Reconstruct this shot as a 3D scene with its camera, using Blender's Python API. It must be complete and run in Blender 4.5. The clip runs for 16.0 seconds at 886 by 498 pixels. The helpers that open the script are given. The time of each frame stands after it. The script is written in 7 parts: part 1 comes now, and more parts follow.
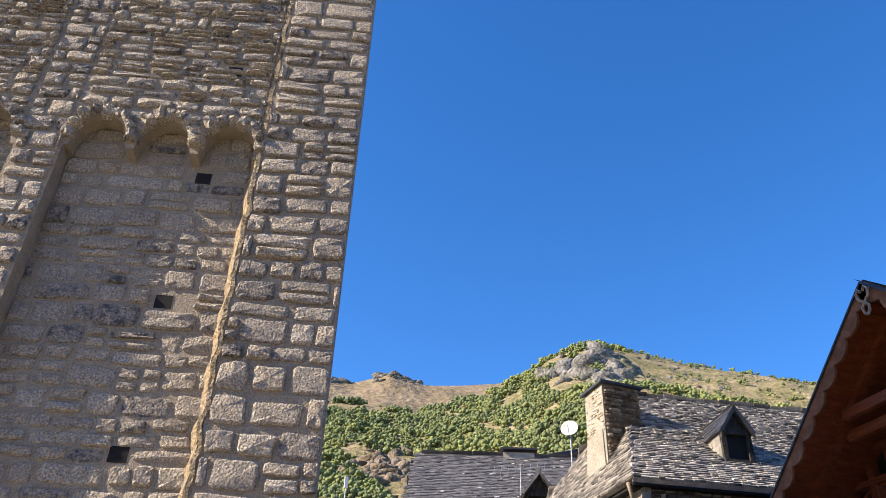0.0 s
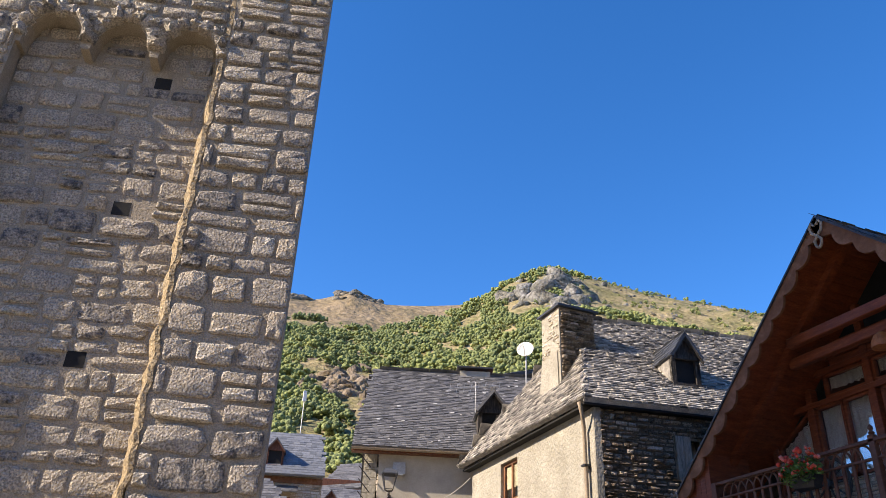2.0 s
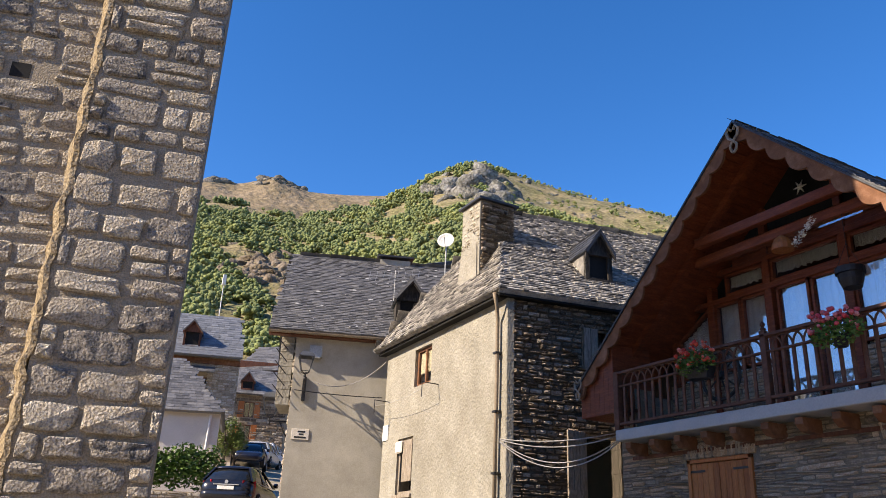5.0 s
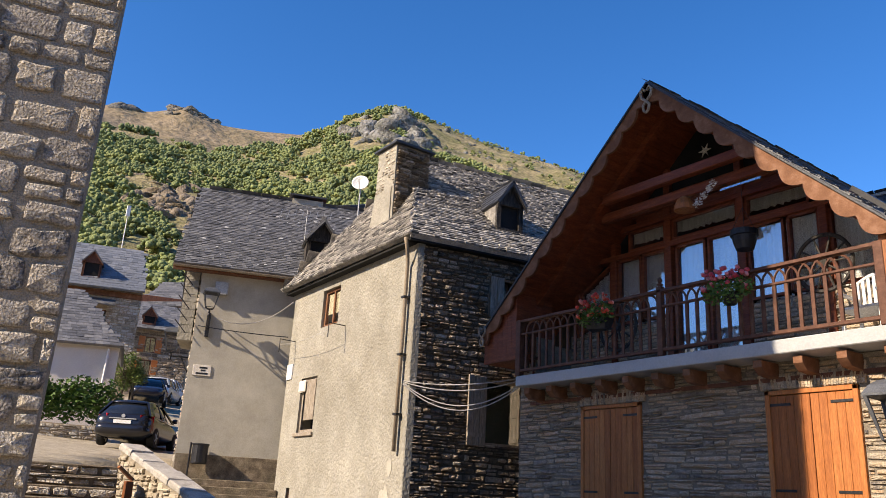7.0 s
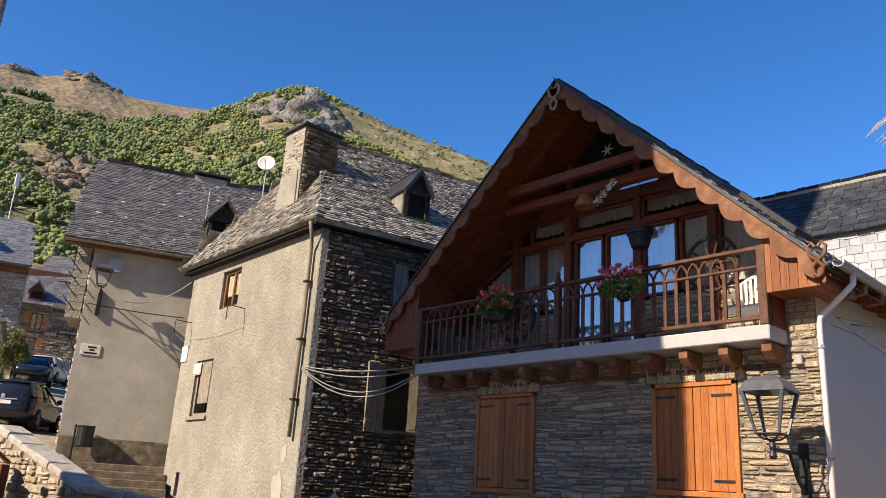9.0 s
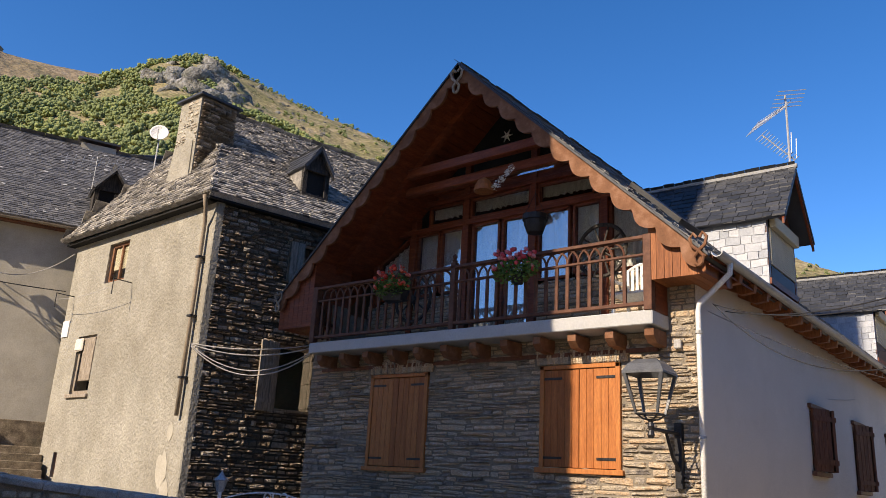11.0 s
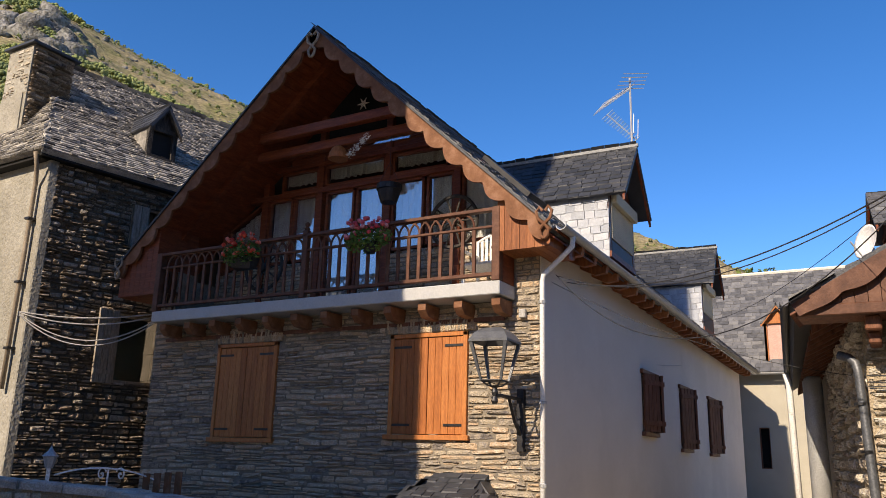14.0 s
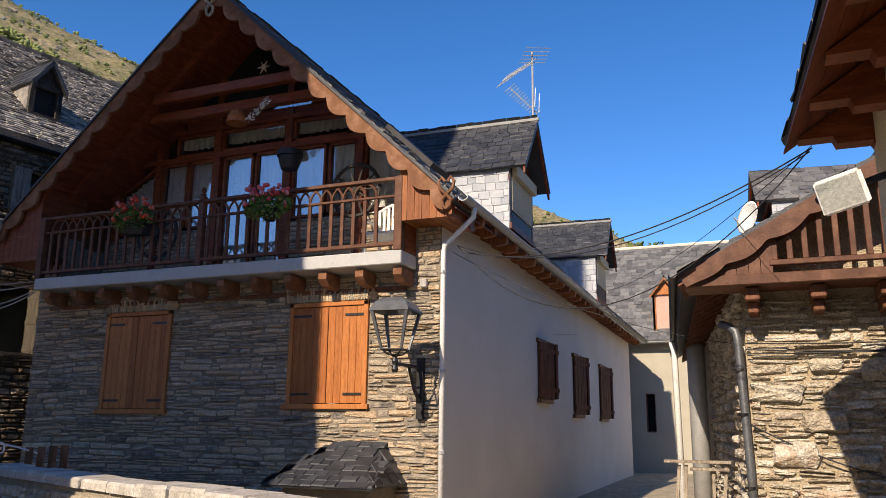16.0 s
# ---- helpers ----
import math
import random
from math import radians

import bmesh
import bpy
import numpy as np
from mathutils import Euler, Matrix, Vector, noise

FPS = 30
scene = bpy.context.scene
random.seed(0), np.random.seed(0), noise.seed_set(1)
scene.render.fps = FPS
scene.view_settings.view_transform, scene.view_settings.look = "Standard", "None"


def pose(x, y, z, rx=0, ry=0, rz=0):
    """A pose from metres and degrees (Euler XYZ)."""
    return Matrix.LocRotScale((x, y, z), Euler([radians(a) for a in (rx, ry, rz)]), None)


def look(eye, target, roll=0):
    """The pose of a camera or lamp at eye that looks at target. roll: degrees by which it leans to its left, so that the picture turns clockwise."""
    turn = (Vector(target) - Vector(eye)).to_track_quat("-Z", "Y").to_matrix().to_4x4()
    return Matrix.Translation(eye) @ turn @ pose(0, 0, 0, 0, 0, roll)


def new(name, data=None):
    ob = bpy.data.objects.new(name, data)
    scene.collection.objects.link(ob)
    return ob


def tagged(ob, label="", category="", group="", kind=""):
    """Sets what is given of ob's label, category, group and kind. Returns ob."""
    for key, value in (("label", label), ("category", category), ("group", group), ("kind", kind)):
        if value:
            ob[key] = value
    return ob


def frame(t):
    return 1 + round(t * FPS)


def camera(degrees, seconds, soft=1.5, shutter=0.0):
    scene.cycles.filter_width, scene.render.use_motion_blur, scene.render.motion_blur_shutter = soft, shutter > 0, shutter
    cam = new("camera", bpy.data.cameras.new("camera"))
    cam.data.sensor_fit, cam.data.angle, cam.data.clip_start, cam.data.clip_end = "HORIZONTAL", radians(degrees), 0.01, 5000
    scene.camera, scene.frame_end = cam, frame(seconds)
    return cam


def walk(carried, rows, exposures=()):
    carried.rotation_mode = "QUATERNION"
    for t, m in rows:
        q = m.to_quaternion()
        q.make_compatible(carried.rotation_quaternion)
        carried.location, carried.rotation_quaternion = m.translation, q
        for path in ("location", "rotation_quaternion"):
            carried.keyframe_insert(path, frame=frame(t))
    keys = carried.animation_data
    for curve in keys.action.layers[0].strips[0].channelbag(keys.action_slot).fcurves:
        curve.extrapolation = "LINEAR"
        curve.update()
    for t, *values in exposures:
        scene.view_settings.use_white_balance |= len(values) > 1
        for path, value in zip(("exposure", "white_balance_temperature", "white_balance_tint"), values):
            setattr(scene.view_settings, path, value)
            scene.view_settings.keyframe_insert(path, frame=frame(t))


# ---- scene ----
cam = camera(58.2, 16.0, soft=0.65)

PATH = [
    (0, (0.067, 0.257, 1.660), (-1.4961, 0.7836, 2.7911), 2.1),
    (0.5, (0.061, 0.261, 1.647), (-1.5183, 0.8205, 2.7392), 2.3),
    (1, (0.045, 0.265, 1.645), (-1.5481, 0.8593, 2.6981), 2.3),
    (1.5, (0.052, 0.273, 1.634), (-1.5573, 0.8972, 2.6442), 2.5),
    (2, (0.052, 0.273, 1.631), (-1.5720, 0.9270, 2.5980), 2.5),
    (2.5, (0.045, 0.288, 1.623), (-1.5917, 0.9736, 2.5458), 2.6),
    (3, (0.041, 0.292, 1.616), (-1.6033, 1.0135, 2.4972), 2.6),
    (3.5, (0.037, 0.306, 1.613), (-1.6110, 1.0641, 2.4550), 2.6),
    (4, (0.022, 0.319, 1.610), (-1.6276, 1.1140, 2.4143), 2.4),
    (6.5, (0.045, 0.378, 1.557), (-1.5444, 1.4152, 2.1880), 3.1),
    (7, (0.049, 0.374, 1.551), (-1.5105, 1.4664, 2.1630), 3.3),
    (7.5, (0.056, 0.386, 1.546), (-1.4728, 1.5268, 2.1471), 3.5),
    (8, (0.067, 0.393, 1.540), (-1.4244, 1.5827, 2.1404), 3.7),
    (8.5, (0.082, 0.423, 1.572), (-1.3741, 1.6574, 2.1687), 3.6),
    (9, (0.089, 0.408, 1.565), (-1.3295, 1.6866, 2.1591), 3.6),
    (11.5, (0.126, 0.413, 1.559), (-1.0696, 1.9176, 2.1128), 3),
    (12, (0.133, 0.430, 1.560), (-1.0162, 1.9723, 2.1081), 2.8),
    (12.5, (0.139, 0.446, 1.550), (-0.9651, 2.0231, 2.0920), 2.5),
    (13, (0.157, 0.453, 1.556), (-0.9006, 2.0654, 2.0868), 2.2),
    (13.5, (0.169, 0.466, 1.556), (-0.8410, 2.1120, 2.0760), 1.8),
    (14, (0.182, 0.486, 1.564), (-0.7792, 2.1664, 2.0661), 1.5),
    (14.5, (0.195, 0.504, 1.549), (-0.7162, 2.2173, 2.0331), 1.2),
    (15, (0.200, 0.551, 1.541), (-0.6608, 2.2956, 2.0049), 1),
    (15.5, (0.177, 0.490, 1.567), (-0.6230, 2.2690, 2.0090), 0.8),
    (16, (0.167, 0.483, 1.554), (-0.5770, 2.2880, 1.9880), 0.6),
]
EXPOSURES = [(0, 1.6, 8200, 14), (4, 1.42, 8300, 14), (7, 1.26, 8400, 14), (9, 1.14, 8500, 14), (16, 0.96, 8500, 14)]
walk(cam, [(t, look(eye, target, roll)) for t, eye, target, roll in PATH], EXPOSURES)

# ---- world, sun ----
SUN_DIR = Vector((0.095, 1.0, -0.68)).normalized()      # the way the light travels
world = bpy.data.worlds.new("world")
scene.world = world
world.use_nodes = True
wt = world.node_tree
sky = wt.nodes.new("ShaderNodeTexSky")
sky.sky_type = "NISHITA"
sky.sun_disc = False
sky.sun_elevation = math.asin(-SUN_DIR.z)
sky.sun_rotation = math.atan2(-SUN_DIR.x, -SUN_DIR.y)
sky.altitude = 2600
sky.air_density = 0.85
sky.dust_density = 0.7
sky.ozone_density = 2.5
vivid = wt.nodes.new("ShaderNodeHueSaturation")
vivid.inputs["Saturation"].default_value = 1.33
vivid.inputs["Hue"].default_value = 0.508
wt.links.new(sky.outputs[0], vivid.inputs["Color"])
wt.links.new(vivid.outputs[0], wt.nodes["Background"].inputs[0])
wt.nodes["Background"].inputs[1].default_value = 0.145
sun = new("sun", bpy.data.lights.new("sun", "SUN"))
sun.data.energy = 3.3
sun.data.angle = radians(0.55)
sun.data.color = (1.0, 0.95, 0.87)
sun.matrix_world = Matrix.Translation((0, 0, 60)) @ SUN_DIR.to_track_quat("-Z", "Y").to_matrix().to_4x4()


# ---- materials ----
def mat(name, cols, rough=0.8, scale=6.0, bump=0.3, bscale=40.0, metal=0.0, per="", stain=None, stain_scale=0.7,
        stain_amt=0.5, stretch=(1, 1, 1), vary=0.35, bdist=0.02, spec=0.3, grain=0.22, gscale=0.0):
    """A procedural surface: a ramp of colours over noise, a second large noise for stains, fine bump.
    per: 'object' or 'island' lets each piece differ."""
    m = bpy.data.materials.new(name)
    m.use_nodes = True
    nt = m.node_tree
    b = nt.nodes["Principled BSDF"]
    b.inputs["Roughness"].default_value = rough
    b.inputs["Metallic"].default_value = metal
    b.inputs["Specular IOR Level"].default_value = spec
    tc = nt.nodes.new("ShaderNodeTexCoord")
    geo = nt.nodes.new("ShaderNodeNewGeometry")
    mp = nt.nodes.new("ShaderNodeMapping")
    mp.inputs["Scale"].default_value = stretch
    nt.links.new(geo.outputs["Position"], mp.inputs[0])
    n1 = nt.nodes.new("ShaderNodeTexNoise")
    n1.inputs["Scale"].default_value = scale
    n1.inputs["Detail"].default_value = 7
    n1.inputs["Roughness"].default_value = 0.65
    nt.links.new(mp.outputs[0], n1.inputs["Vector"])
    fac = n1.outputs["Fac"]
    if per:
        if per == "object":
            oi = nt.nodes.new("ShaderNodeObjectInfo")
            rnd = oi.outputs["Random"]
        else:
            rnd = geo.outputs["Random Per Island"]
        mx = nt.nodes.new("ShaderNodeMath")
        mx.operation = "MULTIPLY_ADD"
        mx.inputs[1].default_value = vary * 2
        mx.inputs[2].default_value = -vary
        nt.links.new(rnd, mx.inputs[0])
        ad = nt.nodes.new("ShaderNodeMath")
        ad.operation = "ADD"
        nt.links.new(fac, ad.inputs[0])
        nt.links.new(mx.outputs[0], ad.inputs[1])
        fac = ad.outputs[0]
    ramp = nt.nodes.new("ShaderNodeValToRGB")
    el = ramp.color_ramp.elements
    while len(el) < len(cols):
        el.new(0.5)
    lo, hi = (0.3, 0.7) if not per else (0.5 - vary * 0.9 - 0.1, 0.5 + vary * 0.9 + 0.1)
    for i, c in enumerate(cols):
        el[i].position = max(0, min(1, lo + (hi - lo) * i / max(1, len(cols) - 1)))
        el[i].color = (*c, 1)
    nt.links.new(fac, ramp.inputs[0])
    col = ramp.outputs[0]
    if stain:
        n2 = nt.nodes.new("ShaderNodeTexNoise")
        n2.inputs["Scale"].default_value = stain_scale
        n2.inputs["Detail"].default_value = 6
        n2.inputs["Roughness"].default_value = 0.7
        nt.links.new(mp.outputs[0], n2.inputs["Vector"])
        r2 = nt.nodes.new("ShaderNodeMapRange")
        r2.inputs["From Min"].default_value = 0.45
        r2.inputs["From Max"].default_value = 0.7
        r2.inputs["To Max"].default_value = stain_amt
        nt.links.new(n2.outputs["Fac"], r2.inputs["Value"])
        mix = nt.nodes.new("ShaderNodeMix")
        mix.data_type = "RGBA"
        nt.links.new(r2.outputs[0], mix.inputs["Factor"])
        nt.links.new(col, mix.inputs["A"])
        mix.inputs["B"].default_value = (*stain, 1)
        col = mix.outputs["Result"]
    if grain:
        n4 = nt.nodes.new("ShaderNodeTexNoise")
        n4.inputs["Scale"].default_value = gscale or bscale * 1.3
        n4.inputs["Detail"].default_value = 3
        nt.links.new(mp.outputs[0], n4.inputs["Vector"])
        r4 = nt.nodes.new("ShaderNodeMapRange")
        r4.inputs["From Min"].default_value = 0.36
        r4.inputs["From Max"].default_value = 0.64
        r4.inputs["To Min"].default_value = 1 - grain
        r4.inputs["To Max"].default_value = 1 + grain * 0.7
        nt.links.new(n4.outputs["Fac"], r4.inputs["Value"])
        gm = nt.nodes.new("ShaderNodeMix")
        gm.data_type = "RGBA"
        gm.blend_type = "MULTIPLY"
        gm.inputs["Factor"].default_value = 1
        nt.links.new(col, gm.inputs["A"])
        nt.links.new(r4.outputs[0], gm.inputs["B"])
        col = gm.outputs["Result"]
    nt.links.new(col, b.inputs["Base Color"])
    if bump:
        n3 = nt.nodes.new("ShaderNodeTexNoise")
        n3.inputs["Scale"].default_value = bscale
        n3.inputs["Detail"].default_value = 4
        nt.links.new(mp.outputs[0], n3.inputs["Vector"])
        bp = nt.nodes.new("ShaderNodeBump")
        bp.inputs["Strength"].default_value = bump
        bp.inputs["Distance"].default_value = bdist
        nt.links.new(n3.outputs["Fac"], bp.inputs["Height"])
        nt.links.new(bp.outputs[0], b.inputs["Normal"])
    return m


GRANITE = [(0.14, 0.145, 0.16), (0.46, 0.41, 0.36), (0.56, 0.5, 0.43), (0.6, 0.53, 0.445), (0.64, 0.55, 0.445), (0.68, 0.61, 0.52), (0.74, 0.68, 0.6)]
M_TSTONE = mat("tower_stone", GRANITE, 0.85, 12, 1.0, 48, per="object", vary=0.34, bdist=0.13, grain=0.4, gscale=52)
M_TSTONE_J = mat("tower_stone_joined", GRANITE, 0.85, 12, 1.0, 48, per="island", vary=0.34, bdist=0.13, grain=0.4, gscale=52)
M_MORTAR = mat("lime_mortar", [(0.29, 0.25, 0.195), (0.4, 0.345, 0.275)], 0.95, 9, 0.8, 60, stain=(0.33, 0.27, 0.2), bdist=0.04)
M_OCHRE = mat("ochre_render", [(0.36, 0.275, 0.17), (0.47, 0.365, 0.235)], 0.95, 6, 1.0, 30, stain=(0.35, 0.3, 0.23), stain_scale=3, stain_amt=0.8, bdist=0.08, grain=0.4)
SLATEST = [(0.13, 0.115, 0.11), (0.34, 0.29, 0.24), (0.48, 0.4, 0.3), (0.5, 0.35, 0.23), (0.62, 0.53, 0.42)]
M_LEDGE = mat("ledger_stone", SLATEST, 0.8, 9, 0.8, 45, per="object", vary=0.33, bdist=0.05)
M_LEDGE_J = mat("ledger_stone_joined", SLATEST, 0.8, 9, 0.8, 45, per="island", vary=0.33, bdist=0.05)
M_LMORTAR = mat("dark_mortar", [(0.17, 0.145, 0.115), (0.28, 0.24, 0.19)], 0.95, 8, 0.6, 50)
M_BMORTAR = mat("earth_mortar", [(0.08, 0.062, 0.046), (0.15, 0.118, 0.085)], 0.95, 8, 0.6, 50)
BST = [(0.08, 0.063, 0.05), (0.21, 0.16, 0.118), (0.34, 0.27, 0.205), (0.54, 0.48, 0.41)]
M_BSTONE = mat("dark_rubble", BST, 0.6, 14, 0.9, 40, per="object", vary=0.36, bdist=0.07)
M_BSTONE_J = mat("dark_rubble_joined", BST, 0.6, 14, 0.9, 40, per="island", vary=0.36, bdist=0.07)
DST = [(0.24, 0.2, 0.16), (0.42, 0.36, 0.285), (0.52, 0.46, 0.375), (0.62, 0.58, 0.51), (0.47, 0.35, 0.26)]
M_DSTONE = mat("pale_rubble", DST, 0.85, 9, 0.9, 30, per="object", vary=0.34, bdist=0.06)
M_DSTONE_J = mat("pale_rubble_joined", DST, 0.85, 9, 0.9, 30, per="island", vary=0.34, bdist=0.06)
M_DMORTAR = mat("brown_mortar", [(0.34, 0.275, 0.195), (0.48, 0.395, 0.29)], 0.95, 8, 0.8, 40, bdist=0.05)
SL = [(0.06, 0.062, 0.068), (0.1, 0.102, 0.11), (0.14, 0.142, 0.15), (0.2, 0.2, 0.202)]
M_SLATE = mat("grey_slate", SL, 0.6, 5, 0.35, 60, per="object", vary=0.3, spec=0.4)
M_SLATE_J = mat("grey_slate_joined", SL, 0.6, 5, 0.35, 60, per="island", vary=0.3, spec=0.4)
SLO = [(0.04, 0.039, 0.04), (0.15, 0.144, 0.137), (0.27, 0.255, 0.235), (0.38, 0.355, 0.32), (0.58, 0.545, 0.49)]
M_SLATEO = mat("old_slate", SLO, 0.75, 5, 0.5, 40, per="object", vary=0.3)
M_SLATEO_J = mat("old_slate_joined", SLO, 0.75, 5, 0.5, 40, per="island", vary=0.3)
# bluish cast in these tones stands for mirrored sky
SLN = [(0.022, 0.025, 0.031), (0.036, 0.04, 0.049), (0.056, 0.06, 0.07)]
M_SLATEN = mat("dark_slate", SLN, 0.5, 4, 0.25, 50, per="object", vary=0.3, spec=0.5)
M_SLATEN_J = mat("dark_slate_joined", SLN, 0.5, 4, 0.25, 50, per="island", vary=0.3, spec=0.5)
SLP = [(0.27, 0.3, 0.35), (0.37, 0.4, 0.45), (0.49, 0.51, 0.55)]
M_OLDW = mat("old_dark_timber", [(0.022, 0.02, 0.019), (0.05, 0.044, 0.04), (0.1, 0.088, 0.078)], 0.85, 4, 0.4, 22, stretch=(6, 6, 1))
# pale bluish tone includes the roof's sheen in the sun
M_SLATEB = mat("sheen_slate", [(0.1, 0.112, 0.13), (0.16, 0.175, 0.2), (0.21, 0.225, 0.25)], 0.55, 5, 0.3, 50, per="island", vary=0.3)
M_SLATEP = mat("pale_slate", SLP, 0.55, 5, 0.25, 50, per="object", vary=0.3)
M_WOOD = mat("red_brown_wood", [(0.12, 0.028, 0.012), (0.175, 0.042, 0.017), (0.25, 0.07, 0.028)], 0.5, 3, 0.25, 18, stretch=(1, 1, 6))
M_WOODL = mat("orange_wood", [(0.28, 0.085, 0.024), (0.4, 0.135, 0.04), (0.5, 0.19, 0.06)], 0.5, 3, 0.2, 16, stretch=(9, 9, 0.7), per="object", vary=0.2)
M_WOODM = mat("brown_varnished_wood", [(0.17, 0.055, 0.02), (0.27, 0.092, 0.034), (0.37, 0.145, 0.06)], 0.55, 3, 0.25, 16, stretch=(9, 9, 0.7), per="object", vary=0.2)
M_RAIL = mat("railing_wood", [(0.065, 0.026, 0.016), (0.105, 0.043, 0.026), (0.165, 0.076, 0.048)], 0.6, 3, 0.15, 22, stretch=(2, 2, 2), grain=0.08)
M_WOODW = mat("weathered_wood", [(0.13, 0.055, 0.028), (0.19, 0.084, 0.043), (0.28, 0.145, 0.09)], 0.75, 2.5, 0.2, 22, stretch=(2, 2, 2), grain=0.08)
M_WOODG = mat("grey_wood", [(0.16, 0.13, 0.1), (0.3, 0.25, 0.2), (0.42, 0.37, 0.31)], 0.85, 4, 0.5, 22, stretch=(6, 6, 1))
M_WOODD = mat("dark_wood", [(0.085, 0.033, 0.019), (0.15, 0.057, 0.032), (0.23, 0.095, 0.055)], 0.55, 3, 0.3, 20, stretch=(6, 6, 1))
M_PLASTER = mat("cream_plaster", [(0.27, 0.255, 0.217), (0.31, 0.293, 0.25), (0.35, 0.33, 0.284), (0.395, 0.374, 0.325)], 0.93, 1.5, 0.9, 20,
                stain=(0.22, 0.2, 0.162), stain_scale=0.45, stain_amt=0.8, bdist=0.05, stretch=(1, 1, 0.75), grain=0.09, gscale=16)
M_GPLASTER = mat("grey_plaster", [(0.37, 0.345, 0.295), (0.44, 0.412, 0.354), (0.5, 0.47, 0.408)], 0.93, 1.6, 0.12, 26, grain=0.07,
                 stain=(0.27, 0.24, 0.19), stain_scale=0.5, stain_amt=0.6, bdist=0.04)
M_WHITE = mat("white_render", [(0.66, 0.61, 0.545), (0.72, 0.67, 0.605)], 0.9, 1.0, 0.15, 60, stain=(0.54, 0.51, 0.46), stain_scale=0.6, stain_amt=0.4)
M_YELLOW = mat("pale_yellow_render", [(0.62, 0.55, 0.4), (0.7, 0.63, 0.47)], 0.9, 1.2, 0.15, 50, stain=(0.5, 0.44, 0.33), stain_scale=0.5)
M_CREAM = mat("dull_cream_render", [(0.37, 0.345, 0.285), (0.45, 0.42, 0.35)], 0.9, 1.2, 0.15, 50, stain=(0.38, 0.35, 0.28), stain_scale=0.5)
M_SLAB = mat("painted_slab", [(0.37, 0.38, 0.39), (0.47, 0.475, 0.475)], 0.7, 3, 0.2, 30, stain=(0.4, 0.39, 0.38), stain_scale=1.5, grain=0.06)
M_METAL = mat("dark_iron", [(0.03, 0.03, 0.032), (0.06, 0.06, 0.065)], 0.45, 8, 0.1, 60, metal=0.7)
M_LAMP = mat("lamp_paint", [(0.085, 0.09, 0.1), (0.13, 0.138, 0.15)], 0.4, 6, 0.1, 50, metal=0.3)
M_ZINC = mat("zinc", [(0.36, 0.37, 0.38), (0.48, 0.49, 0.5)], 0.45, 5, 0.1, 40, metal=0.35)
M_PIPEW = mat("white_pipe", [(0.66, 0.66, 0.66), (0.76, 0.76, 0.76)], 0.5, 4, 0.1, 40)
M_PIPED = mat("dark_zinc", [(0.1, 0.108, 0.12), (0.16, 0.17, 0.185)], 0.5, 5, 0.1, 40, metal=0.5)
M_PIPEB = mat("brown_pipe", [(0.22, 0.175, 0.13), (0.34, 0.275, 0.205)], 0.6, 5, 0.2, 40)
M_BLACK = mat("black_plastic", [(0.012, 0.013, 0.016), (0.03, 0.032, 0.038)], 0.5, 6, 0.1, 50)
M_CABLE = mat("black_cable", [(0.02, 0.02, 0.022), (0.04, 0.04, 0.045)], 0.6, 6, 0.0)
M_CABLEG = mat("grey_cable", [(0.3, 0.29, 0.28), (0.42, 0.41, 0.4)], 0.6, 6, 0.0)
M_WHITEP = mat("white_paint", [(0.72, 0.72, 0.72), (0.82, 0.82, 0.82)], 0.45, 5, 0.05, 40)
M_CURTAIN = mat("net_curtain", [(0.78, 0.77, 0.75), (0.9, 0.89, 0.87)], 0.95, 3, 0.4, 30, stretch=(8, 1, 0.3))
# near-black; puts the dark of unlit rooms and openings into colour
M_DARK = mat("near_black", [(0.01, 0.01, 0.011), (0.02, 0.02, 0.02)], 0.9, 3, 0.0)
M_COBBLE = mat("street_stone", [(0.2, 0.17, 0.125), (0.34, 0.29, 0.215), (0.45, 0.39, 0.3)], 0.9, 3, 0.6, 14, stain=(0.3, 0.26, 0.2))
M_STEP = mat("step_stone", [(0.08, 0.062, 0.045), (0.18, 0.14, 0.1), (0.32, 0.26, 0.19)], 0.9, 4, 0.6, 30, stain=(0.12, 0.12, 0.08))
M_COPING = mat("coping_stone", [(0.3, 0.28, 0.25), (0.45, 0.42, 0.38), (0.55, 0.52, 0.48)], 0.9, 6, 0.6, 40, stain=(0.22, 0.2, 0.18), stain_scale=2)


def glass():
    m = bpy.data.materials.new("window_glass")
    m.use_nodes = True
    nt = m.node_tree
    nt.nodes.remove(nt.nodes["Principled BSDF"])
    lw_ = nt.nodes.new("ShaderNodeLayerWeight")
    lw_.inputs[0].default_value = 0.5
    pw_ = nt.nodes.new("ShaderNodeMath")
    pw_.operation = "POWER"
    pw_.inputs[1].default_value = 4.0
    nt.links.new(lw_.outputs["Facing"], pw_.inputs[0])
    fr_ = nt.nodes.new("ShaderNodeMath")
    fr_.operation = "MULTIPLY_ADD"
    fr_.inputs[1].default_value = 0.85
    fr_.inputs[2].default_value = 0.23
    nt.links.new(pw_.outputs[0], fr_.inputs[0])
    cl_ = nt.nodes.new("ShaderNodeBsdfTransparent")
    cl_.inputs[0].default_value = (0.94, 0.96, 0.96, 1)
    gl_ = nt.nodes.new("ShaderNodeBsdfGlossy")
    gl_.inputs["Roughness"].default_value = 0.015
    mx = nt.nodes.new("ShaderNodeMixShader")
    nt.links.new(fr_.outputs[0], mx.inputs[0])
    nt.links.new(cl_.outputs[0], mx.inputs[1])
    nt.links.new(gl_.outputs[0], mx.inputs[2])
    nt.links.new(mx.outputs[0], nt.nodes["Material Output"].inputs[0])
    return m


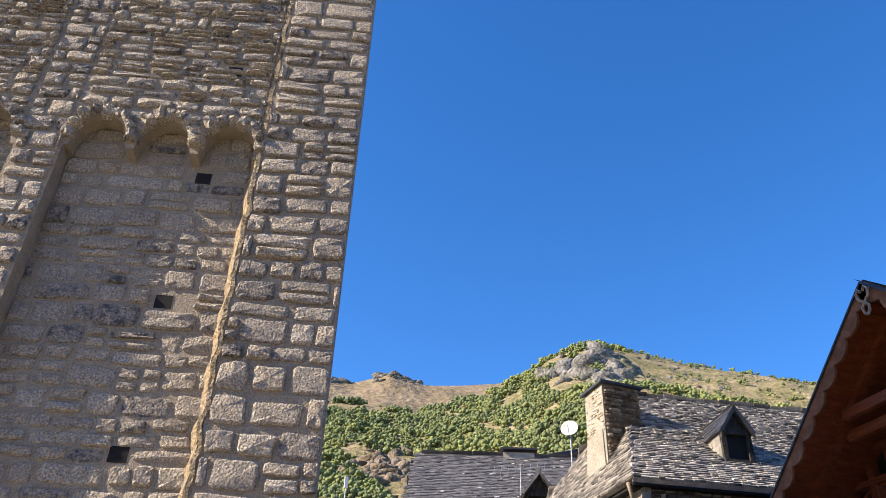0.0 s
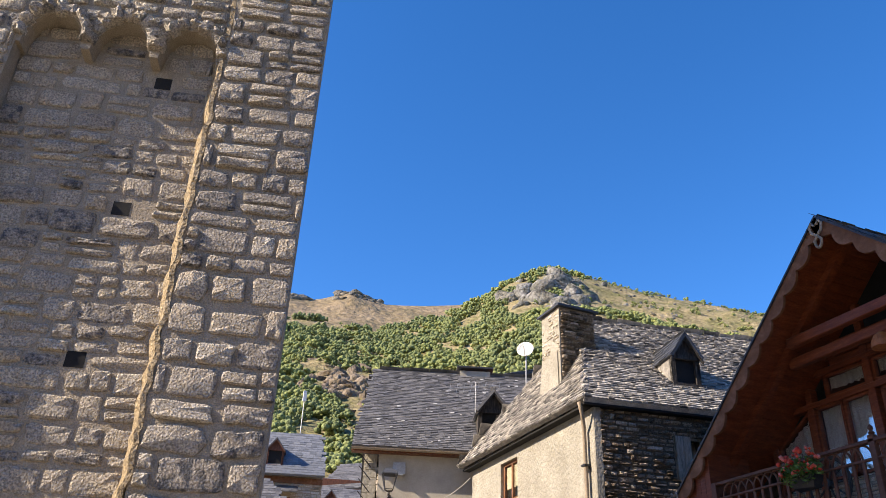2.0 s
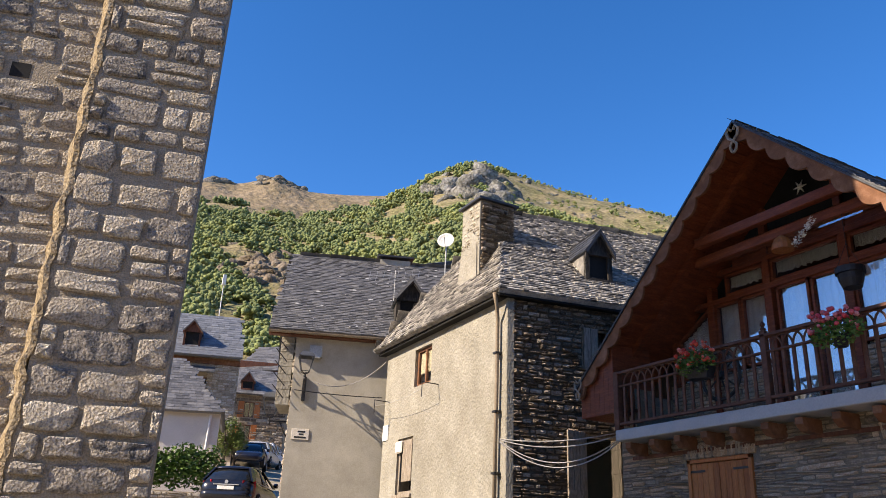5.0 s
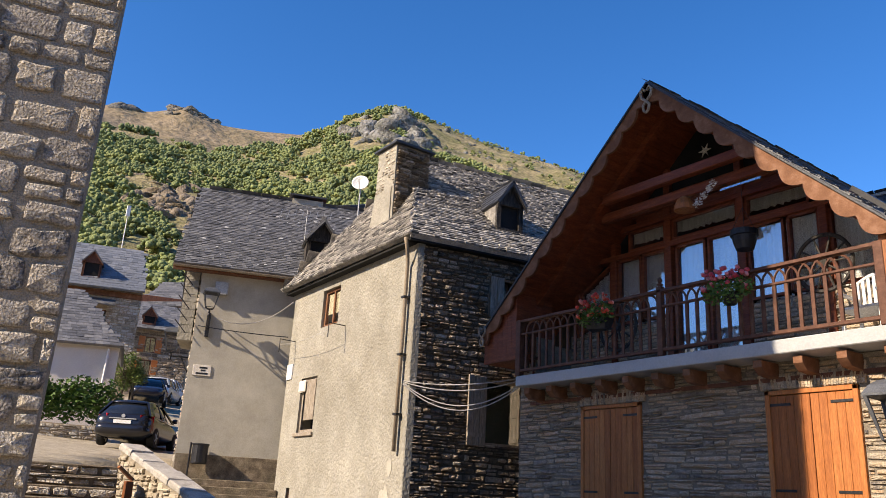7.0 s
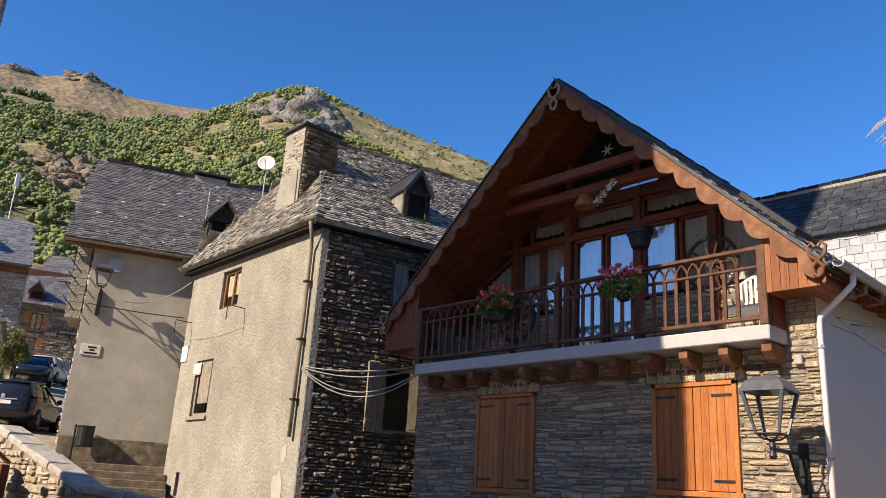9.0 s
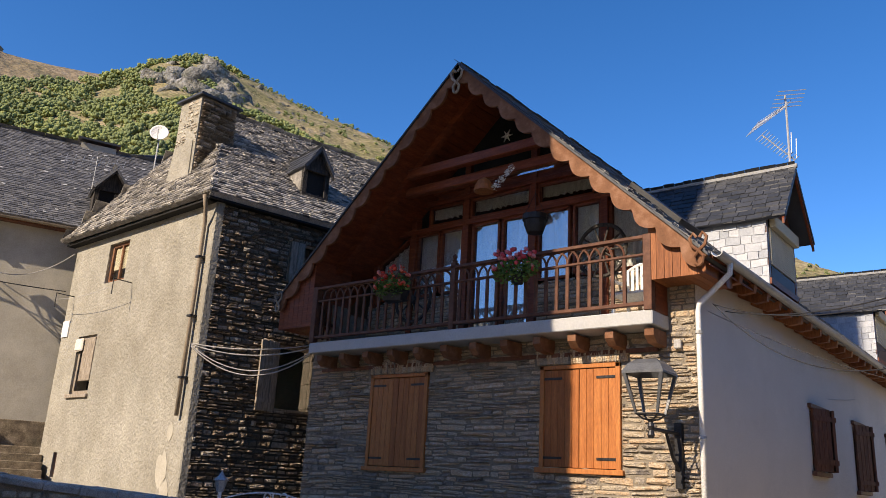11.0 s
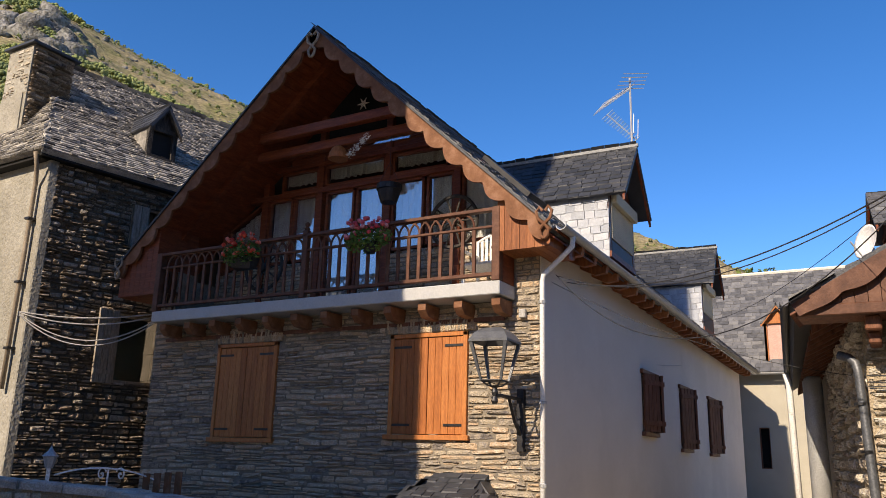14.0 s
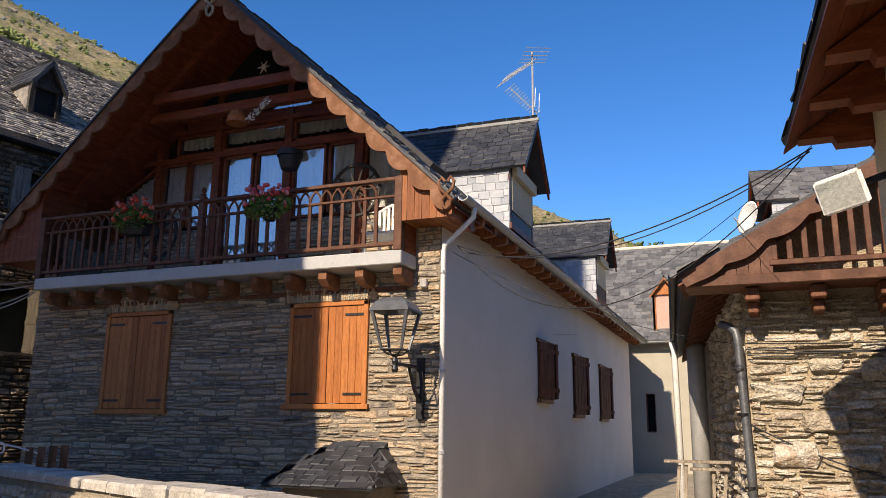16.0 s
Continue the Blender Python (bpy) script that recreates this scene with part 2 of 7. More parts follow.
M_GLASS = glass()


# ---- mesh helpers: everything is written in world coordinates ----
BASE = {}


def thing(name, base, label, category, group="", kind="", rz=0):
    ob = new(name)
    ob.empty_display_size = 0.2
    ob.matrix_basis = pose(*base, 0, 0, rz)
    BASE[ob] = ob.matrix_basis.copy()
    return tagged(ob, label, category, group, kind)


def mesh_of(name, bm, material, smooth=False):
    me = bpy.data.meshes.new(name)
    bmesh.ops.recalc_face_normals(bm, faces=bm.faces)
    bm.to_mesh(me)
    bm.free()
    if smooth:
        for p in me.polygons:
            p.use_smooth = True
    if material:
        me.materials.append(material)
    return me


def under(ob, parent):
    ob.parent = parent
    ob.matrix_parent_inverse = BASE.get(parent, Matrix()).inverted()
    return ob


def part(name, bm, material, parent, label="", smooth=False, kind=""):
    ob = new(name, mesh_of(name, bm, material, smooth))
    if parent is not None:
        under(ob, parent)
    if label or kind:
        tagged(ob, label, kind=kind)
    return ob


def solo(name, bm, material, label, category, kind="", group="", smooth=False):
    ob = new(name, mesh_of(name, bm, material, smooth))
    return tagged(ob, label, category, group, kind)


def B():
    return bmesh.new()


def hexa(bm, pts):
    """A solid from eight corners: four below, four above, each in turn."""
    v = [bm.verts.new(p) for p in pts]
    for f in ((3, 2, 1, 0), (4, 5, 6, 7), (0, 1, 5, 4), (1, 2, 6, 5), (2, 3, 7, 6), (3, 0, 4, 7)):
        bm.faces.new([v[i] for i in f])
    return v


def box(bm, x0, x1, y0, y1, z0, z1, m=None, bev=0.0):
    p = [Vector(q) for q in ((x0, y0, z0), (x1, y0, z0), (x1, y1, z0), (x0, y1, z0), (x0, y0, z1), (x1, y0, z1), (x1, y1, z1), (x0, y1, z1))]
    if m is not None:
        p = [m @ q for q in p]
    n = len(bm.verts)
    v = hexa(bm, p)
    if bev > 0:
        es = list({e for q in v for e in q.link_edges})
        bmesh.ops.bevel(bm, geom=es, offset=bev, segments=1, affect="EDGES")
    return bm


def extrude_poly(bm, pts, d):
    """A plate: the polygon pts (3D, in one plane) made thick by the vector d."""
    d = Vector(d)
    a = [bm.verts.new(Vector(p)) for p in pts]
    b = [bm.verts.new(Vector(p) + d) for p in pts]
    n = len(pts)
    bm.faces.new(a[::-1])
    bm.faces.new(b)
    for i in range(n):
        bm.faces.new((a[i], a[(i + 1) % n], b[(i + 1) % n], b[i]))
    return bm


def tube(bm, pts, r, seg=8, cap=True):
    """A round bar along the points."""
    pts = [Vector(p) for p in pts]
    rings = []
    ref = None
    for i, p in enumerate(pts):
        d = (pts[min(i + 1, len(pts) - 1)] - pts[max(i - 1, 0)]).normalized()
        if ref is None:
            ref = d.orthogonal().normalized()
        a = (ref - d * ref.dot(d)).normalized()
        ref = a
        b = d.cross(a)
        rr = r[i] if isinstance(r, (list, tuple)) else r
        rings.append([bm.verts.new(p + (a * math.cos(2 * math.pi * k / seg) + b * math.sin(2 * math.pi * k / seg)) * rr) for k in range(seg)])
    for q, s in zip(rings, rings[1:]):
        for k in range(seg):
            bm.faces.new((q[k], q[(k + 1) % seg], s[(k + 1) % seg], s[k]))
    if cap:
        bm.faces.new(rings[0][::-1])
        bm.faces.new(rings[-1])
    return bm


def sag(a, b, drop, n=16):
    a, b = Vector(a), Vector(b)
    return [a.lerp(b, i / n) - Vector((0, 0, drop * 4 * (i / n) * (1 - i / n))) for i in range(n + 1)]


def lathe(bm, profile, m=None, seg=16):
    """A turned shape from (radius, height) pairs."""
    m = m or Matrix()
    rings = [[bm.verts.new(m @ Vector((r * math.cos(2 * math.pi * k / seg), r * math.sin(2 * math.pi * k / seg), z))) for k in range(seg)] for r, z in profile]
    for q, s in zip(rings, rings[1:]):
        for k in range(seg):
            bm.faces.new((q[k], q[(k + 1) % seg], s[(k + 1) % seg], s[k]))
    bm.faces.new(rings[0][::-1])
    bm.faces.new(rings[-1])
    return bm


class Face:
    """A wall's own axes: u along it, w up, d out of it."""

    def __init__(self, p, heading, flip=1):
        a = radians(heading)
        self.p, self.u = Vector((p[0], p[1], 0)), Vector((math.cos(a), math.sin(a), 0))
        self.d = Vector((math.sin(a), -math.cos(a), 0)) * flip
        self.m = Matrix(((self.u.x, self.d.x, 0, self.p.x), (self.u.y, self.d.y, 0, self.p.y), (0, 0, 1, 0), (0, 0, 0, 1)))

    def __call__(self, u, w, d=0.0):
        return self.p + self.u * u + self.d * d + Vector((0, 0, w))

    def box(self, bm, u0, u1, w0, w1, d0, d1, bev=0.0):
        return box(bm, u0, u1, d0, d1, w0, w1, self.m, bev)


def wall_mesh(face, outline, thick, holes=()):
    """A wall plate in a face's own axes with rectangular openings (u0, u1, w0, w1) cut right through."""
    bm = B()
    us = sorted({round(p[0], 4) for p in outline} | {round(h[i], 4) for h in holes for i in (0, 1)})

    def top(u):
        best = None
        n = len(outline)
        zs = []
        for i in range(n):
            (a, b), (c, e) = outline[i], outline[(i + 1) % n]
            if abs(a - c) < 1e-6:
                continue
            if min(a, c) - 1e-6 <= u <= max(a, c) + 1e-6:
                zs.append(b + (e - b) * (u - a) / (c - a))
        return min(zs), max(zs)
    for a, b in zip(us, us[1:]):
        mid = (a + b) / 2
        la, ha = top(a + 1e-4)
        lb, hb = top(b - 1e-4)
        cuts = sorted((h[2], h[3]) for h in holes if h[0] < mid < h[1])
        lows = [(la, lb)] + [(c[1], c[1]) for c in cuts]
        highs = [(c[0], c[0]) for c in cuts] + [(ha, hb)]
        for (l0, l1), (h0, h1) in zip(lows, highs):
            if h0 - l0 < 1e-4 and h1 - l1 < 1e-4:
                continue
            hexa(bm, [face(a, l0, 0), face(b, l1, 0), face(b, l1, -thick), face(a, l0, -thick),
                      face(a, h0, 0), face(b, h1, 0), face(b, h1, -thick), face(a, h0, -thick)])
    bmesh.ops.remove_doubles(bm, verts=bm.verts, dist=0.001)
    return bm


# stone templates: unit blocks with worn, uneven outlines
def stone_template(rng, round_=0.1, bulge=0.3):
    n = 12
    ring0, ring1, ring2 = [], [], []
    for k in range(n):
        e, i = divmod(k, 3)
        t = (-0.41, 0.0, 0.41)[i]
        x, y = ((0.5, t), (-t, 0.5), (-0.5, -t), (t, -0.5))[e]
        x *= 1 - rng.uniform(0, round_)
        y *= 1 - rng.uniform(0, round_)
        ring0.append((x * 1.0, y * 1.0, 0.0))
        ring1.append((x * 0.985, y * 0.97, 0.66 + rng.uniform(-0.12, 0.08)))
        ring2.append((x * 0.87, y * 0.8, 1.0 + rng.uniform(-bulge, bulge) * 0.6))
    verts = ring0 + ring1 + ring2 + [(rng.uniform(-0.1, 0.1), rng.uniform(-0.1, 0.1), 1.0 + rng.uniform(0, bulge))]
    faces = []
    for r in (0, 1):
        for k in range(n):
            faces.append((r * n + k, r * n + (k + 1) % n, (r + 1) * n + (k + 1) % n, (r + 1) * n + k))
    for k in range(n):
        faces.append((2 * n + k, 2 * n + (k + 1) % n, 3 * n))
    return verts, faces


RNG = random.Random(7)
TEMPLATES = [stone_template(RNG) for _ in range(14)]
ROUGH_T = [stone_template(RNG, 0.24, 0.5) for _ in range(14)]
SLAB_T = [([(-.5, -.5, 0), (.5, -.5, 0), (.5, .5, 0), (-.5, .5, 0),
            (-.5 + a, -.5 + b, 1), (.5 - c, -.5 + d, 1), (.5, .5, .25), (-.5, .5, .25)],
           [(4, 5, 6, 7), (0, 1, 5, 4), (1, 2, 6, 5), (3, 0, 4, 7)])
          for a, b, c, d in [(RNG.uniform(0, .06), RNG.uniform(0, .14), RNG.uniform(0, .06), RNG.uniform(0, .14)) for _ in range(10)]]

RT = random.Random(41)
WORN_T = [stone_template(RT, 0.17, 0.45) for _ in range(16)]

BLOCK_T = []
for _ in range(8):
    j = [RNG.uniform(-0.02, 0.02) for _ in range(16)]
    lo_ = [(-.5 + j[0], -.5 + j[1], 0), (.5 + j[2], -.5 + j[3], 0), (.5 + j[4], .5 + j[5], 0), (-.5 + j[6], .5 + j[7], 0)]
    mi_ = [(x, y, 0.75 + j[8 + k]) for k, (x, y, z) in enumerate(lo_)]
    hi_ = [(x * 0.94, y * 0.9, 1.0 + j[12 + k] * 2) for k, (x, y, z) in enumerate(lo_)]
    q_ = [(a + k, a + (k + 1) % 4, a + 4 + (k + 1) % 4, a + 4 + k) for a in (0, 4) for k in range(4)]
    BLOCK_T.append((lo_ + mi_ + hi_, q_ + [(8, 9, 10, 11)]))


def pieces(name, placed, templates, m_part, m_join, parent, near=None, limit=300, smooth=False):
    """Lay pieces. placed: (matrix that carries the unit template to its place, key point). The nearest ones by the
    plan test are parts of their own on shared meshes, the rest is one joined mesh."""
    rng = random.Random(len(placed) + 3)
    shared = []
    for v, f in templates:
        me = bpy.data.meshes.new(name)
        me.from_pydata(v, [], f)
        me.materials.append(m_part)
        if smooth:
            for p in me.polygons:
                p.use_smooth = True
        shared.append(me)
    order = sorted(range(len(placed)), key=lambda i: near(placed[i].translation)) if near else list(range(len(placed)))
    inv = BASE.get(parent, Matrix()).inverted()
    for i in order[:limit]:
        ob = new(name, rng.choice(shared))
        ob.parent = parent
        ob.matrix_parent_inverse = inv
        ob.matrix_basis = placed[i]
    rest = order[limit:]
    if rest:
        vs, fs = [], []
        for i in rest:
            v, f = rng.choice(templates)
            o = len(vs)
            m = np.array(placed[i])
            a = np.array(v) @ m[:3, :3].T + m[:3, 3]
            vs.extend(map(tuple, a))
            fs.extend([tuple(k + o for k in g) for g in f])
        me = bpy.data.meshes.new(name + "_field")
        me.from_pydata(vs, [], fs)
        me.materials.append(m_join)
        if smooth:
            for p in me.polygons:
                p.use_smooth = True
        ob = new(name + "_field", me)
        ob.parent = parent
        ob.matrix_parent_inverse = inv
        tagged(ob, kind="stuff")


def courses(face, u0, u1, w0, w1, h, l, rng, depth=0.04, free=lambda u, w: True, gap=0.012, d0=0.0, lean=0.0, jitter=0.3, wave=0.0):
    """Stone places in rough courses over a wall's face. h, l: (least, most) height and length of a stone."""
    out = []
    w = w0
    while w < w1 - 0.01:
        hh = min(rng.uniform(*h), w1 - w)
        u = u0 - rng.uniform(0, l[0])
        while u < u1:
            ll = rng.uniform(*l)
            if rng.random() < 0.12:
                ll *= 1.5
            a, b = max(u, u0), min(u + ll, u1)
            if b - a > 0.03 and hh > 0.015:
                split = hh > h[0] * 1.4 and rng.random() < 0.22
                rows = [(w, w + hh * 0.5), (w + hh * 0.5, w + hh)] if split else [(w, w + hh)]
                for q0, q1 in rows:
                    cu, cw = (a + b) / 2, (q0 + q1) / 2
                    a_, b_ = a, b
                    while a_ < b_ and not free(a_ + 0.01, cw):
                        a_ += 0.02
                    while a_ < b_ and not free(b_ - 0.01, cw):
                        b_ -= 0.02
                    cu = (a_ + b_) / 2
                    if b_ - a_ > 0.045 and free(cu, cw):
                        su, sw = b_ - a_ - gap * rng.uniform(0.6, 1.6), (q1 - q0) * rng.uniform(1 - jitter * 0.3, 1.02) - gap * rng.uniform(0.5, 1.4)
                        if su > 0.015 and sw > 0.008:
                            dd = depth * rng.uniform(0.55, 1.35)
                            p = face(cu, cw + rng.uniform(-1, 1) * gap * 0.3 + wave * noise.noise(Vector((cu * 1.1, cw * 0.5, 7))), d0 - 0.01)
                            r = rng.uniform(-1, 1) * 0.02 * (1 + 2.5 * jitter)
                            ux, wx = face.u * math.cos(r) + Vector((0, 0, math.sin(r))), Vector((0, 0, math.cos(r))) - face.u * math.sin(r)
                            out.append(Matrix(((ux.x * su, wx.x * sw, face.d.x * dd, p.x), (ux.y * su, wx.y * sw, face.d.y * dd, p.y),
                                               (ux.z * su, wx.z * sw, face.d.z * dd, p.z), (0, 0, 0, 1))))
            u += ll
        w += hh
    return out


def slate_rows(o, eu, ev, lu, lv, rng, su=0.22, sv=0.15, thick=0.02, free=lambda u, v: True):
    """Slate places over a roof slope: o its lower corner, eu along the eave, ev up the slope, lengths lu and lv."""
    o, eu, ev = Vector(o), Vector(eu).normalized(), Vector(ev).normalized()
    n = eu.cross(ev).normalized()
    if n.z < 0:
        n = -n
    out = []
    r = 0
    v = 0.0
    while v < lv:
        u = -rng.uniform(0, su)
        while u < lu:
            w = su * rng.uniform(0.7, 1.35)
            a, b = max(u, 0), min(u + w, lu)
            if b - a > 0.04 and free((a + b) / 2, v + sv / 2):
                p = o + eu * ((a + b) / 2) + ev * (v + sv * 0.55 + rng.uniform(-1, 1) * sv * 0.09) + n * (0.004 + rng.uniform(0, thick * 0.35))
                t = rng.uniform(-1, 1) * 0.03
                x, y = eu * math.cos(t) + ev * math.sin(t), ev * math.cos(t) - eu * math.sin(t)
                sx, sy, sz = b - a - 0.006, sv * 1.25, thick * rng.uniform(0.8, 1.5)
                out.append(Matrix(((x.x * sx, y.x * sy, n.x * sz, p.x), (x.y * sx, y.y * sy, n.y * sz, p.y), (x.z * sx, y.z * sy, n.z * sz, p.z), (0, 0, 0, 1))))
            u += w
        v += sv
    return out


def fast_mesh(name, verts, tris, material, smooth=False):
    me = bpy.data.meshes.new(name)
    verts, tris = np.asarray(verts, np.float32), np.asarray(tris, np.int32)
    me.vertices.add(len(verts))
    me.vertices.foreach_set("co", verts.ravel())
    me.loops.add(tris.size)
    me.loops.foreach_set("vertex_index", tris.ravel())
    me.polygons.add(len(tris))
    me.polygons.foreach_set("loop_start", np.arange(0, tris.size, 3, dtype=np.int32))
    me.polygons.foreach_set("loop_total", np.full(len(tris), 3, np.int32))
    if smooth:
        me.polygons.foreach_set("use_smooth", np.ones(len(tris), bool))
    me.materials.append(material)
    me.update()
    me.validate()
    return me


def grid_tris(n, m):
    i, j = np.meshgrid(np.arange(n - 1), np.arange(m - 1), indexing="ij")
    a = (i * m + j).ravel()
    return np.concatenate([np.stack([a, a + 1, a + m + 1], 1), np.stack([a, a + m + 1, a + m], 1)])


# ---- ground ----
def ground_height(x, y):
    """The village ground: level by the camera, a street that climbs to the north-west, falling gently to the alley."""
    d = math.hypot(x, y)
    lift = max(0.0, min(1.0, (-x - 15.0) / 0.5)) if y < 4.4 + max(0, -15.4 - x) * 0.37 else max(0.0, min(1.0, (-x - 20.6 + 0.36 * (y - 8)) / 0.5))
    street = float(np.interp(-x, [15, 29, 37, 46, 56, 80, 160], [1.83, 2.85, 4.1, 6.0, 7.2, 11, 18]))
    return lift * street - 0.02


gx = np.concatenate([np.linspace(-160, -42, 14), np.linspace(-40, 12, 66), np.linspace(16, 160, 14)])
gy = np.concatenate([np.linspace(-160, -22, 12), np.linspace(-20, 40, 61), np.linspace(44, 160, 14)])
gv = [(x, y, ground_height(x, y) + 0.01 * noise.noise(Vector((x, y, 0)))) for x in gx for y in gy]
tagged(new("ground", fast_mesh("ground", gv, grid_tris(len(gx), len(gy)), M_COBBLE, True)),
       "worn stone-paved village ground climbing gently", "ground", kind="structure")

# ---- hills ----
SKY_AZ = [60, 85, 98, 104, 118, 130, 134.5, 137.5, 142, 146.5, 149.7, 152.8, 154.5, 158, 163, 168, 172, 180, 200]
SKY_EL = [9, 11, 12.6, 14.9, 19.5, 22.4, 23.6, 24.4, 25.6, 27.1, 27.5, 26.6, 25.4, 24.2, 22.7, 23.3, 23.0, 21, 16]
RIM, FAR_RIM = 640.0, 1700.0


def hill_point(az, s, rough=1.0):
    """A place on the near hillside; s runs from its foot (0) to its crest (1) and over it."""
    el = float(np.interp(az, SKY_AZ, SKY_EL))
    r = 60 + (RIM - 60) * s
    a = radians(az)
    top = RIM * math.tan(radians(el))
    z = 3 + (top - 3) * (s ** 1.12 if s <= 1 else 1 - (s - 1) * 1.1)
    p = Vector((r * math.cos(a), r * math.sin(a), 0))
    q = p * 0.012
    damp = min(1, s * 3) * (1 - 0.75 * max(0, 1 - abs(s - 1) * 8))
    z += rough * damp * (noise.fractal(q, 1.0, 2.0, 5) * 9 + noise.fractal(q * 4, 1.0, 2.0, 4) * 2.5) * (0.35 + 0.65 * s)
    z += 1.5 * noise.noise(Vector((az * 2.2, 0, 3))) * min(1, s)
    return Vector((p.x, p.y, z))


# hill tones lightened to carry the distance haze
M_HILL = mat("hill_ground", [(0.11, 0.115, 0.05), (0.19, 0.17, 0.075), (0.28, 0.225, 0.115), (0.38, 0.31, 0.19)], 0.95, 0.03, 1.0, 0.5, grain=0.35, gscale=0.35,
             stain=(0.3, 0.25, 0.17), stain_scale=0.06, stain_amt=0.6, bdist=2.0)
M_RIDGE = mat("brown_ridge", [(0.13, 0.11, 0.065), (0.22, 0.165, 0.1), (0.3, 0.22, 0.135)], 0.95, 0.012, 1.0, 0.06, grain=0.3, gscale=0.09,
              stain=(0.16, 0.13, 0.1), stain_scale=0.012, stain_amt=0.7, bdist=8.0)
M_ROCK = mat("grey_rock", [(0.07, 0.07, 0.07), (0.18, 0.175, 0.165), (0.34, 0.325, 0.3)], 0.9, 0.12, 1.0, 0.6, stain=(0.1, 0.11, 0.06), grain=0.4, gscale=0.5,
             stain_scale=0.15, bdist=1.5)
M_ROCKB = mat("brown_rock", [(0.09, 0.07, 0.05), (0.2, 0.16, 0.12), (0.3, 0.25, 0.19)], 0.9, 0.2, 1.0, 0.8, bdist=1.0)
az_n, s_n = 281, 70
hv = [hill_point(60 + 140 * i / (az_n - 1), 1.25 * j / (s_n - 1)) for i in range(az_n) for j in range(s_n)]
tagged(new("hillside", fast_mesh("hillside", hv, grid_tris(az_n, s_n), M_HILL, True)),
       "steep green and straw-coloured hillside above the village", "hill", kind="structure")


def ridge_point(az, s):
    el = float(np.interp(az, [120, 150, 156, 160.4, 162.6, 165.3, 167.7, 171, 180, 200], [18, 24.4, 25.15, 24.85, 24.75, 25.2, 24.8, 24.5, 23, 18]))
    r = 800 + (FAR_RIM - 800) * s
    a = radians(az)
    top = FAR_RIM * math.tan(radians(el))
    z = top * (0.25 + 0.75 * s if s <= 1 else 1 - (s - 1))
    p = Vector((r * math.cos(a), r * math.sin(a), 0))
    z += noise.fractal(p * 0.004, 1.0, 2.0, 6) * 22 * (1 - 0.7 * max(0, 1 - abs(s - 1) * 5))
    crag = math.exp(-((az - 165.0) / 1.6) ** 2) + 0.6 * math.exp(-((az - 169.6) / 0.8) ** 2)
    if s > 0.85:
        z += crag * (9 + 16 * abs(noise.fractal(p * 0.03, 1.0, 2.0, 5)))
    return Vector((p.x, p.y, z))


rv = [ridge_point(118 + 80 * i / 200, 1.3 * j / 49) for i in range(201) for j in range(50)]
tagged(new("mountain_ridge", fast_mesh("mountain_ridge", rv, grid_tris(201, 50), M_RIDGE, True)),
       "far brown grassy mountain ridge with rocky crags", "mountain", kind="structure")


def ico(sub):
    bm = B()
    bmesh.ops.create_icosphere(bm, subdivisions=sub, radius=1)
    bmesh.ops.triangulate(bm, faces=bm.faces)
    bm.verts.ensure_lookup_table()
    v = np.array([q.co[:] for q in bm.verts])
    f = np.array([[q.index for q in g.verts] for g in bm.faces])
    bm.free()
    return v, f


ICO1, ICO2 = ico(1), ico(2)


def clump_template(rng, lobes=17):
    """A ragged crown of small uneven lumps."""
    vs, fs, o = [], [], 0
    for k in range(lobes):
        v, f = ICO1
        a, e, r = rng.uniform(0, 6.28), rng.uniform(-0.35, 1.2), rng.uniform(0.35, 0.85)
        c = np.array([math.cos(a) * math.cos(e) * r, math.sin(a) * math.cos(e) * r, math.sin(e) * r * 1.15])
        q = v * (rng.uniform(0.18, 0.36)) * (1 + 0.45 * np.array([noise.noise(Vector(p) * 2.3 + Vector((k, a, 0))) for p in v])[:, None])
        vs.append(q + c)
        fs.append(f + o)
        o += len(v)
    return np.concatenate(vs), np.concatenate(fs)


def rock_template(rng):
    v, f = ICO2
    s = rng.uniform(0, 50)
    k = np.array([0.75 + 0.7 * noise.noise(Vector(p) * 1.3 + Vector((s, 0, 0))) + 0.35 * noise.noise(Vector(p) * 3.7 + Vector((0, s, 0))) for p in v])
    return v * k[:, None], f


def scatter(name, spots, templates, material, rng, smooth=False):
    vs, fs, o = [], [], 0
    for p, sx, sz in spots:
        v, f = rng.choice(templates)
        a = rng.uniform(0, 6.28)
        c, s = math.cos(a), math.sin(a)
        q = v * np.array([sx, sx * rng.uniform(0.8, 1.2), sz])
        q = np.stack([q[:, 0] * c - q[:, 1] * s, q[:, 0] * s + q[:, 1] * c, q[:, 2]], 1) + np.array(p)
        vs.append(q)
        fs.append(f + o)
        o += len(v)
    return new(name, fast_mesh(name, np.concatenate(vs), np.concatenate(fs), material, smooth))


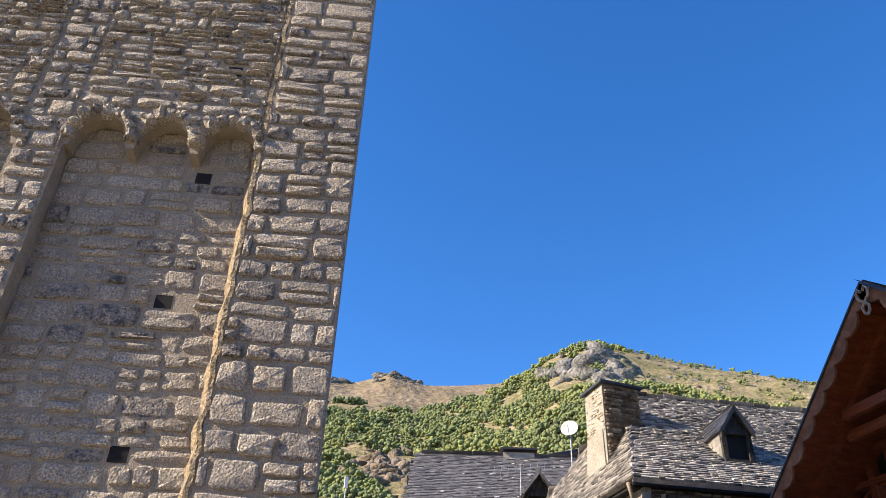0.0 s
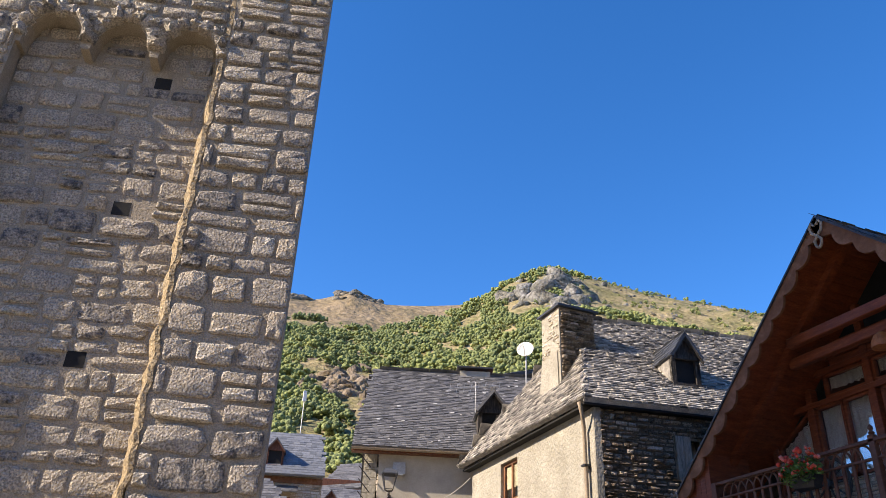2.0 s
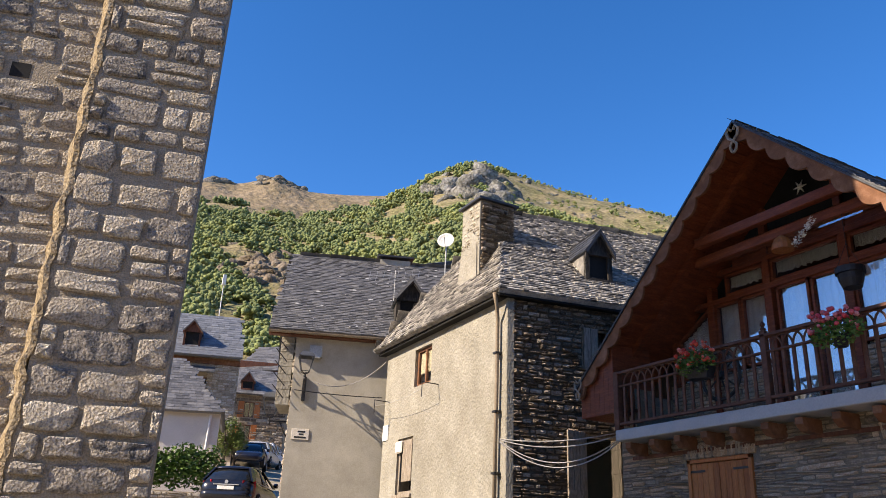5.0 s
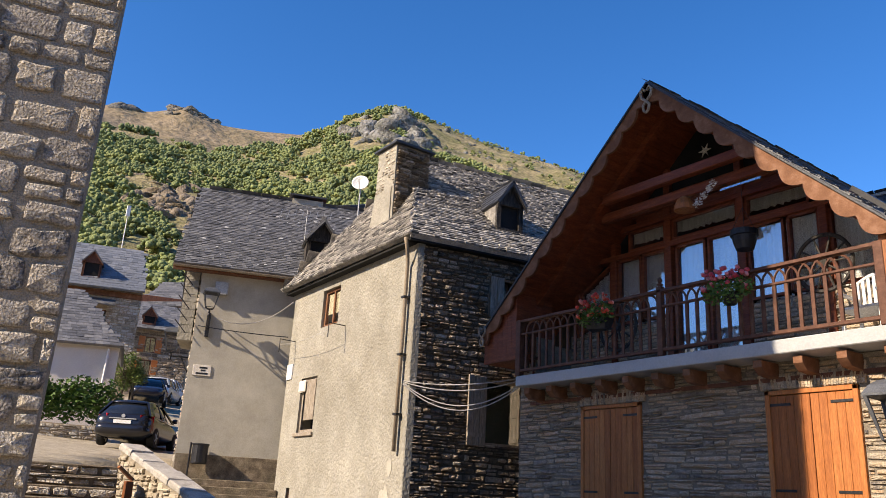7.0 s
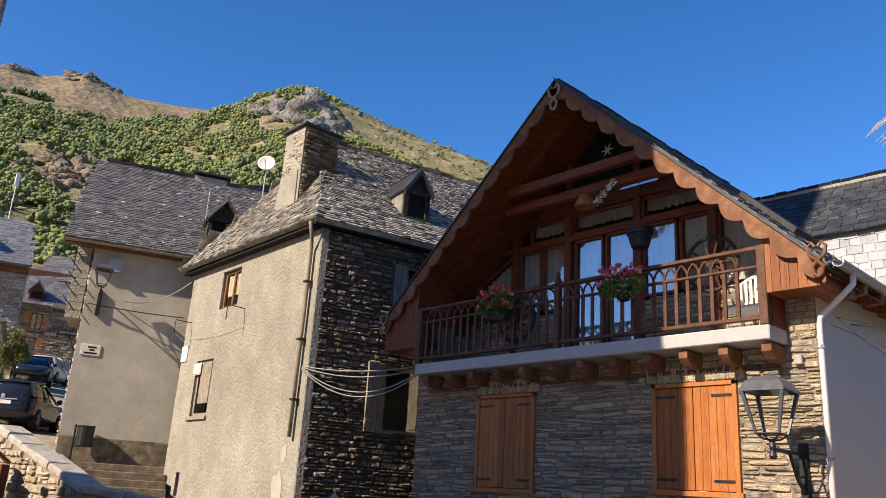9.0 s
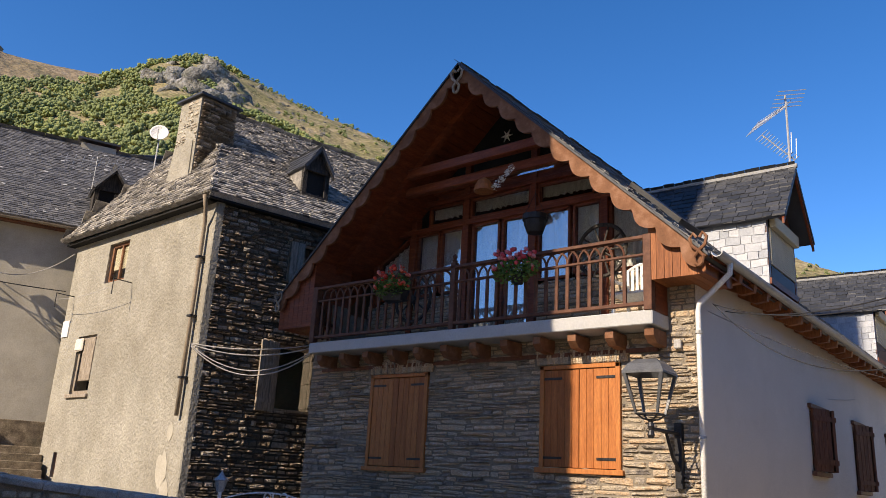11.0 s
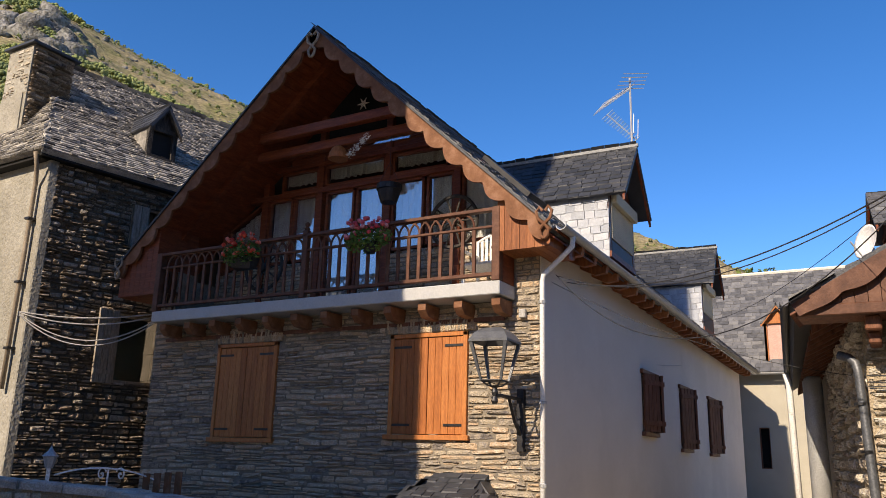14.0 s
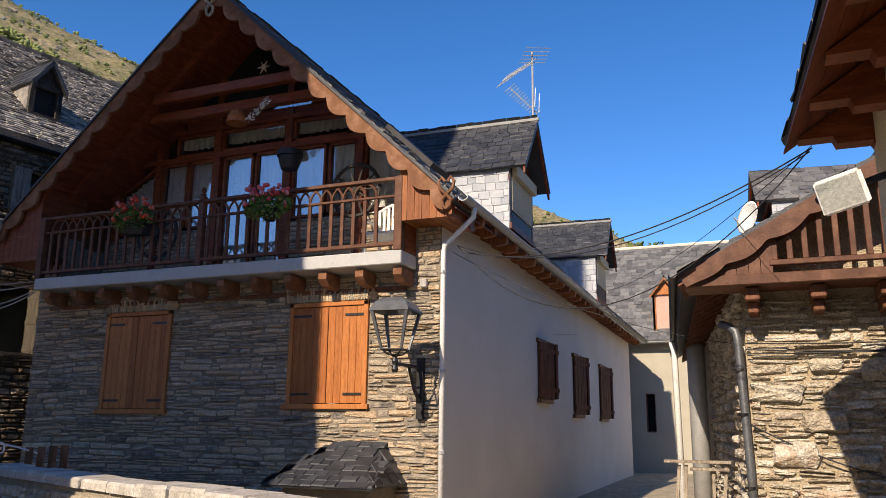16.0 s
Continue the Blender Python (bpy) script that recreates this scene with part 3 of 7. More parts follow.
# leaf tones raised above real foliage, haze painted in
M_LEAF = mat("far_foliage", [(0.14, 0.175, 0.08), (0.19, 0.23, 0.092), (0.24, 0.28, 0.1), (0.33, 0.345, 0.125)], 0.9, 0.022, 0.6, 2.2,
             stain=(0.135, 0.17, 0.09), stain_scale=0.012, stain_amt=0.7, per="island", vary=0.12, bdist=0.8, grain=0.5, gscale=2.2)
hr = random.Random(11)
WOOD_T = [clump_template(hr) for _ in range(8)]
ROCK_T = [rock_template(hr) for _ in range(8)]
spots, shrubs = [], []
while len(spots) < 5600:
    az, s = hr.uniform(128, 173), hr.uniform(0.09, 1.0) ** 0.8
    n = noise.noise(Vector((az * 0.35, s * 9, 2)))
    open_ = (az < 146.5 and s > 0.6 + 0.1 * n) or (n < -0.22) or (146.6 < az < 152.9 and 0.62 < s < 0.96 and n < 0.3) or (162.6 < az < 167.4 and 0.36 < s < 0.53)
    if open_:
        continue
    k = hr.uniform(1.6, 4.6) * (0.5 + 0.5 * s)
    spots.append((hill_point(az, s) + Vector((0, 0, k * 0.4)), k * 1.1, k * hr.uniform(0.75, 1.15)))
while len(shrubs) < 900:
    az, s = hr.uniform(96, 151), hr.uniform(0.5, 1.0)
    if noise.noise(Vector((az * 0.6, s * 14, 8))) < 0.02:
        continue
    k = hr.uniform(0.7, 2.1)
    shrubs.append((hill_point(az, s) + Vector((0, 0, k * 0.3)), k, k))
for k in range(160):
    az = 120 + 34 * k / 160 + hr.uniform(-0.1, 0.1)
    if hr.random() < 0.6:
        q = hr.uniform(1.2, 2.6)
        shrubs.append((hill_point(az, hr.uniform(0.97, 1.0)) + Vector((0, 0, q * 0.4)), q, q))
tagged(scatter("hillside_woods", spots + shrubs, WOOD_T, M_LEAF, hr, True), "dense green mixed woods covering the hillside", "trees", kind="stuff")
rocks = []
for az0, s0, n, w, h, size in ((151.9, 0.83, 26, 0.8, 0.1, 13), (148.4, 0.78, 34, 1.3, 0.12, 15), (150.2, 0.7, 16, 1.6, 0.1, 10), (144, 0.84, 30, 3.0, 0.14, 4.5), (139, 0.84, 40, 5, 0.15, 3)):
    for k in range(n):
        r = size * hr.uniform(0.35, 1.1)
        rocks.append((hill_point(az0 + hr.gauss(0, w * 0.5), min(1, s0 + hr.gauss(0, h * 0.6))) - Vector((0, 0, r * 0.5)), r, r * hr.uniform(0.55, 1.05)))
tagged(scatter("crag_rocks", rocks, ROCK_T, M_ROCK, hr), "pale grey crags and boulders near the hilltop", "rocks", kind="stuff")
rocks = [(hill_point(165 + hr.gauss(0, 1.5), 0.44 + hr.gauss(0, 0.06)) - Vector((0, 0, 1.5)), hr.uniform(2.5, 6.5), hr.uniform(2, 5)) for _ in range(75)]
tagged(scatter("scree_rocks", rocks, ROCK_T, M_ROCKB, hr), "brown broken rock face among the trees", "rocks", kind="stuff")

rocks = []
for az0, w, n in ((164.8, 0.7, 30), (169.7, 0.4, 12), (168.0, 0.5, 2)):
    for k in range(n):
        r = hr.uniform(9, 24)
        rocks.append((ridge_point(az0 + hr.gauss(0, w), hr.uniform(0.93, 1.0)) - Vector((0, 0, r * 0.35)), r, r * hr.uniform(0.35, 0.7)))
M_CRAG = mat("dark_crag", [(0.08, 0.075, 0.07), (0.15, 0.138, 0.125), (0.22, 0.2, 0.175)], 0.9, 0.05, 1.0, 0.2, bdist=4.0)
tagged(scatter("ridge_crags", rocks, ROCK_T, M_CRAG, hr), "dark rocky crags along the far ridge", "rocks", kind="stuff")

# ---- bell tower ----
TF = Face((-6.7, 1.462), 75.0)                # u runs away along the face (negative towards the nave)
T_TOP = 21.0
tower = thing("bell_tower", (-9.5, -2.0, 0), "tall rough granite church bell tower with blind arcades", "tower")
REC = 0.23                                     # depth of the sunk panels
PANELS = [(-3.19, -1.07, 0.4, 7.86, 3), (-6.05, -3.70, 0.4, 7.86, 3)]   # u0, u1, foot, crown of the arches, arches


def arch_w(u, p):
    """Height of the arcade's edge over a panel at u."""
    u0, u1, w0, w1, n = p
    span = (u1 - u0) / n
    x = ((u - u0) % span) / span * 2 - 1
    rad = span * 0.5
    return w1 - rad + math.sqrt(max(0.0, 1 - (x / 0.86) ** 2)) * rad if abs(x) < 0.86 else w1 - rad * 1.25


bm = B()                                       # the core, behind the panels
hexa(bm, [TF(u, w, d) for w in (0, T_TOP) for u, d in ((-7.0, -5.2), (-1.0, -5.2), (-0.02, -REC - 0.02), (-7.25, -REC - 0.02))])
part("core", bm, M_MORTAR, tower, "pale lime mortar between the stones")
bm = B()                                       # the raised skin with its arcade
for a, b, q in ((-1.05, 0.0, -0.012), (-3.70, -3.19, -0.03), (-7.25, -6.05, -0.03)):
    TF.box(bm, a, b, 0, 8.5, -REC - 0.03, q)
TF.box(bm, -7.25, -1.04, 8.5, T_TOP, -REC - 0.03, -0.04)
TF.box(bm, -1.04, 0, 8.5, T_TOP, -REC - 0.03, -0.012)
for p in PANELS:
    n = 48
    us = [p[0] + (p[1] - p[0]) * i / n for i in range(n + 1)]
    for a, b in zip(us, us[1:]):
        wa, wb = arch_w(a + 1e-3, p), arch_w(b - 1e-3, p)
        hexa(bm, [TF(a, wa, -0.03), TF(b, wb, -0.03), TF(b, wb, -REC - 0.03), TF(a, wa, -REC - 0.03),
                  TF(a, 8.51, -0.03), TF(b, 8.51, -0.03), TF(b, 8.51, -REC - 0.03), TF(a, 8.51, -REC - 0.03)])
part("pilaster_core", bm, M_MORTAR, tower, "lime mortar behind the facing stones")
bm = B()
for a, b, q in ((0.4, 7.55, 0.006), (7.75, T_TOP, -0.004)):
    n = 110
    for k in range(n):
        w0, w1 = a + (b - a) * k / n, a + (b - a) * (k + 1) / n
        j0, j1 = (0.045 * noise.noise(Vector((0, 0, w * 5))) + 0.02 * noise.noise(Vector((3, 0, w * 17))) for w in (w0, w1))
        f0, f1 = (q + 0.02 * noise.noise(Vector((9, 0, w * 7))) for w in (w0, w1))
        hexa(bm, [TF(-1.18 + j0, w0, -REC - 0.02), TF(-1.037 + j0, w0, -REC - 0.02), TF(-1.037 + j0, w0, f0), TF(-1.082 + j0, w0, f0),
                  TF(-1.18 + j1, w1, -REC - 0.02), TF(-1.037 + j1, w1, -REC - 0.02), TF(-1.037 + j1, w1, f1), TF(-1.082 + j1, w1, f1)])
bmesh.ops.remove_doubles(bm, verts=bm.verts, dist=0.0008)
part("render_strip", bm, M_OCHRE, tower, "ochre lime render on the pilaster's return")


def tower_free(u, w):
    for h in HOLES:
        if abs(u - h[0]) < 0.11 and abs(w - h[1]) < 0.1:
            return False
    return True


HOLES = [(-1.67, 7.25), (-1.75, 5.65), (-1.79, 4.07), (-1.56, 8.75)]
tr = random.Random(5)
wall_t = new("wall", None)
BASE[wall_t] = pose(-6.7, 1.46, 0)
wall_t.matrix_basis = pose(-6.7, 1.46, 0)
under(wall_t, tower)
st = courses(TF, -1.03, 0.02, 1.2, 13.0, (0.17, 0.33), (0.22, 0.62), tr, 0.036, tower_free, 0.014, jitter=0.7, wave=0.05)
st += courses(TF, -3.69, -3.20, 2.6, 13.0, (0.16, 0.28), (0.24, 0.5), tr, 0.035, tower_free, 0.018, d0=-0.025, jitter=0.8, wave=0.03)
for p in PANELS:
    st += courses(TF, p[0], p[1], 2.0, 7.9, (0.12, 0.27), (0.18, 0.5), tr, 0.032, lambda u, w, p=p: tower_free(u, w) and w < arch_w(u, p) + 0.05, 0.014, d0=-REC - 0.02, jitter=0.8, wave=0.05)
    st += courses(TF, p[0], p[1] - 0.02, 7.5, 13.0, (0.07, 0.19), (0.15, 0.45), tr, 0.045, lambda u, w, p=p: tower_free(u, w) and w > arch_w(u, p) + 0.2, 0.018, d0=-0.035, jitter=1.0, wave=0.06)
st += courses(TF, -1.03, 0.02, 13.0, T_TOP, (0.2, 0.34), (0.25, 0.6), tr, 0.035, tower_free, 0.02)
# little voussoirs round each arch
for p in PANELS:
    span = (p[1] - p[0]) / p[4]
    for k in range(p[4]):
        cu, cw, r = p[0] + span * (k + 0.5), p[3] - span * 0.5, span * 0.5
        for q in range(9):
            a = math.pi * (q + 0.5) / 9
            c = TF(cu + math.cos(a) * (r * 1.0), cw + math.sin(a) * (r + 0.08), -0.07)
            e1 = TF.u * -math.sin(a) + Vector((0, 0, math.cos(a)))
            e2 = TF.u * math.cos(a) + Vector((0, 0, math.sin(a)))
            l, h, dd = math.pi * r / 9 * 1.1, 0.15 * tr.uniform(0.75, 1.35), 0.11 * tr.uniform(0.7, 1.3)
            st.append(Matrix(((e1.x * l, e2.x * h, TF.d.x * dd, c.x), (e1.y * l, e2.y * h, TF.d.y * dd, c.y), (e1.z * l, e2.z * h, TF.d.z * dd, c.z), (0, 0, 0, 1))))
TOWER_STONES = st
for u, w in HOLES:
    # flat plate without a recess: the hole's shade is its colour
    bm = B()
    q = -REC - 0.016 if w < 8 else -0.036
    TF.box(bm, u - 0.085, u + 0.085, w - 0.075, w + 0.075, q - 0.004, q)
    part("putlog_hole", bm, M_DARK, tower, "near-black plate in place of a square putlog hole")


def slope(parent, pts, thick, material, m_part, m_join, rng, su=0.24, sv=0.16, th=0.02, limit=120, near=None, label="", name="roof"):
    """A roof slope: pts are eave start, eave end, ridge end, ridge start. Slates lie on it as pieces."""
    a, b, c, d = [Vector(p) for p in pts]
    n = (b - a).cross(d - a).normalized()
    if n.z < 0:
        n = -n
    bm = B()
    hexa(bm, [p - n * thick for p in (a, b, c, d)] + [a, b, c, d])
    roof = part(name, bm, material, parent, label)
    eu = (b - a).normalized()
    ev = ((d - a) - eu * (d - a).dot(eu)).normalized()
    lv = max((d - a).dot(ev), (c - a).dot(ev))
    us = [(p - a).dot(eu) for p in (a, b, c, d)]
    u_lo, u_hi = min(us), max(us)
    dl, cl = us[3] / (d - a).dot(ev), (us[2] - us[1]) / (c - a).dot(ev)

    def free(u, v):
        return dl * v - 0.02 <= u + u_lo <= us[1] + cl * v + 0.02
    rows = slate_rows(a + eu * u_lo - n * 0.004, eu, ev, u_hi - u_lo, lv - sv * 0.3, rng, su, sv, th, free)
    pieces("slate", rows, SLAB_T, m_part, m_join, roof, near, limit)
    return roof


def plank_panel(bm, face, u0, u1, w0, w1, d0, d1, n, gap=0.008):
    s = (u1 - u0) / n
    for k in range(n):
        face.box(bm, u0 + k * s + gap / 2, u0 + (k + 1) * s - gap / 2, w0, w1, d0, d1, 0.004)
    return bm


def gutter(name, a, b, r, parent, material, label):
    a, b = Vector(a), Vector(b)
    bm = B()
    d = (b - a).normalized()
    s = Vector((-d.y, d.x, 0))
    prof = [(math.cos(math.pi + math.pi * k / 8) * r, math.sin(math.pi + math.pi * k / 8) * r) for k in range(9)]
    prof += [(x * 0.88, y * 0.88) for x, y in prof[::-1]]
    extrude_poly(bm, [a + s * x + Vector((0, 0, y)) for x, y in prof], b - a)
    return part(name, bm, material, parent, label)


rr = random.Random(21)
# ---- old corner house, cream plaster and rubble ----
hb = thing("stone_and_plaster_house", (-16, 12, 0), "old house, cream plaster and dark rubble walls, slate roof", "house")
BC = (-13.3, 9.08)
FP = Face((-19.5, 9.28), -1.85)
FS = Face(BC, 79.5)
PB1, PB2, PB3 = (1.78, 2.72, 5.6, 6.55), (0.98, 1.9, 3.05, 4.4), (0.75, 0.95, 1.2, 1.75)
SB1, SB2 = (1.75, 2.75, 2.75, 4.12), (1.72, 2.4, 5.45, 6.35)
plaster = part("plaster_wall", wall_mesh(FP, [(0, -0.5), (6.2, -0.5), (6.2, 6.95), (0, 6.95)], 0.45, [PB1, PB2, PB3]), M_PLASTER, hb, "uneven cream lime plaster, stained and cracked")
rubble = part("rubble_wall", wall_mesh(FS, [(0.0, -0.5), (9, -0.5), (9, 6.95), (0.0, 6.95)], 0.45, [SB1, SB2]), M_BMORTAR, hb, "dark rubble stone wall, rough and glinting")
bm = B()
FS.box(bm, -0.02, 0.16, -0.5, 6.9, -0.1, 0.045, 0.02)
part("corner_strip", bm, M_PLASTER, hb, "plaster return at the corner")
# roof: hipped at the plaster end
e0, e1 = Vector((-19.75, 8.95, 6.88)), Vector((-13.12, 8.78, 6.88))
e2 = e1 + FS.u * 10
r0 = Vector((-16.75, 11.2, 10.5))
r1 = r0 + FS.u * 9
e3 = e0 + FS.u * 10
slope(hb, (e1, e2, r1, r0), 0.1, M_SLATEO, M_SLATEO, M_SLATEO_J, rr, 0.16, 0.105, 0.034, 300, lambda p: p.y + abs(p.z - 7.5) * 0.3, "old weathered slates, uneven and mossy")
slope(hb, (e0, e1, r0, r0 - (e1 - e0).normalized() * 0.02), 0.1, M_SLATEO, M_SLATEO, M_SLATEO_J, rr, 0.16, 0.105, 0.034, 300, lambda p: -p.x, "old weathered slates on the hipped end")
slope(hb, (e3, e0, r0, r1), 0.1, M_SLATEO, M_SLATEO, M_SLATEO_J, rr, 0.4, 0.3, 0.03, 0)
# thin near-black strips drawing the dark line of the eaves
bm = B()
FP.box(bm, -0.2, 6.3, 6.76, 6.8, 0.0, 0.2)
part("eave_board", bm, M_DARK, hb, "thin near-black strip along the eave")
bm = B()
FS.box(bm, -0.25, 9, 6.76, 6.8, 0.0, 0.18)
part("eave_board", bm, M_DARK, hb, "thin near-black strip along the eave")
# chimney
ch = part("chimney", box(B(), -15.98, -15.14, 9.5, 10.45, 7.0, 9.86), M_LMORTAR, hb, "tall rubble chimney, plastered on one face")
FCH, FCP = Face((-15.14, 9.5), 90), Face((-15.98, 9.5), 0)
bm = B()
FCP.box(bm, 0.0, 0.84, 7.0, 9.84, 0, 0.02, 0.0)
hexa(bm, [FCP(-0.32, 7.0, 0.03), FCP(0.8, 7.0, 0.06), FCP(0.8, 7.0, -0.5), FCP(-0.32, 7.0, -0.5), FCP(0.0, 8.75, 0.03), FCP(0.74, 8.75, 0.045), FCP(0.74, 8.75, -0.5), FCP(0.0, 8.75, -0.5)])
part("chimney_render", bm, M_PLASTER, ch, "pale mortar face")
pieces("stone", courses(FCP, 0.0, 0.84, 8.7, 9.84, (0.05, 0.14), (0.1, 0.3), rr, 0.03, lambda u, w: noise.noise(Vector((u * 3, w * 4, 1))) > -0.15, gap=0.03, d0=0.015, jitter=1.0), TEMPLATES, M_DSTONE, M_DSTONE_J, ch)
bm = B()
box(bm, -16.08, -15.04, 9.4, 10.55, 9.86, 9.91)
box(bm, -16.02, -15.1, 9.46, 10.49, 9.91, 9.95)
part("chimney_cap", bm, M_SLATEN, ch, "projecting slate capping")
cst = courses(FCH, 0.0, 0.95, 7.2, 9.84, (0.04, 0.11), (0.1, 0.34), rr, 0.06, gap=0.014, jitter=1.0)
pieces("stone", cst, ROUGH_T, M_BSTONE, M_BSTONE_J, ch, None, 300)
# dormer on the rubble side's slope
def dormer(parent, c, out, width, w_face, z0, z1, zp, back, cheek_m, roof_m, roof_mj, front_m, over=0.25, slate_cheek=False, win=None):
    """A gabled dormer: c its front's foot, out the way it looks, back how far its ridge runs into the roof."""
    out = Vector(out).normalized()
    s = Vector((-out.y, out.x, 0))
    c = Vector(c)
    h = width / 2
    d = part("dormer", B(), front_m, parent, "small gabled roof dormer")
    up = Vector((0, 0, 1))

    def P(a, b, z):
        return c + s * a + out * b + up * (z - c.z)
    for q in (-1, 1):
        bm = B()
        extrude_poly(bm, [P(q * h, 0, z0), P(q * h, 0, z1), P(q * h, -back, z1), P(q * h, -0.1, z0 - 0.2)], s * -q * 0.08)
        part("cheek", bm, cheek_m, d)
    bm = B()
    extrude_poly(bm, [P(-h, -0.01, z1), P(h, -0.01, z1), P(0, -0.01, zp - 0.08)], out * -0.06)
    for q in (-1, 1):
        extrude_poly(bm, [P(q * h, 0.0, z0), P(q * (h - 0.11), 0.0, z0), P(q * (h - 0.11), 0.0, z1), P(q * h, 0.0, z1)], out * -0.08)
    extrude_poly(bm, [P(-h, 0.02, z1 - 0.1), P(h, 0.02, z1 - 0.1), P(h, 0.02, z1), P(-h, 0.02, z1)], out * -0.08)
    extrude_poly(bm, [P(-h, 0.03, z0 - 0.05), P(h, 0.03, z0 - 0.05), P(h, 0.03, z0 + 0.06), P(-h, 0.03, z0 + 0.06)], out * -0.08)
    part("front", bm, front_m, d)
    bm = B()
    extrude_poly(bm, [P(-h + 0.1, -0.07, z0), P(h - 0.1, -0.07, z0), P(h - 0.1, -0.07, z1), P(-h + 0.1, -0.07, z1)], out * -0.03)
    part("window", bm, win or M_DARK, d, "dark little window" if not win else "lowered cream roller shutter")
    o = over * 0.35
    k = (zp - z1) / h
    for q in (-1, 1):
        a, b = P(q * (h + o), over, z1 - k * o), P(q * (h + o), -back, z1 - k * o)
        r, t = P(0, over, zp), P(0, -back - 0.2, zp)
        bm = B()
        extrude_poly(bm, [a - up * 0.15 - out * 0.02, r - up * 0.15 - out * 0.02, r - up * 0.055 - out * 0.02, a - up * 0.055 - out * 0.02], out * -0.04)
        part("bargeboard", bm, front_m, d)
        pts = (a, b, t, r) if q > 0 else (b, a, r, t)
        slope(d, pts, 0.05, roof_m, roof_m, roof_mj, rr, 0.22, 0.15, 0.018, 40 if slate_cheek else 24)
    if slate_cheek:
        for q in (-1, 1):
            F = Face((P(q * h, 0, 0).x, P(q * h, 0, 0).y), math.degrees(math.atan2(out.y, out.x)), 1)
            rows = slate_rows(P(q * h, -back, z0 - 0.2) + s * q * 0.004, out, up, back, z1 - z0 + 0.1, rr, 0.22, 0.15, 0.012,
                              lambda u, v: v > 0.2 * 0 + max(0.0, 1 - u / back) * (z1 - z0 + 0.1))
            ms = []
            for m in rows:
                n = Vector((m[0][2], m[1][2], m[2][2]))
                if n.dot(s * q) < 0:
                    for r_ in range(3):
                        m[r_][2] = -m[r_][2]
                ms.append(m)
            pieces("slate", ms, SLAB_T, cheek_m, cheek_m, d, None, 150)
    return d


dormer(hb, Vector((-13.5, 11.74, 7.75)), FS.d, 0.7, 0, 7.72, 8.46, 8.98, 1.3, M_SLATEO, M_SLATEN, M_SLATEN_J, M_OLDW, over=0.14)
# masonry of the rubble side
def not_in(rects, pad=0.0):
    return lambda u, w: not any(r[0] - pad < u < r[1] + pad and r[2] - pad < w < r[3] + pad for r in rects)


bst = courses(FS, 0.12, 5.2, -0.2, 6.75, (0.045, 0.15), (0.07, 0.3), rr, 0.055, not_in([SB1, SB2]), 0.012, jitter=1.3)
# windows of the plaster side
def frame_window(parent, face, r, depth, m_frame, name="window", bars=1, sash=0.06, backing=None, label="", glassy=True, cross=0):
    u0, u1, w0, w1 = r
    bm = B()
    for a, b, c, d in ((u0, u0 + sash, w0, w1), (u1 - sash, u1, w0, w1), (u0, u1, w0, w0 + sash), (u0, u1, w1 - sash, w1)):
        face.box(bm, a, b, c, d, -depth - 0.05, -depth + 0.02, 0.004)
    for k in range(bars):
        m = u0 + (u1 - u0) * (k + 1) / (bars + 1)
        face.box(bm, m - sash * 0.45, m + sash * 0.45, w0, w1, -depth - 0.045, -depth + 0.015, 0.004)
    for k in range(cross):
        m = w0 + (w1 - w0) * (k + 1) / (cross + 1)
        face.box(bm, u0, u1, m - 0.015, m + 0.015, -depth - 0.04, -depth + 0.01)
    f = part(name, bm, m_frame, parent, label)
    if glassy:
        bm = B()
        face.box(bm, u0 + sash, u1 - sash, w0 + sash, w1 - sash, -depth - 0.03, -depth - 0.022)
        g = part("pane", bm, M_GLASS, f)
        g.visible_shadow = False
    # near-black by default: the unlit room's shade is in its colour
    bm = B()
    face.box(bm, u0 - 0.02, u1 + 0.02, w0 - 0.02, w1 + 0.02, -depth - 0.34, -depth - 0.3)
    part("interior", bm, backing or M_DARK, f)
    return f


w = frame_window(hb, FP, PB1, 0.1, M_WOODW, bars=1, sash=0.07, cross=0, label="weathered brown casement with a broken pane")
bm = B()
for k, (a, b) in enumerate(((0.1, 0.44), (0.5, 0.85))):
    FP.box(bm, PB1[0] + a, PB1[0] + b, PB1[2] + 0.33, PB1[3] - 0.1, -0.16, -0.13)
part("blind", bm, M_YELLOW, w, "pale boarded panes")
w = frame_window(hb, FP, PB2, 0.08, M_WOODG, bars=0, sash=0.08, glassy=False, label="derelict window patched with cloth and boards")
bm = B()
FP.box(bm, PB2[0] + 0.25, PB2[1] - 0.12, PB2[2] + 0.3, PB2[3] - 0.05, -0.06, -0.03, 0.01)
part("board", bm, M_WOODG, w, "torn grey board")
bm = B()
FP.box(bm, PB2[0] - 0.1, PB2[0] + 0.3, PB2[3] - 0.35, PB2[3] - 0.05, -0.02, 0.03, 0.03)
part("cloth", bm, M_WHITE, w, "pale crumpled rag")
bm = B()
FP.box(bm, PB2[0] - 0.1, PB2[1] + 0.05, PB2[2] - 0.09, PB2[2], -0.1, 0.06, 0.01)
part("sill", bm, M_WOODG, w)
frame_window(hb, FP, PB3, 0.1, M_WOODD, bars=0, sash=0.03, glassy=False)
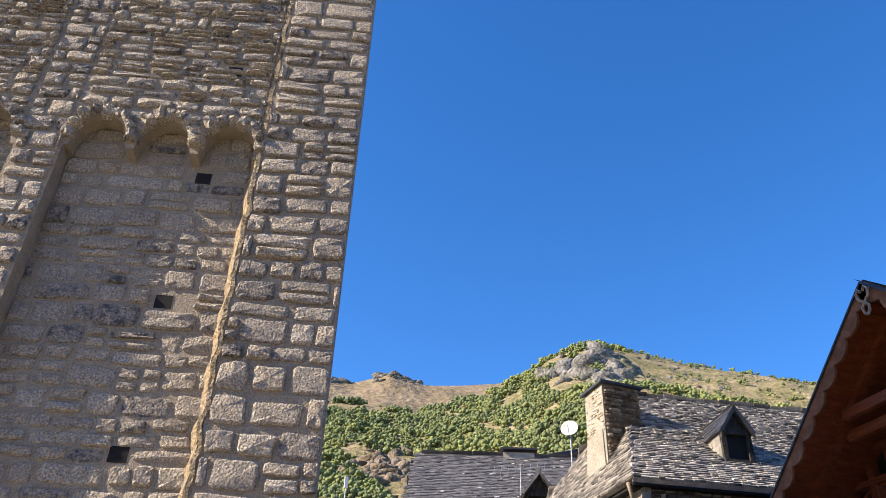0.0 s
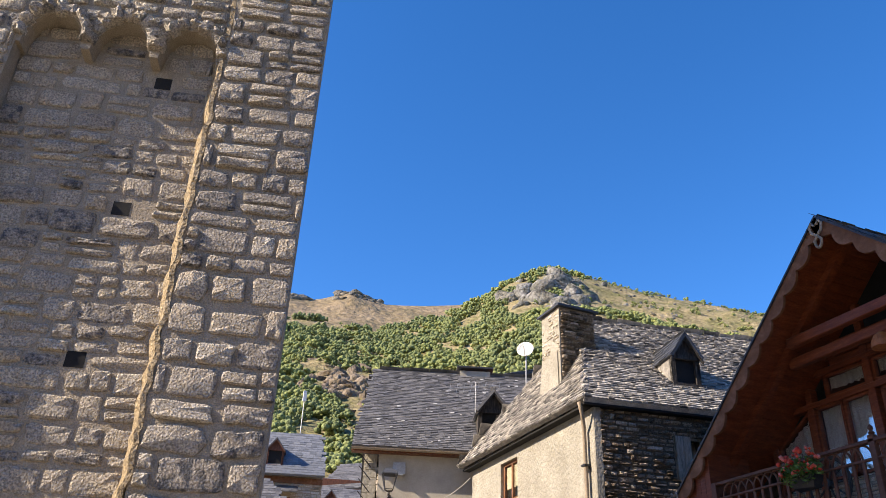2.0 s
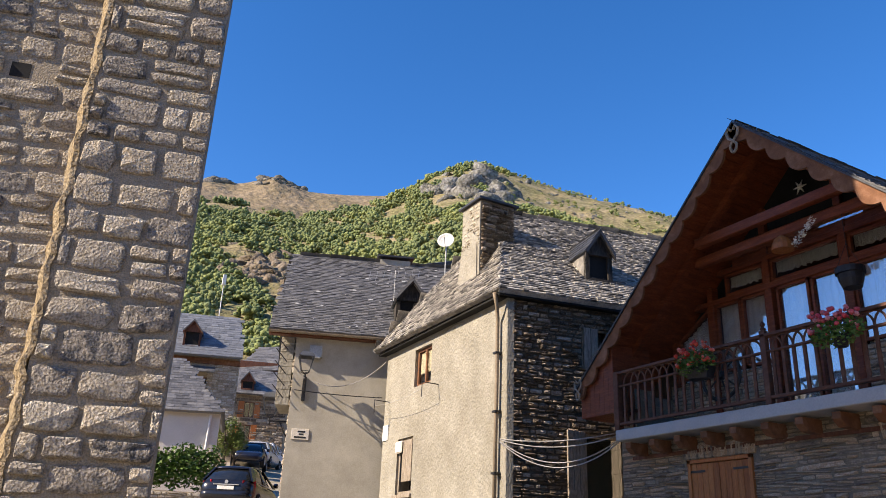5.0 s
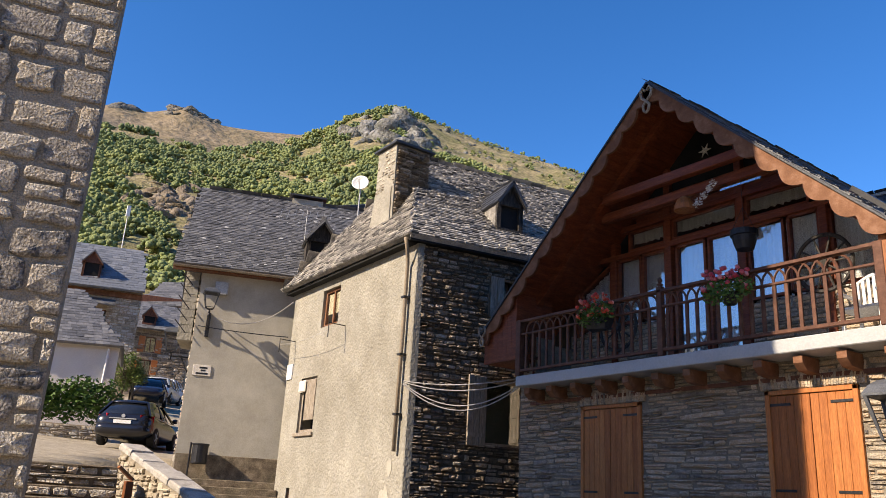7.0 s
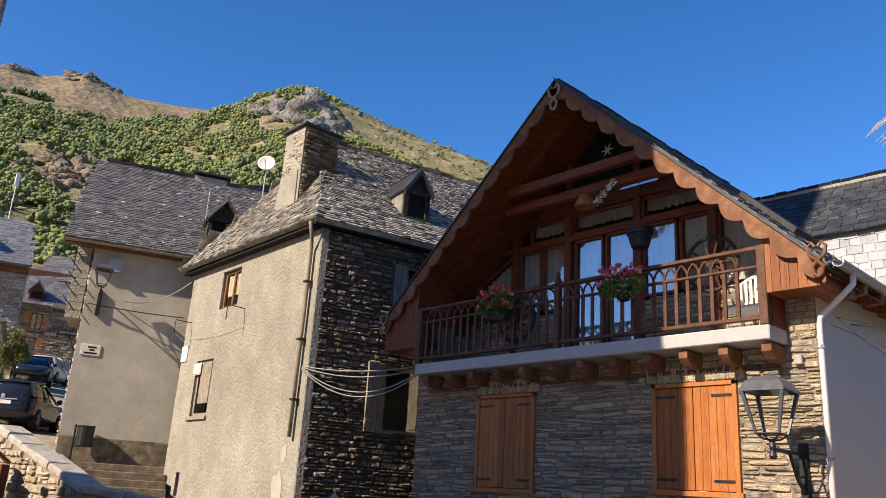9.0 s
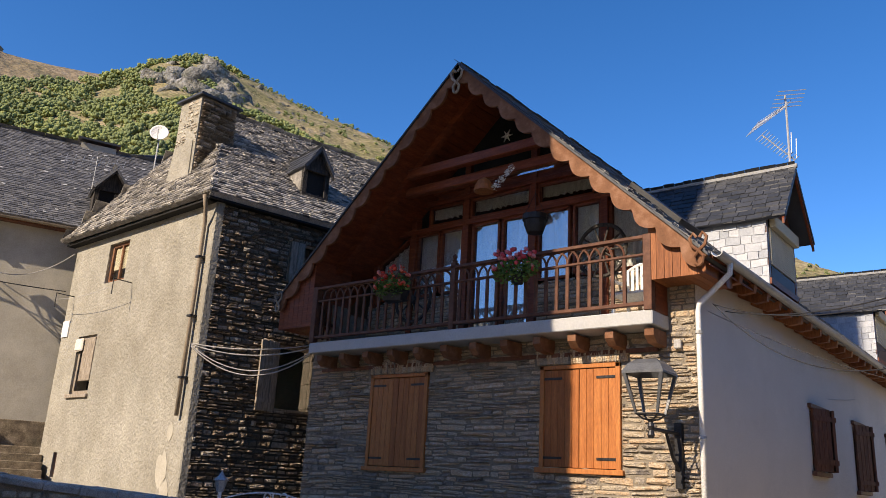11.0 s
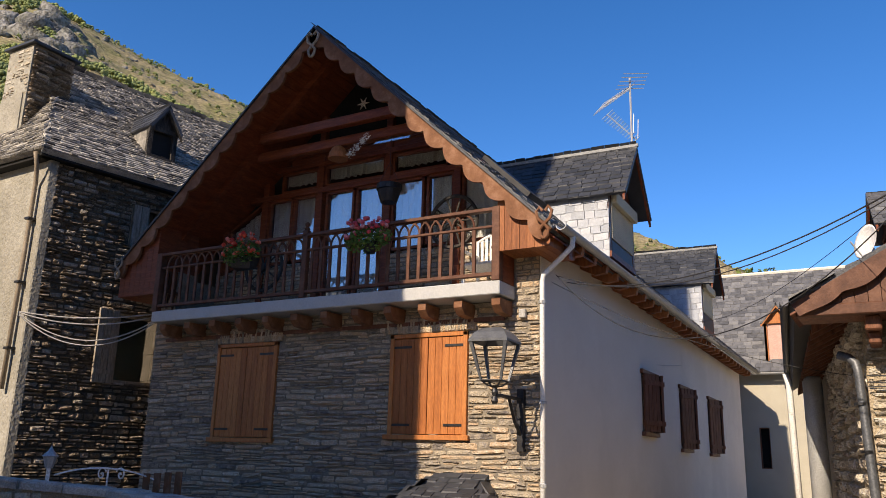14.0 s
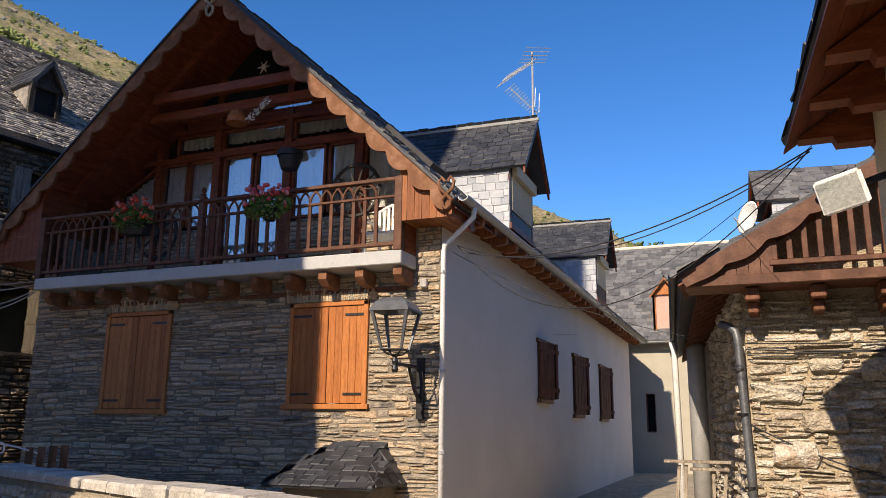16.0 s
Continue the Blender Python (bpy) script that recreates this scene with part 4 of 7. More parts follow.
for u, w_, r in ((5.55, 1.5, 0.32), (5.75, 1.05, 0.26), (0.35, 0.9, 0.3), (5.68, 2.2, 0.16)):
    bm = B()
    extrude_poly(bm, [FP(u + r * 0.6 * math.cos(a) * (1 + 0.35 * noise.noise(Vector((a, u, 2)))), w_ + r * math.sin(a) * (1 + 0.4 * noise.noise(Vector((a * 1.7, u, 5)))), 0.003)
                      for a in [2 * math.pi * k / 18 for k in range(18)]], FP.d * 0.006)
    part("bare_patch", bm, M_GPLASTER, hb, "patch of bare grey mortar where plaster fell")
# windows of the rubble side
w = frame_window(hb, FS, SB1, 0.1, M_WOODG, bars=0, sash=0.07, label="dark green blind in a weathered frame", backing=mat("green_blind", [(0.012, 0.04, 0.03), (0.022, 0.062, 0.048)], 0.5, 3, 0.1, 20))
for u, s in ((SB1[0], -1), (SB1[1], 1)):
    bm = B()
    for k in range(3):
        a = u + s * 0.02
        F2 = Face(FS(a, 0, 0.05)[:2], -8) if s > 0 else Face(FS(a, 0, 0.05)[:2], 79.5 + 180 + 10, -1)
        F2.box(bm, 0.02 + k * 0.15, 0.16 + k * 0.15, SB1[2] - 0.02, SB1[3] + 0.02, -0.02, 0.02, 0.004)
    for z in (SB1[2] + 0.15, SB1[3] - 0.2, (SB1[2] + SB1[3]) / 2):
        F2.box(bm, 0.02, 0.46, z, z + 0.08, 0.02, 0.035)
    part("shutter", bm, M_WOODG, w, "weathered open plank shutter")
w = frame_window(hb, FS, SB2, 0.06, M_WOODG, bars=0, sash=0.05, glassy=False, backing=M_WOODG, label="small window with a grey shutter")
bm = B()
plank_panel(bm, FS, SB2[0] + 0.03, SB2[0] + 0.38, SB2[2], SB2[3], -0.02, 0.03, 2)
part("shutter", bm, M_WOODG, w)
# downpipe, cables, hooks on the plaster side
dp = thing("downpipe", (-13.5, 8.98, 2.6), "brown old downpipe on a plastered wall", "pipe")
bm = B()
tube(bm, [FP(5.95, 2.5, 0.09), FP(5.98, 5.0, 0.09), FP(5.98, 6.35, 0.09), FP(6.12, 6.6, 0.2), FP(6.22, 6.82, 0.32)], 0.042, 8)
part("pipe", bm, M_PIPEB, dp, smooth=True)
for z in (3.2, 4.4, 5.6):
    bm = B()
    FP.box(bm, 5.9, 6.04, z, z + 0.04, 0.0, 0.15)
    part("bracket", bm, M_METAL, dp)
sg = thing("wall_plate", FP(0.18, 4.55, 0), "small blank white plate on a plaster wall", "sign")
bm = B()
FP.box(bm, 0.02, 0.36, 4.45, 4.85, 0.0, 0.03, 0.004)
part("plate", bm, M_WHITEP, sg)
pb = thing("clothes_line", FP(1.5, 5.3, 0), "iron brackets holding a thin washing line", "clothes line")
for u in (0.35, 3.2):
    bm = B()
    tube(bm, [FP(u - 0.05, 5.45, 0), FP(u, 5.45, 0.45), FP(u, 5.1, 0.45)], 0.014, 6)
    part("bracket", bm, M_METAL, pb)
bm = B()
tube(bm, sag(FP(0.35, 5.3, 0.44), FP(3.2, 5.3, 0.44), 0.08), 0.005, 4)
part("line", bm, M_CABLEG, pb)

# ---- grey-plastered house up the street ----
ha = thing("grey_plaster_house", (-22, 9, 1.5), "grey-plastered house with a steep slate roof", "house")
FA = Face((-21.07, 6.5), 70.0)
FAG = Face(FA(0.62, 0)[:2], 70.0 + 90 - 3, -1)
wall_a = part("wall", wall_mesh(FA, [(0.62, 0.8), (9, 0.8), (9, 7.4), (0.62, 7.4)], 0.5, []), M_GPLASTER, ha, "smooth grey-beige plaster, rough and shade-coloured at its foot")
# rough band; its dark colour also holds the shade along the foot
bm = B()
FA.box(bm, 0.63, 3.4, 0.8, 2.45, 0.0, 0.025, 0.01)
part("plinth", bm, M_STEP, ha, "rough plaster skirting with shade in its dark colour")
gw = part("gable_wall", wall_mesh(FAG, [(0.1, 0.8), (1.75, 0.8), (1.75, 7.3), (0.1, 7.3)], 0.3, []), M_DMORTAR, ha, "rubble gable wall")
pieces("stone", courses(FAG, 0.08, 1.4, 1.5, 7.3, (0.08, 0.2), (0.14, 0.45), rr, 0.05), TEMPLATES, M_DSTONE, M_DSTONE_J, gw, None, 200)
bm = B()
bm.free()
cbd = part("corner_boarding", B(), M_PLASTER, ha, "pale boards at the gable corner")
for k in range(9):
    bm = B()
    FAG.box(bm, 0.1, 1.6, 5.35 + k * 0.21, 5.55 + k * 0.21, 0.06, 0.42, 0.006)
    part("board", bm, M_PLASTER, cbd)
a0 = FA(-0.15, 7.36, 0.28)
slope(ha, (a0, a0 + FA.u * 9.3, FA(9.1, 10.75, -3.0), FA(0.12, 10.75, -3.0)), 0.12, M_SLATE, M_SLATE, M_SLATE_J, rr, 0.17, 0.095, 0.02, 300, lambda p: p.y, "grey slates with pale lichen spots")
a1 = FA(-0.15, 7.36, -6.3)
slope(ha, (a1 + FA.u * 9.3, a1, FA(0.12, 10.75, -3.0), FA(9.1, 10.75, -3.0)), 0.12, M_SLATE, M_SLATE, M_SLATE_J, rr, 0.5, 0.3, 0.022, 0)
lr = random.Random(8)
a0n = (FA.u.cross(FA(0.12, 10.75, -3.0) - a0)).normalized()
bm = B()
for k in range(70):
    q = a0 + FA.u * lr.uniform(0.4, 8) + (FA(0.12, 10.75, -3.0) - a0) * lr.uniform(0.05, 0.98) + (a0n if a0n.z > 0 else -a0n) * 0.035
    r = lr.uniform(0.015, 0.05)
    extrude_poly(bm, [q + FA.u * (r * 1.6 * math.cos(t)) * lr.uniform(0.6, 1.2) + (FA(0, 10.75, -3.0) - FA(0, 7.36, 0.28)).normalized() * (r * math.sin(t)) * lr.uniform(0.6, 1.2) for t in (0, 1.05, 2.1, 3.14, 4.2, 5.25)], Vector((0, 0, 0.004)))
part("lichen", bm, M_SLAB, ha, "pale lichen spots on the slates", kind="stuff")
bm = B()
FA.box(bm, -0.15, 9, 7.22, 7.3, 0.0, 0.26)
part("eave_board", bm, M_WOODD, ha)
gutter("gutter", FA(-0.15, 7.3, 0.33), FA(9, 7.3, 0.33), 0.06, ha, M_PIPEB, "thin brown gutter")
dormer(ha, FA(3.75, 7.85, 0.0), FA.d, 0.85, 0, 7.85, 8.65, 9.2, 1.2, M_OLDW, M_SLATE, M_SLATE_J, M_OLDW, over=0.2)

# ---- gabled house with the carved balcony ----
hc = thing("balcony_house", (-7.8, 18, 0), "chalet-like stone house with carved gable and wooden balcony", "house")
FC = Face((-11.52, 10.48), 0)                  # u = x + 11.52
X = 11.52
W1, W2 = (-9.87 + X, -8.59 + X, 1.76, 3.25), (-6.35 + X, -5.09 + X, 1.84, 3.24)
CR = -3.98 + X
facade = part("facade_wall", wall_mesh(FC, [(0, -1), (CR, -1), (CR, 4.7), (CR - 0.42, 4.7), (CR - 0.421, 3.86), (0.421, 3.86), (0.42, 4.7), (0, 4.7)], 0.45, [W1, W2]), M_LMORTAR, hc, "thin-coursed slate and sandstone masonry")
cst_c = courses(FC, 0.0, CR, -0.3, 3.66, (0.035, 0.11), (0.14, 0.6), rr, 0.033, not_in([W1, W2, (W1[0] - 0.12, W1[1] + 0.12, W1[3], W1[3] + 0.24), (W2[0] - 0.12, W2[1] + 0.12, W2[3], W2[3] + 0.24)], 0.02), 0.008, jitter=1.0, wave=0.05) + courses(FC, CR - 0.36, CR, 3.66, 4.35, (0.035, 0.1), (0.12, 0.3), rr, 0.033, gap=0.011)
FE = Face((-3.966, 10.48), 91.6)                # rendered side
PW = [(5.35, 6.3, 2.1, 3.2), (8.75, 9.7, 1.85, 3.2), (12.3, 13.3, 1.8, 3.2)]
side = part("side_wall", wall_mesh(FE, [(0.012, -1), (18.6, -1), (18.6, 4.62), (0.012, 4.62)], 0.4, PW), M_WHITE, hc, "smooth off-white rendered side wall")
FW = Face((-11.52, 29), -90)
part("far_side_wall", wall_mesh(FW, [(0, -1), (18.5, -1), (18.5, 4.6), (0, 4.6)], 0.4), M_LMORTAR, hc)
AP = Vector((-7.82, 9.93, 8.56))
LT, RT = Vector((-12.12, 9.93, 4.74)), Vector((-3.55, 9.93, 4.52))
LEN = Vector((-0.27, 19.2, 0))
slope(hc, (RT, RT + LEN, AP + LEN, AP), 0.09, M_SLATEN, M_SLATEN, M_SLATEN_J, rr, 0.26, 0.17, 0.02, 300, lambda p: p.y, "dark slates on the sunny slope")
slope(hc, (LT + LEN, LT, AP, AP + LEN), 0.09, M_SLATEN, M_SLATEN, M_SLATEN_J, rr, 0.26, 0.17, 0.02, 60, lambda p: p.y, "dark slates")


def roof_z(x):
    return AP.z + (x - AP.x) * (AP.z - LT.z) / (AP.x - LT.x) if x < AP.x else AP.z - (x - AP.x) * (AP.z - RT.z) / (RT.x - AP.x)


# board soffit under the overhang, board by board
for side_, (tip) in ((-1, LT), (1, RT)):
    n = 34
    sof = part("soffit", B(), M_WOOD, hc, "red-brown boarded soffit")
    for k in range(n):
        bm = B()
        t0, t1 = k / n, (k + 1) / n - 0.002
        p, q = AP.lerp(tip, t0), AP.lerp(tip, t1)
        dz = Vector((0, 0, -0.14))
        dy = Vector((0, 1.6, 0))
        hexa(bm, [p + dz + Vector((0, 0.03, -0.02)), q + dz + Vector((0, 0.03, -0.02)), q + dz + dy + Vector((0, 0, -0.02)), p + dz + dy + Vector((0, 0, -0.02)),
                  p + dz + Vector((0, 0.03, 0)), q + dz + Vector((0, 0.03, 0)), q + dz + dy, p + dz + dy])
        part("board", bm, M_WOOD, sof)
# carved bargeboards
for tip in (LT, RT):
    bm = B()
    L = (tip - AP).length
    d = (tip - AP) / L
    nrm = Vector((d.z, 0, -d.x))
    if nrm.z < 0:
        nrm = -nrm
    n = 150
    for k in range(n):
        s0, s1 = L * k / n, L * (k + 1) / n

        def low(s):
            ph = (s / 0.46) % 1.0
            return -0.15 - 0.12 * abs(math.sin(math.pi * ph)) ** 0.8
        pts = []
        for y in (0.0, 0.05):
            pts.append([AP + d * s0 + nrm * low(s0) + Vector((0, y - 0.03, 0)), AP + d * s1 + nrm * low(s1) + Vector((0, y - 0.03, 0)),
                        AP + d * s1 + nrm * -0.03 + Vector((0, y - 0.03, 0)), AP + d * s0 + nrm * -0.03 + Vector((0, y - 0.03, 0))])
        hexa(bm, pts[0] + pts[1])
    bmesh.ops.remove_doubles(bm, verts=bm.verts, dist=0.0005)
    part("bargeboard", bm, M_WOODW, hc, "scalloped carved bargeboard, weathered brown")
    bm = B()
    hexa(bm, [AP + Vector((0, -0.06, -0.04)) + d * 0.0, AP + Vector((0, 0.02, -0.04)), tip + Vector((0, 0.02, -0.04)), tip + Vector((0, -0.06, -0.04)),
              AP + Vector((0, -0.06, 0.0)), AP + Vector((0, 0.02, 0.0)), tip + Vector((0, 0.02, 0.0)), tip + Vector((0, -0.06, 0.0))])
    part("verge_strip", bm, M_SLATEN, hc, "dark slate verge")
    # second inner rafter behind the bargeboard
    bm = B()
    q = Vector((0, 0.55, -0.16))
    hexa(bm, [AP + q + Vector((0, 0, -0.16)), tip + q + Vector((0, 0, -0.16)), tip + q + Vector((0, 0.14, -0.16)), AP + q + Vector((0, 0.14, -0.16)),
              AP + q, tip + q, tip + q + Vector((0, 0.14, 0)), AP + q + Vector((0, 0.14, 0))])
    part("rafter", bm, M_WOOD, hc)


def scroll(bm, c, s, y, t=0.03):
    """A small carved heart-and-drop finial."""
    for q in (-1, 1):
        pts = [(0, 0.0), (q * 0.07, 0.06), (q * 0.09, 0.14), (q * 0.05, 0.19), (q * 0.015, 0.14)]
        tube(bm, [Vector((c[0] + a * s, y, c[1] + b * s)) for a, b in pts], 0.018 * s, 6)
        pts = [(0, 0.0), (q * 0.05, -0.06), (q * 0.035, -0.13), (0, -0.16)]
        tube(bm, [Vector((c[0] + a * s, y, c[1] + b * s)) for a, b in pts], 0.018 * s, 6)
    return bm


part("finial", scroll(B(), (-7.82, 8.18), 1.35, 9.86), M_WOODG, hc, "carved grey scroll finial at the gable's peak")
part("finial", scroll(B(), (-3.66, 4.55), 1.25, 9.86), M_WOODW, hc, "carved scroll at the eave's end")
part("finial", scroll(B(), (-12.0, 4.7), 1.1, 9.86), M_WOODG, hc, "carved scroll at the eave's end")
# boxed ends of the eaves beside the balcony
for x0, x1 in ((-4.4, -3.62), (-12.05, -11.12)):
    # right box in a sunlit wood tone, left box in a shaded one
    mbx = M_WOODM if x0 > -5 else M_WOOD
    ebx = part("eave_box", B(), mbx, hc, "orange-brown boarded box under the eave")
    xs = [x0 + (x1 - x0) * k / 7 for k in range(8)]
    for a, b in zip(xs, xs[1:]):
        bm = B()
        lo = 4.28 if x0 > -5 else 4.2
        za, zb = max(lo + 0.02, roof_z(a) - 0.16), max(lo + 0.02, roof_z(b) - 0.16)
        hexa(bm, [(a + 0.003, 9.98, lo), (b - 0.003, 9.98, lo), (b - 0.003, 10.9, lo), (a + 0.003, 10.9, lo),
                  (a + 0.003, 9.98, za), (b - 0.003, 9.98, zb), (b - 0.003, 10.9, zb), (a + 0.003, 10.9, za)])
        part("board", bm, mbx, ebx)
# gable wall with its glazing, set back behind the balcony
GY = 11.4
FG = Face((0, GY), 0)
bm = B()
FG.box(bm, -11.1, -8.62, 3.88, 4.85, -0.3, 0, 0)
part("loggia_stone", bm, M_LMORTAR, hc, "stone sill wall behind the balcony")
bm = B()
FG.box(bm, -7.1, -4.2, 3.88, 4.85, -0.3, 0, 0)
gs = part("loggia_stone", bm, M_LMORTAR, hc, "stone sill wall behind the balcony")
pieces("stone", courses(FG, -11.1, -8.62, 3.9, 4.84, (0.05, 0.1), (0.16, 0.5), rr, 0.03) + courses(FG, -7.1, -4.2, 3.9, 4.84, (0.05, 0.1), (0.16, 0.5), rr, 0.03), TEMPLATES, M_LEDGE, M_LEDGE_J, gs, None, 140)
uprights = [-9.95, -8.66, -7.18, -5.8]
gz = part("glazed_gable", B(), M_WOOD, hc, "brown timber glazed gable with net curtains")
for x in uprights + [-10.9, -4.85]:
    bm = B()
    FG.box(bm, x - 0.065, x + 0.065, 3.88 if x in uprights else 4.8, max(4.95, roof_z(x) - 0.16), -0.12, 0.05, 0.008)
    part("post", bm, M_WOOD, gz)
for z, x0, x1 in ((6.2, -10.35, -5.35), (6.72, -9.75, -5.95), (6.95, -9.5, -6.2), (7.12, -9.3, -6.4)):
    bm = B()
    FG.box(bm, x0, x1, z - 0.05, z + 0.05, -0.12, 0.055, 0.008)
    part("transom", bm, M_WOOD, gz)
bm = B()
FG.box(bm, -9.4, -6.35, 6.76, 7.1, -0.06, 0.0)
part("panel", bm, M_WOOD, gz)
# gable boarding above
bm = B()
extrude_poly(bm, [(-9.35, GY + 0.05, 7.17), (-6.35, GY + 0.05, 7.17), (AP.x, GY + 0.05, 8.38)], (0, 0.06, 0))
part("gable_boarding", bm, M_DARK, hc, "dark boarded gable top")
bm = B()
FG.box(bm, -7.8, -6.75, 6.88, 7.08, 0.058, 0.066)
g = part("pane", bm, M_GLASS, gz)
# panes and curtains, bay by bay
bays = [(-10.85, -10.02, 4.9, 6.15), (-9.88, -9.3, 4.9, 6.15), (-9.28, -8.73, 4.9, 6.15), (-8.53, -7.9, 3.95, 6.15), (-7.86, -7.25, 3.95, 6.15),
        (-7.11, -6.45, 4.9, 6.15), (-6.4, -5.87, 4.9, 6.15), (-5.73, -4.92, 4.9, 6.15), (-9.6, -8.73, 6.26, 6.66), (-8.59, -7.25, 6.26, 6.66), (-7.11, -6.0, 6.26, 6.66)]
for u0, u1, w0, w1 in bays:
    def cl(u):
        return min(w1, roof_z(u) - 0.2)
    ca, cb = max(w0 + 0.02, cl(u0)), max(w0 + 0.02, cl(u1))
    bm = B()
    um = None
    if ca < w1 or cb < w1:                      # slanting top where the roof cuts the bay
        pts = [(u0, w0), (u1, w0), (u1, cb), (u0, ca)]
    else:
        pts = [(u0, w0), (u1, w0), (u1, w1), (u0, w1)]
    extrude_poly(bm, [FG(a, b, -0.04) for a, b in pts], (0, 0.008, 0))
    p = part("pane", bm, M_GLASS, gz, "window pane mirroring the sky")
    p.visible_shadow = False
    bm = B()                                    # sash round the pane
    n = len(pts)
    for i in range(n):
        (a, b), (c, e) = pts[i], pts[(i + 1) % n]
        v = Vector((c - a, 0, e - b))
        if v.length < 0.05:
            continue
        o = Vector((-(e - b), 0, c - a)).normalized() * 0.045
        hexa(bm, [FG(a, b, -0.07), FG(c, e, -0.07), FG(c, e, -0.07) + o, FG(a, b, -0.07) + o, FG(a, b, 0.01), FG(c, e, 0.01), FG(c, e, 0.01) + o, FG(a, b, 0.01) + o])
    part("sash", bm, M_WOOD, gz)
    tall = w1 - w0 > 0.6
    bm = B()
    folds = max(6, int((u1 - u0) / 0.035))
    lo = pts[0][1] if tall else w1 - 0.24
    prev = None
    for k in range(folds + 1):
        u = u0 + (u1 - u0) * k / folds
        d = -0.16 + 0.022 * math.sin(k * 1.9) + 0.012 * math.sin(k * 0.7)
        top = ca + (cb - ca) * k / folds
        bot = lo + (0.035 * abs(math.sin(k * 0.8)) if not tall else 0)
        if top - bot < 0.03:
            prev = None
            continue
        cur = (bm.verts.new(FG(u, bot, d)), bm.verts.new(FG(u, top, d)))
        if prev:
            bm.faces.new((prev[0], cur[0], cur[1], prev[1]))
        prev = cur
    if len(bm.faces):
        part("curtain", bm, M_CURTAIN, gz, "white net curtain")
    else:
        bm.free()
# sheet behind the panes; the room's gloom is its near-black colour
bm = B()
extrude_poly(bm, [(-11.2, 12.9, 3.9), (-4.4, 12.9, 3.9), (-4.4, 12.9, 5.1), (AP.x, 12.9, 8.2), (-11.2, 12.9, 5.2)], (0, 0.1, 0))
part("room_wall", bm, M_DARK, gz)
# star and tie beams
bm = B()
for k in range(6):
    a = k * math.pi / 3
    c = Vector((-7.82, GY, 7.76))
    tube(bm, [c, c + Vector((math.cos(a) * 0.13, 0, math.sin(a) * 0.13))], [0.028, 0.006], 5)
part("star", bm, M_WHITEP, hc, "small pale six-pointed star")
for z, y in ((6.86, 10.35), (6.62, 10.6)):
    hw = 0.97
    xl, xr = AP.x - (AP.z - z - 0.3) * hw * 1.08, AP.x + (AP.z - z - 0.3) * hw
    bm = B()
    box(bm, xl, xr, y, y + 0.14, z, z + 0.17, None, 0.015)
    part("tie_beam", bm, M_WOOD, hc, "heavy timber tie beam across the gable")
# balcony
bal = part("balcony", B(), M_WOOD, hc, "projecting balcony with a carved timber railing")
bm = B()
box(bm, -11.11, -4.36, 9.98, 11.4, 3.69, 3.88, None, 0.012)
part("slab", bm, M_SLAB, bal, "pale painted balcony slab edge")
k = 0
x = -10.95
while x < -4.2:
    bm = B()
    extrude_poly(bm, [(x, 10.06, 3.655), (x, 10.06, 3.56), (x, 10.16, 3.47), (x, 10.46, 3.45), (x, 10.46, 3.655)], (0.13, 0, 0))
    part("joist", bm, M_WOODW, bal, "projecting shaped joist end")
    x += 0.585
bm = B()
box(bm, -11.2, -4.5, 10.44, 10.478, 3.41, 3.47)
part("wall_plate", bm, M_WOODD, bal)
RY = 10.03
posts = [-11.06, -7.78, -4.42]
for i, x in enumerate(posts):
    bm = B()
    w_ = 0.06 if i != 1 else 0.05
    box(bm, x - w_, x + w_, RY - w_, RY + w_, 3.88, 4.98 if i == 1 else 4.93, None, 0.008)
    if i == 1:
        lathe(bm, [(0.03, 0), (0.05, 0.03), (0.02, 0.06), (0.04, 0.09), (0.035, 0.12), (0.008, 0.15)], pose(x, RY, 4.98), 8)
    part("post", bm, M_RAIL, bal, "turned grey post" if i == 1 else "")
for z, h_, d_ in ((4.9, 0.05, 0.05), (4.655, 0.035, 0.03), (3.98, 0.05, 0.04)):
    bm = B()
    box(bm, -11.06, -4.42, RY - d_, RY + d_, z - h_ / 2, z + h_ / 2, None, 0.006)
    part("rail", bm, M_RAIL, bal)
SP = 0.1795
nb = int((11.06 - 4.42) / SP)
bm_b = B()
box(bm_b, -0.027, 0.027, -0.016, 0.016, 0, 0.66, None, 0.004)
me_b = mesh_of("baluster", bm_b, M_RAIL)
bm_a = B()
tube(bm_a, [(math.cos(math.pi * k / 10) * SP, 0, math.sin(math.pi * k / 10) * 0.205) for k in range(11)], 0.018, 6)
me_a = mesh_of("arch", bm_a, M_RAIL)
for k in range(1, nb):
    x = -11.06 + k * SP
    if abs(x + 7.78) < 0.05:
        continue
    ob = new("baluster", me_b)
    under(ob, bal)
    ob.matrix_basis = pose(x, RY, 3.99)
    if k < nb - 1 and k > 1:
        ob = new("arch", me_a)
        under(ob, bal)
        ob.matrix_basis = pose(x, RY, 4.67)
for x in (-11.08, -4.4):
    for q in range(3):
        bm = B()
        box(bm, x - 0.015, x + 0.015, 10.12 + q * 0.13, 10.15 + q * 0.13, 3.98, 4.66)
        part("baluster", bm, M_RAIL, bal)
    bm = B()
    box(bm, x - 0.03, x + 0.03, 10.08, 10.5, 4.25, 4.31)
    part("rail", bm, M_RAIL, bal)
bm = B()
box(bm, -4.45, -4.36, 10.1, 10.46, 3.88, 4.6)
part("end_panel", bm, M_WOOD, bal, "boarded end of the balcony")
